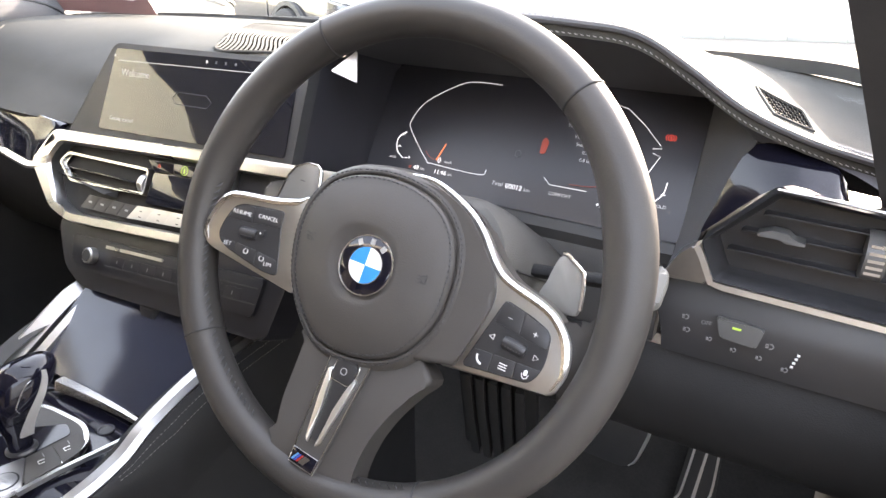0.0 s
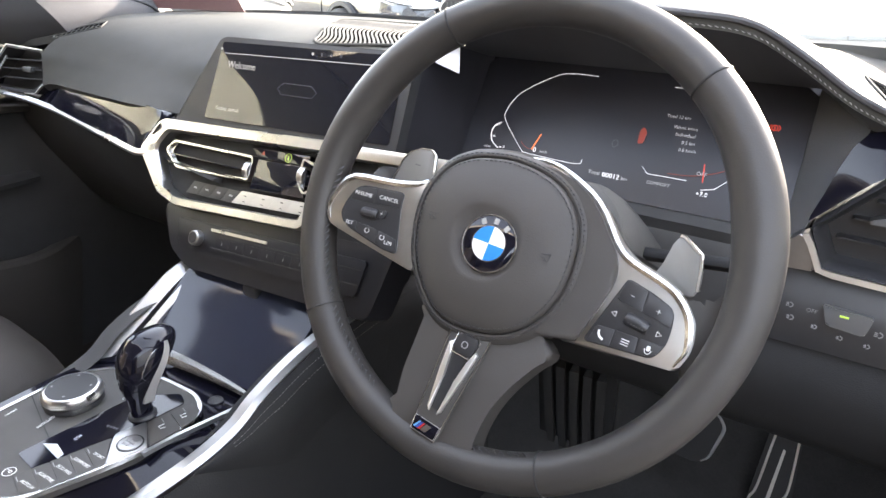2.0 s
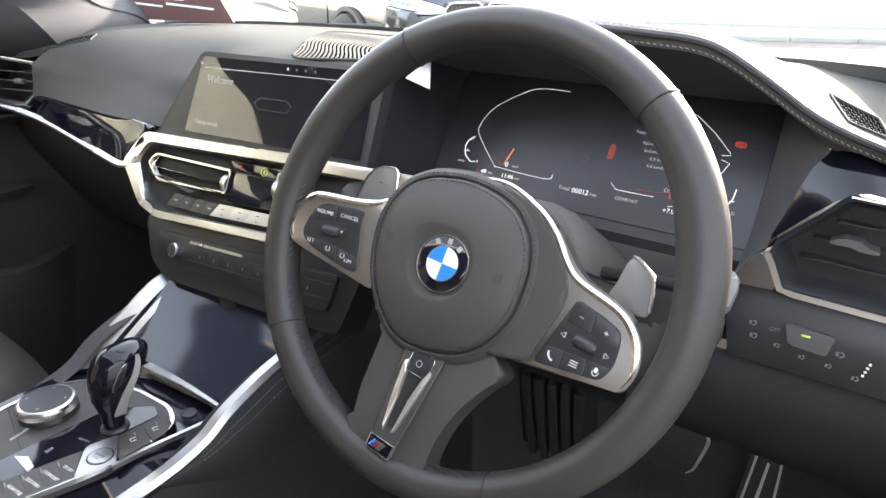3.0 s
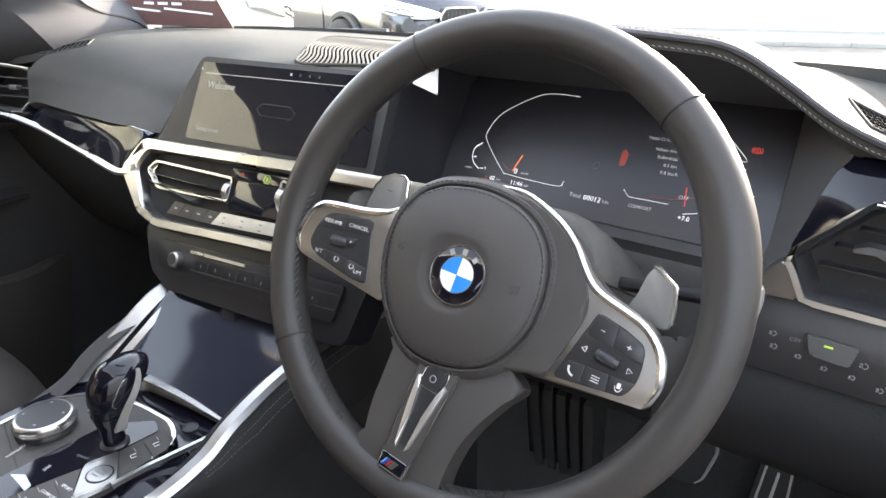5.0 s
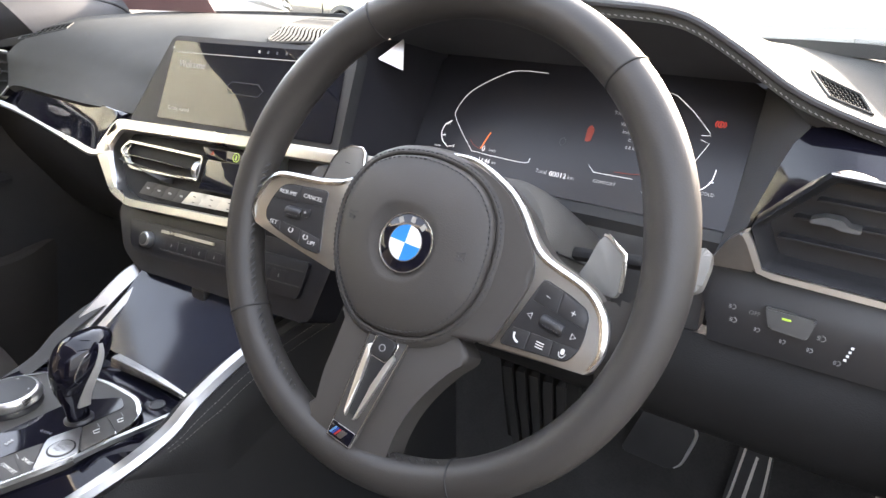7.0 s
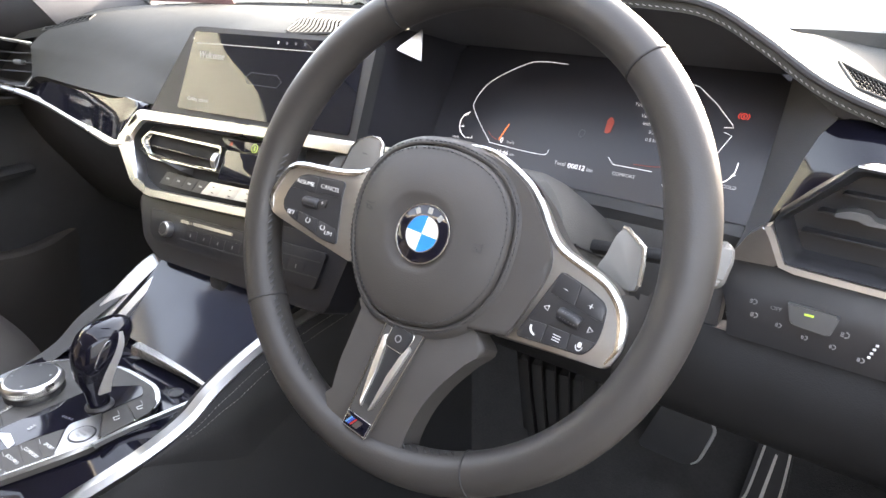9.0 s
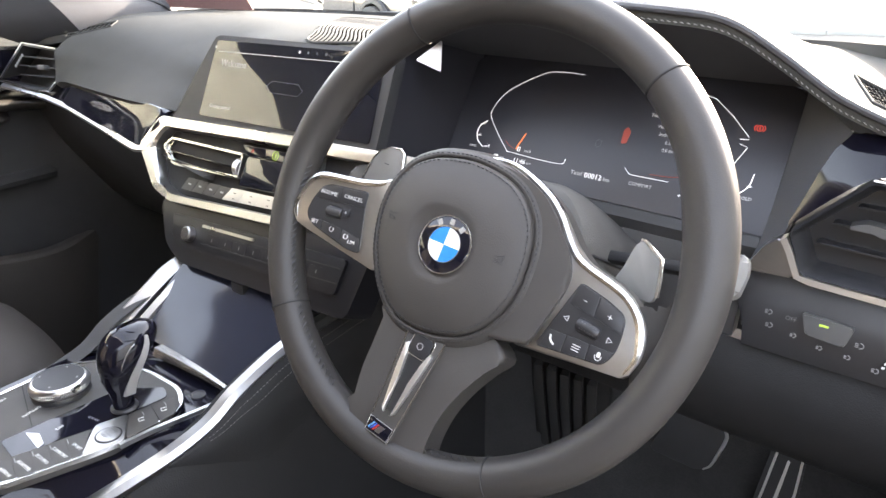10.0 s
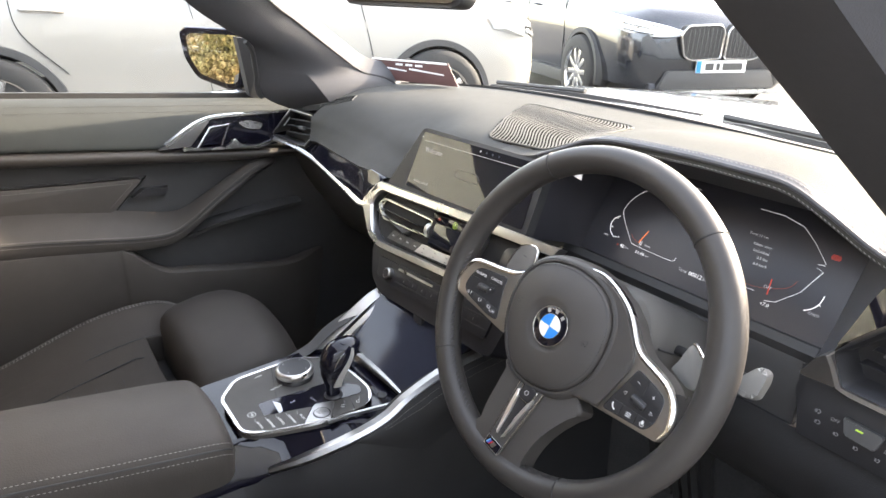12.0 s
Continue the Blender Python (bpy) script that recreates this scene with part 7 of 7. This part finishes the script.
def rim_point(a, c, s):
    return MR @ Vector(((RR - 0.0012 * (grip(a) - 1) * 10 + rr * grip(a) * c) * math.cos(a), (RR - 0.0012 * (grip(a) - 1) * 10 + rr * grip(a) * c) * math.sin(a), rr * 1.10 * s))


for i in range(144):
    rings.append([rim_point(math.tau * i / 144, c, s) for c, s in ring(1, 20)])
rings.append(rings[0])
bm = loft(rings, closed=True)
bmesh.ops.remove_doubles(bm, verts=bm.verts, dist=1e-6)
rim_ob = part("rim", bm, RIM_LEATHER, sw, "smooth black leather rim")
for deg in (54, 126, 221, 302):
    a = radians(deg)
    pts = [rim_point(a, 1.012 * c, 1.012 * s) for c, s in ring(1, 24)]
    part("seam", sweep(pts, ring(0.0008, 5), up=MR.to_3x3() @ Vector((-math.sin(a), math.cos(a), 0)), closed=True), RUBBER, rim_ob)
for a0, a1 in ((178, 220), (222, 250), (284, 301)):
    row, nrm = [], []
    for d in np.linspace(a0, a1, 60):
        a = radians(d)
        row.append(rim_point(a, -0.93, 0.40))
        nrm.append(MR.to_3x3() @ Vector((-math.cos(a), -math.sin(a), 0.3)))
    part("rim_stitching", stitch_row(row, nrm, 0.0046, 0.0012, 0.0011, 0.0006, 0.0022), BRAID, rim_ob, "braided black cross stitching")


def mirrored(half):
    return [(HX + x, y) for x, y in half] + [(HX - x, y) for x, y in reversed(half)]


# hub: domed cover, a groove, a stitched surround and the side wall behind it
cen = Vector((-0.0115, -0.0205))
cov_line = [(-0.0404, 0.0436), (-0.0155, 0.0474), (0.0109, 0.0448), (0.0309, 0.0370), (0.0456, 0.0232), (0.0530, 0.0087), (0.0569, -0.0110), (0.0563, -0.0367), (0.0479, -0.0580), (0.0345, -0.0739), (0.0170, -0.0835), (-0.0056, -0.0885), (-0.0280, -0.0872), (-0.0452, -0.0774), (-0.0600, -0.0620), (-0.0715, -0.0430), (-0.0785, -0.0179), (-0.0780, 0.0060), (-0.0680, 0.0270), (-0.0550, 0.0378)]
cov_out = [Vector((p.x, p.y)) for p in smooth_path([(x, y, 0) for x, y in cov_line], 5, True)]


def dome(outline, rows, m=MW):
    return loft([[m @ Vector((cen.x + (p.x - cen.x) * k, cen.y + (p.y - cen.y) * k, h)) for p in outline] for k, h in rows], closed=True, caps=True)


part("hub_housing", dome(cov_out, ((1.10, -0.075), (1.17, -0.045), (1.175, -0.030), (1.15, -0.0205), (1.115, -0.0145), (1.07, -0.0108), (1.035, -0.0096), (1.018, -0.0100), (1.006, -0.0125), (0.98, -0.013))), WHEEL_LEATHER, sw, "black leather hub surround")
cover = part("airbag_cover", dome(cov_out, ((0.98, -0.020), (0.998, -0.0130), (0.996, -0.0100), (0.985, -0.0080), (0.960, -0.0064), (0.90, -0.0044), (0.80, -0.0018), (0.62, 0.0014), (0.46, 0.0028), (0.41, 0.0026), (0.36, 0.0008), (0.15, 0.0004))), WHEEL_LEATHER, sw, "stitched black leather airbag cover")
out_n = tuple(MW.to_3x3() @ Vector((0, 0, 1)))
edge = [wp(cen.x + (p.x - cen.x) * 0.957, cen.y + (p.y - cen.y) * 0.957, -0.0063) for p in cov_out]
part("cover_stitching", stitch_row(edge + [edge[0]], out_n, 0.0028, 0.0013, 0.00055, 0.0003), DARK_THREAD, cover)
edge = [wp(cen.x + (p.x - cen.x) * 1.058, cen.y + (p.y - cen.y) * 1.058, -0.0103) for p in cov_out]
part("hub_stitching", stitch_row(edge + [edge[0]], out_n, 0.0028, 0.0013, 0.00055, 0.0003), DARK_THREAD, cover)
for sx in (-1, 1):
    hx, hy = cen.x + sx * 0.049, cen.y + 0.006
    b2 = line_strip([(hx - 0.005, hy + 0.0022), (hx - 0.001, hy + 0.0016), (hx + 0.004, hy + 0.0036)], 0.0006, 0.0002, MW, 3)
    line_strip([(hx - 0.005, hy - 0.0004), (hx - 0.001, hy - 0.0006), (hx + 0.004, hy - 0.0030), (hx + 0.004, hy + 0.0036)], 0.0006, 0.0002, MW, 3, False, b2)
    line_strip([(hx - 0.003, hy - 0.0006), (hx - 0.003, hy - 0.0030), (hx + 0.001, hy - 0.0030), (hx + 0.001, hy - 0.0008)], 0.0006, 0.0002, MW, 3, False, b2)
    part("horn_mark", b2, DARK_THREAD, cover)

# round badge: black ring, four quarters, thin silver edges
mb = MW @ Matrix.Translation((HX, HY, 0.001))
badge = part("badge", lathe([(0.0, 0.0), (0.0222, 0.0), (0.0222, 0.0022), (0.0214, 0.0028), (0.0, 0.0028)], 48, mb), PIANO, cover, "round badge, black ring round blue and white quarters")
part("badge_edge", sweep([mb @ Vector((0.0220 * math.cos(a), 0.0220 * math.sin(a), 0.0025)) for a in np.linspace(0, math.tau, 49)[:-1]], ring(0.0008, 6), up=MW.to_3x3() @ Vector((0, 0, 1)), closed=True), BRIGHT, badge)
part("badge_edge", sweep([mb @ Vector((0.0136 * math.cos(a), 0.0136 * math.sin(a), 0.0028)) for a in np.linspace(0, math.tau, 41)[:-1]], ring(0.0005, 6), up=MW.to_3x3() @ Vector((0, 0, 1)), closed=True), BRIGHT, badge)
for k in range(4):
    fan = [(0, 0)] + [(0.0133 * math.cos(a), 0.0133 * math.sin(a)) for a in np.linspace(k * math.pi / 2, (k + 1) * math.pi / 2, 10)]
    part("badge_quarter", slab(fan, 0.0024, 0.0033, mb), ENAMEL if k % 2 == 0 else BLUE, badge)

for a in (124, 90, 56):
    u, v = 0.0178 * math.cos(radians(a)), 0.0178 * math.sin(radians(a))
    part("badge_bar", slab([(-0.0019, -0.0023), (0.0019, -0.0023), (0.0019, 0.0023), (-0.0019, 0.0023)], 0.0026, 0.0031, mb @ Matrix.Translation((u, v, 0)) @ pose(0, 0, 0, 0, 0, a - 90)), CREAM, badge)

# side spokes, bezels and keys
FACE = -0.0165


def bezel(outer, inner, strip, panel, m):
    spoke = round_poly(outer + inner, 0.006)
    part("side_spoke", slab(spoke, -0.026, -0.0045, m), WHEEL_LEATHER, sw)
    bz = part("spoke_bezel", slab(round_poly(outer + inner, 0.004, 3), -0.005, 0.0, m, 0.002, 2), WARM_SATIN, sw, "satin silver spoke bezel")
    path = [m @ Vector((p.x, p.y, -0.0004)) for p in smooth_path([(x, y, 0) for x, y in strip], 6)]
    part("bright_edge", sweep(path, [(-0.0030, -0.006), (0.0030, -0.006), (0.0026, 0.0016), (0.0, 0.0026), (-0.0026, 0.0016)], up=out_n, scale=lambda t: min(1.0, 0.35 + 4 * t, 0.25 + 3.5 * (1 - t))), BRIGHT, bz, "polished bright edge")
    kp = part("key_panel", slab(round_poly(panel, 0.004, 4), -0.004, 0.0016, m, 0.0006), KEY, bz, "black key panel")
    return bz, kp


MK = MW @ Matrix.Translation((0, 0, FACE + 0.0012))


def keys_on(kp, shapes, mat=KEY):
    for q in shapes:
        part("key", slab(round_poly(q, 0.0012, 3), -0.001, 0.0009, MK, 0.0004), mat, kp)


def knurled(kp, x, y, turn, half):
    part("roller", lathe([(0.0, -half), (0.0040, -half), (0.0050, -half + 0.002), (0.0050, half - 0.002), (0.0040, half), (0.0, half)], 20, MK @ Matrix.Translation((x, y, -0.0008)) @ pose(0, 0, 0, 0, 0, turn) @ pose(0, 0, 0, 0, 90, 0)), KEY, kp)
    bm = bmesh.new()
    for i in range(6):
        for j in range(4):
            box(-half * 0.62 + i * half * 0.25, -half * 0.62 + i * half * 0.25 + 0.0007, -0.0026 + j * 0.0015, -0.0026 + j * 0.0015 + 0.0007, 0.0034, 0.0048, 0, MK @ Matrix.Translation((x, y, -0.0008)) @ pose(0, 0, 0, 0, 0, turn), bm)
    tagged(part("knurling", bm, GREY_KEY, kp, smooth=False), kind="stuff")


bz, kp = bezel([(-0.0164, 0.0543), (0.0126, 0.0571), (0.0460, 0.0460), (0.0643, 0.0348), (0.0832, 0.0162), (0.0951, 0.0081), (0.1205, 0.0015), (0.1325, -0.0037), (0.1433, -0.0131), (0.1490, -0.0207), (0.1522, -0.0327), (0.1523, -0.0421), (0.1481, -0.0563), (0.0652, -0.0677)],
               [(0.057, -0.050), (0.060, -0.020), (0.055, 0.012), (0.040, 0.032), (0.008, 0.046), (-0.016, 0.047)],
               [(-0.020, 0.0525), (0.0130, 0.0555), (0.0445, 0.0444), (0.0625, 0.0322), (0.0802, 0.0130), (0.0934, 0.0046), (0.1191, -0.0022), (0.1310, -0.0072), (0.1410, -0.0160), (0.1464, -0.0260), (0.1490, -0.0360), (0.1490, -0.0430), (0.1455, -0.0535)],
               [(0.0967, -0.0070), (0.1181, -0.0116), (0.1312, -0.0162), (0.1346, -0.0207), (0.1363, -0.0318), (0.1364, -0.0416), (0.1337, -0.0495), (0.1298, -0.0545), (0.0842, -0.0606), (0.0824, -0.0585)], MW @ Matrix.Translation((0, 0, FACE)))
wing = smooth_path([(-0.036, 0.0480, 0), (-0.022, 0.0505, 0), (0.003, 0.0515, 0), (0.0265, 0.0492, 0), (0.0470, 0.0408, 0), (0.0600, 0.0305, 0), (0.0715, 0.0185, 0), (0.0830, 0.0055, 0), (0.0888, -0.0120, 0), (0.0838, -0.0394, 0), (0.0772, -0.0640, 0)], 4)
part("hub_wing", slab([(p.x, p.y) for p in wing] + [(0.045, -0.072), (0.0, -0.05), (-0.03, 0.0)], -0.030, -0.0118, MW, 0.0045, 4), WHEEL_LEATHER, sw, "black leather surround beside the hub")
keys_on(kp, ([(0.0965, -0.0080), (0.1125, -0.0112), (0.1135, -0.0265), (0.0945, -0.0238)], [(0.1132, -0.0113), (0.1305, -0.0166), (0.1340, -0.0210), (0.1350, -0.0295), (0.1142, -0.0266)], [(0.0878, -0.0462), (0.1010, -0.0450), (0.1012, -0.0576), (0.0848, -0.0598)], [(0.1018, -0.0450), (0.1178, -0.0442), (0.1190, -0.0554), (0.1020, -0.0576)], [(0.1186, -0.0441), (0.1355, -0.0432), (0.1328, -0.0492), (0.1294, -0.0538), (0.1197, -0.0552)]))
words("–", 0.0065, MK @ Matrix.Translation((0.1041, -0.0178, 0.0012)) @ pose(0, 0, 0, 0, 0, -8), PRINT, kp)
words("+", 0.0075, MK @ Matrix.Translation((0.1241, -0.0225, 0.0012)) @ pose(0, 0, 0, 0, 0, -8), PRINT, kp)
knurled(kp, 0.1132, -0.0350, -6, 0.0085)
for x, y, f in ((0.0961, -0.0342, -1), (0.1295, -0.0368, 1)):
    part("arrow_symbol", line_strip([(x - f * 0.0015, y + 0.0019), (x - f * 0.0015, y - 0.0019), (x + f * 0.0019, y), (x - f * 0.0015, y + 0.0019)], 0.0005, 0.0004, MK, 2, False), PRINT, kp)
part("phone_symbol", line_strip([(0.0908, -0.0490), (0.0912, -0.0515), (0.0928, -0.0536), (0.0954, -0.0548)], 0.0014, 0.0013, MK, 4), PRINT, kp)
for k in range(3):
    part("list_symbol", box(0.1075, 0.1132, -0.0492 - 0.0018 * k, -0.0486 - 0.0018 * k, 0.0009, 0.0014, 0, MK), PRINT, kp)
b2 = slab(round_poly([(0.1253, -0.0502), (0.1279, -0.0502), (0.1279, -0.0464), (0.1253, -0.0464)], 0.0012), 0.0009, 0.0014, MK)
line_strip([(0.1242, -0.0490), (0.1250, -0.0514), (0.1266, -0.0522), (0.1282, -0.0514), (0.1290, -0.0490)], 0.0005, 0.0012, MK, 4, bm=b2)
part("microphone_symbol", b2, PRINT, kp)

# leather web between the driver-side bezel and the rim
web = [(p.x, p.y) for p in smooth_path([(0.116, -0.004, 0), (0.132, -0.006, 0), (0.143, -0.010, 0), (0.152, -0.005, 0), (0.160, 0.008, 0), (0.172, 0.018, 0), (0.178, -0.030, 0), (0.172, -0.078, 0), (0.152, -0.062, 0), (0.146, -0.040, 0), (0.132, -0.020, 0)], 4, True)]
part("rim_web", slab(web, -0.036, -0.0195, MW, 0.004, 3), RIM_LEATHER, sw)

# the passenger-side bezel rises towards the rim
ML = MW @ Matrix.Translation((-0.083, 0, FACE)) @ pose(0, 0, 0, 0, 9, 0)
MK = ML @ Matrix.Translation((0, 0, 0.0012))
bz, kp = bezel([(-0.0015, 0.0139), (-0.0098, 0.0076), (-0.0301, 0.0022), (-0.0631, -0.0029), (-0.0732, -0.0073), (-0.0791, -0.0144), (-0.0836, -0.0290), (-0.0848, -0.0398), (-0.0792, -0.0508), (-0.0703, -0.0538), (0.0111, -0.0652)],
               [(0.0110, -0.0454), (0.0070, -0.0180), (0.0070, 0.0054)],
               [(-0.0030, 0.0118), (-0.0110, 0.0055), (-0.0303, 0.0000), (-0.0620, -0.0050), (-0.0712, -0.0090), (-0.0767, -0.0158), (-0.0811, -0.0295), (-0.0820, -0.0392), (-0.0770, -0.0488)],
               [(-0.0627, -0.0153), (-0.0557, -0.0108), (-0.0187, -0.0051), (-0.0173, -0.0185), (-0.0070, -0.0546), (-0.0089, -0.0568), (-0.0202, -0.0571), (-0.0559, -0.0502), (-0.0651, -0.0459), (-0.0687, -0.0394), (-0.0675, -0.0287)], ML)
keys_on(kp, ([(-0.0620, -0.0162), (-0.0553, -0.0119), (-0.0438, -0.0099), (-0.0420, -0.0233), (-0.0652, -0.0260)], [(-0.0427, -0.0097), (-0.0196, -0.0060), (-0.0175, -0.0190), (-0.0408, -0.0228)], [(-0.0645, -0.0438), (-0.0512, -0.0426), (-0.0492, -0.0504), (-0.0557, -0.0494)], [(-0.0504, -0.0426), (-0.0302, -0.0430), (-0.0284, -0.0541), (-0.0483, -0.0507)], [(-0.0293, -0.0432), (-0.0112, -0.0446), (-0.0078, -0.0540), (-0.0094, -0.0560), (-0.0200, -0.0564), (-0.0276, -0.0545)]))
for body, x, y, z in (("RESUME", -0.0537, -0.0184, 0.0048), ("CANCEL", -0.0298, -0.0152, 0.0048), ("SET", -0.0572, -0.0458, 0.0048), ("LIM", -0.0168, -0.0503, 0.0048)):
    words(body, z, MK @ Matrix.Translation((x, y, 0.0012)) @ pose(0, 0, 0, 0, 0, 5), PRINT, kp)
knurled(kp, -0.0425, -0.0322, 6, 0.0075)
part("toggle", slab(round_poly([(-0.0345, -0.0330), (-0.0275, -0.0320), (-0.0275, -0.0250), (-0.0345, -0.0260)], 0.002), -0.001, 0.0022, MK, 0.0006), KEY, kp)
words("+", 0.0050, MK @ Matrix.Translation((-0.0311, -0.0290, 0.0026)), PRINT, kp)
for x, y in ((-0.0390, -0.0466), (-0.0236, -0.0475)):
    part("dial_symbol", line_strip([(x + 0.0020 * math.cos(a), y + 0.0020 * math.sin(a)) for a in np.linspace(2.0, 7.4, 10)], 0.0005, 0.0011, MK, 3), PRINT, kp)

# shift paddles behind the spokes
pd = [(-0.1392, 0.0040), (-0.1361, 0.0246), (-0.1316, 0.0334), (-0.1212, 0.0394), (-0.1105, 0.0403), (-0.1057, 0.0369), (-0.1010, 0.0200), (-0.1000, -0.0040), (-0.1350, -0.0100)]
part("shift_paddle", slab(round_poly(pd, 0.004, 4), -0.050, -0.045, MW, 0.002), PADDLE, sw, "satin grey shift paddle")
part("paddle_edge", sweep([wp(x, y, -0.0452) for x, y in pd[:7]], ring(0.0011, 6), up=out_n), BRIGHT, sw)
part("paddle_mark", box(-0.122, -0.117, 0.0236, 0.0242, -0.0452, -0.0446, 0, MW), KEY, sw)
pd = [(0.1120, -0.0060), (0.1165, 0.0040), (0.1200, 0.0210), (0.1235, 0.0272), (0.1300, 0.0258), (0.1405, 0.0170), (0.1440, 0.0080), (0.1455, -0.0060), (0.1440, -0.0150), (0.1370, -0.0160)]
MPD = UPR @ Matrix.Translation((0.0, 0.0, -0.008))
part("shift_paddle", slab(round_poly(pd, 0.003, 3), -0.062, -0.056, MPD, 0.0008), PADDLE, sw, "satin grey shift paddle")
part("paddle_edge", sweep([MPD @ Vector((x, y, -0.0562)) for x, y in [(0.1235, 0.0275), (0.1270, 0.0270), (0.1418, 0.0162), (0.1442, 0.0044), (0.1458, -0.0108)]], ring(0.0018, 6), up=UPR.to_3x3() @ Vector((0, 0, 1))), BRIGHT, sw)

# lower spoke with its trim plate, climbing a little towards the rim
MP = MW @ Matrix.Translation((0.0015, -0.089, -0.0125)) @ pose(0, 0, 0, 0, 0, -3.6) @ pose(0, 0, 0, -4.1, 0, 0)
low = [(p.x, p.y) for p in smooth_path([(-0.050, 0.020, 0), (-0.046, 0.0, 0), (-0.043, -0.030, 0), (-0.041, -0.052, 0), (-0.035, -0.078, 0), (-0.032, -0.096, 0), (0.005, -0.100, 0), (0.040, -0.098, 0), (0.041, -0.086, 0), (0.038, -0.068, 0), (0.039, -0.046, 0), (0.045, -0.024, 0), (0.054, -0.004, 0), (0.062, 0.014, 0), (0.036, 0.026, 0), (0.0, 0.026, 0)], 4, True)]
part("lower_spoke", slab(low, -0.030, -0.0030, MP, 0.005, 3), WHEEL_LEATHER, sw)
plate = round_poly([(-0.0175, 0.001), (0.0175, 0.001), (0.0115, -0.0895), (-0.0115, -0.0895)], [0.004, 0.004, 0.002, 0.002])
pt = part("trim_plate", slab(plate, -0.012, 0.0, MP, 0.0008), PANEL_GREY, sw, "dark trim plate with fine silver edges")
for s in (-1, 1):
    part("plate_edge", sweep([MP @ Vector((s * 0.0172, 0.0, 0.0004)), MP @ Vector((s * 0.0112, -0.0890, 0.0004))], ring(0.0006, 5)), BRIGHT, pt)
    blade = [(s * 0.0105, -0.012), (s * 0.0078, -0.022), (s * 0.0050, -0.040), (s * 0.0036, -0.069), (s * 0.0062, -0.066), (s * 0.0105, -0.036), (s * 0.0132, -0.014)]
    part("silver_blade", slab(blade if s > 0 else blade[::-1], -0.001, 0.0032, MP, 0.0013), BLADE, pt, "polished silver blade")
part("slot", slab(round_poly([(-0.0060, -0.018), (0.0060, -0.018), (0.0036, -0.066), (-0.0036, -0.066)], 0.002), -0.001, 0.0004, MP), KEY, pt)
part("heater_key", slab(round_poly([(-0.0088, -0.019), (0.0088, -0.019), (0.0098, -0.003), (-0.0088, -0.003)], 0.004), -0.001, 0.0026, MP, 0.001), KEY, pt)
part("key_outline", sweep([MP @ Vector((p.x, p.y, 0.0012)) for p in round_poly([(-0.0098, -0.0200), (0.0098, -0.0200), (0.0108, -0.0020), (-0.0098, -0.0020)], 0.0045)], ring(0.0005, 5), up=MW.to_3x3() @ Vector((0, 0, 1)), closed=True), BRIGHT, pt)
part("heat_symbol", line_strip([(0.0025 * math.cos(a), -0.011 + 0.0025 * math.sin(a)) for a in np.linspace(0, 6.28, 12)], 0.0007, 0.0030, MP, 3), DIM_PRINT, pt)
tab = part("stripe_badge", slab(round_poly([(-0.0108, -0.0875), (0.0108, -0.0875), (0.0113, -0.0765), (-0.0113, -0.0765)], 0.001), -0.001, 0.0020, MP, 0.0006), PIANO, pt, "small badge with three slanting stripes")
part("badge_outline", sweep([MP @ Vector((x, y, 0.0020)) for x, y in ((-0.0108, -0.0875), (0.0108, -0.0875), (0.0113, -0.0765), (-0.0113, -0.0765))], ring(0.0004, 5), up=MW.to_3x3() @ Vector((0, 0, 1)), closed=True), SATIN, tab)
for k, mt in enumerate((STRIPE_L, STRIPE_D, STRIPE_R, SATIN)):
    x0 = -0.0096 + 0.0022 * k
    x1 = x0 + (0.0016 if k < 3 else 0.0050)
    part("stripe", slab([(x0, -0.0853), (x1, -0.0853), (x1 + 0.0034, -0.0792), (x0 + 0.0034, -0.0792)], 0.0018, 0.0024, MP), mt, tab)
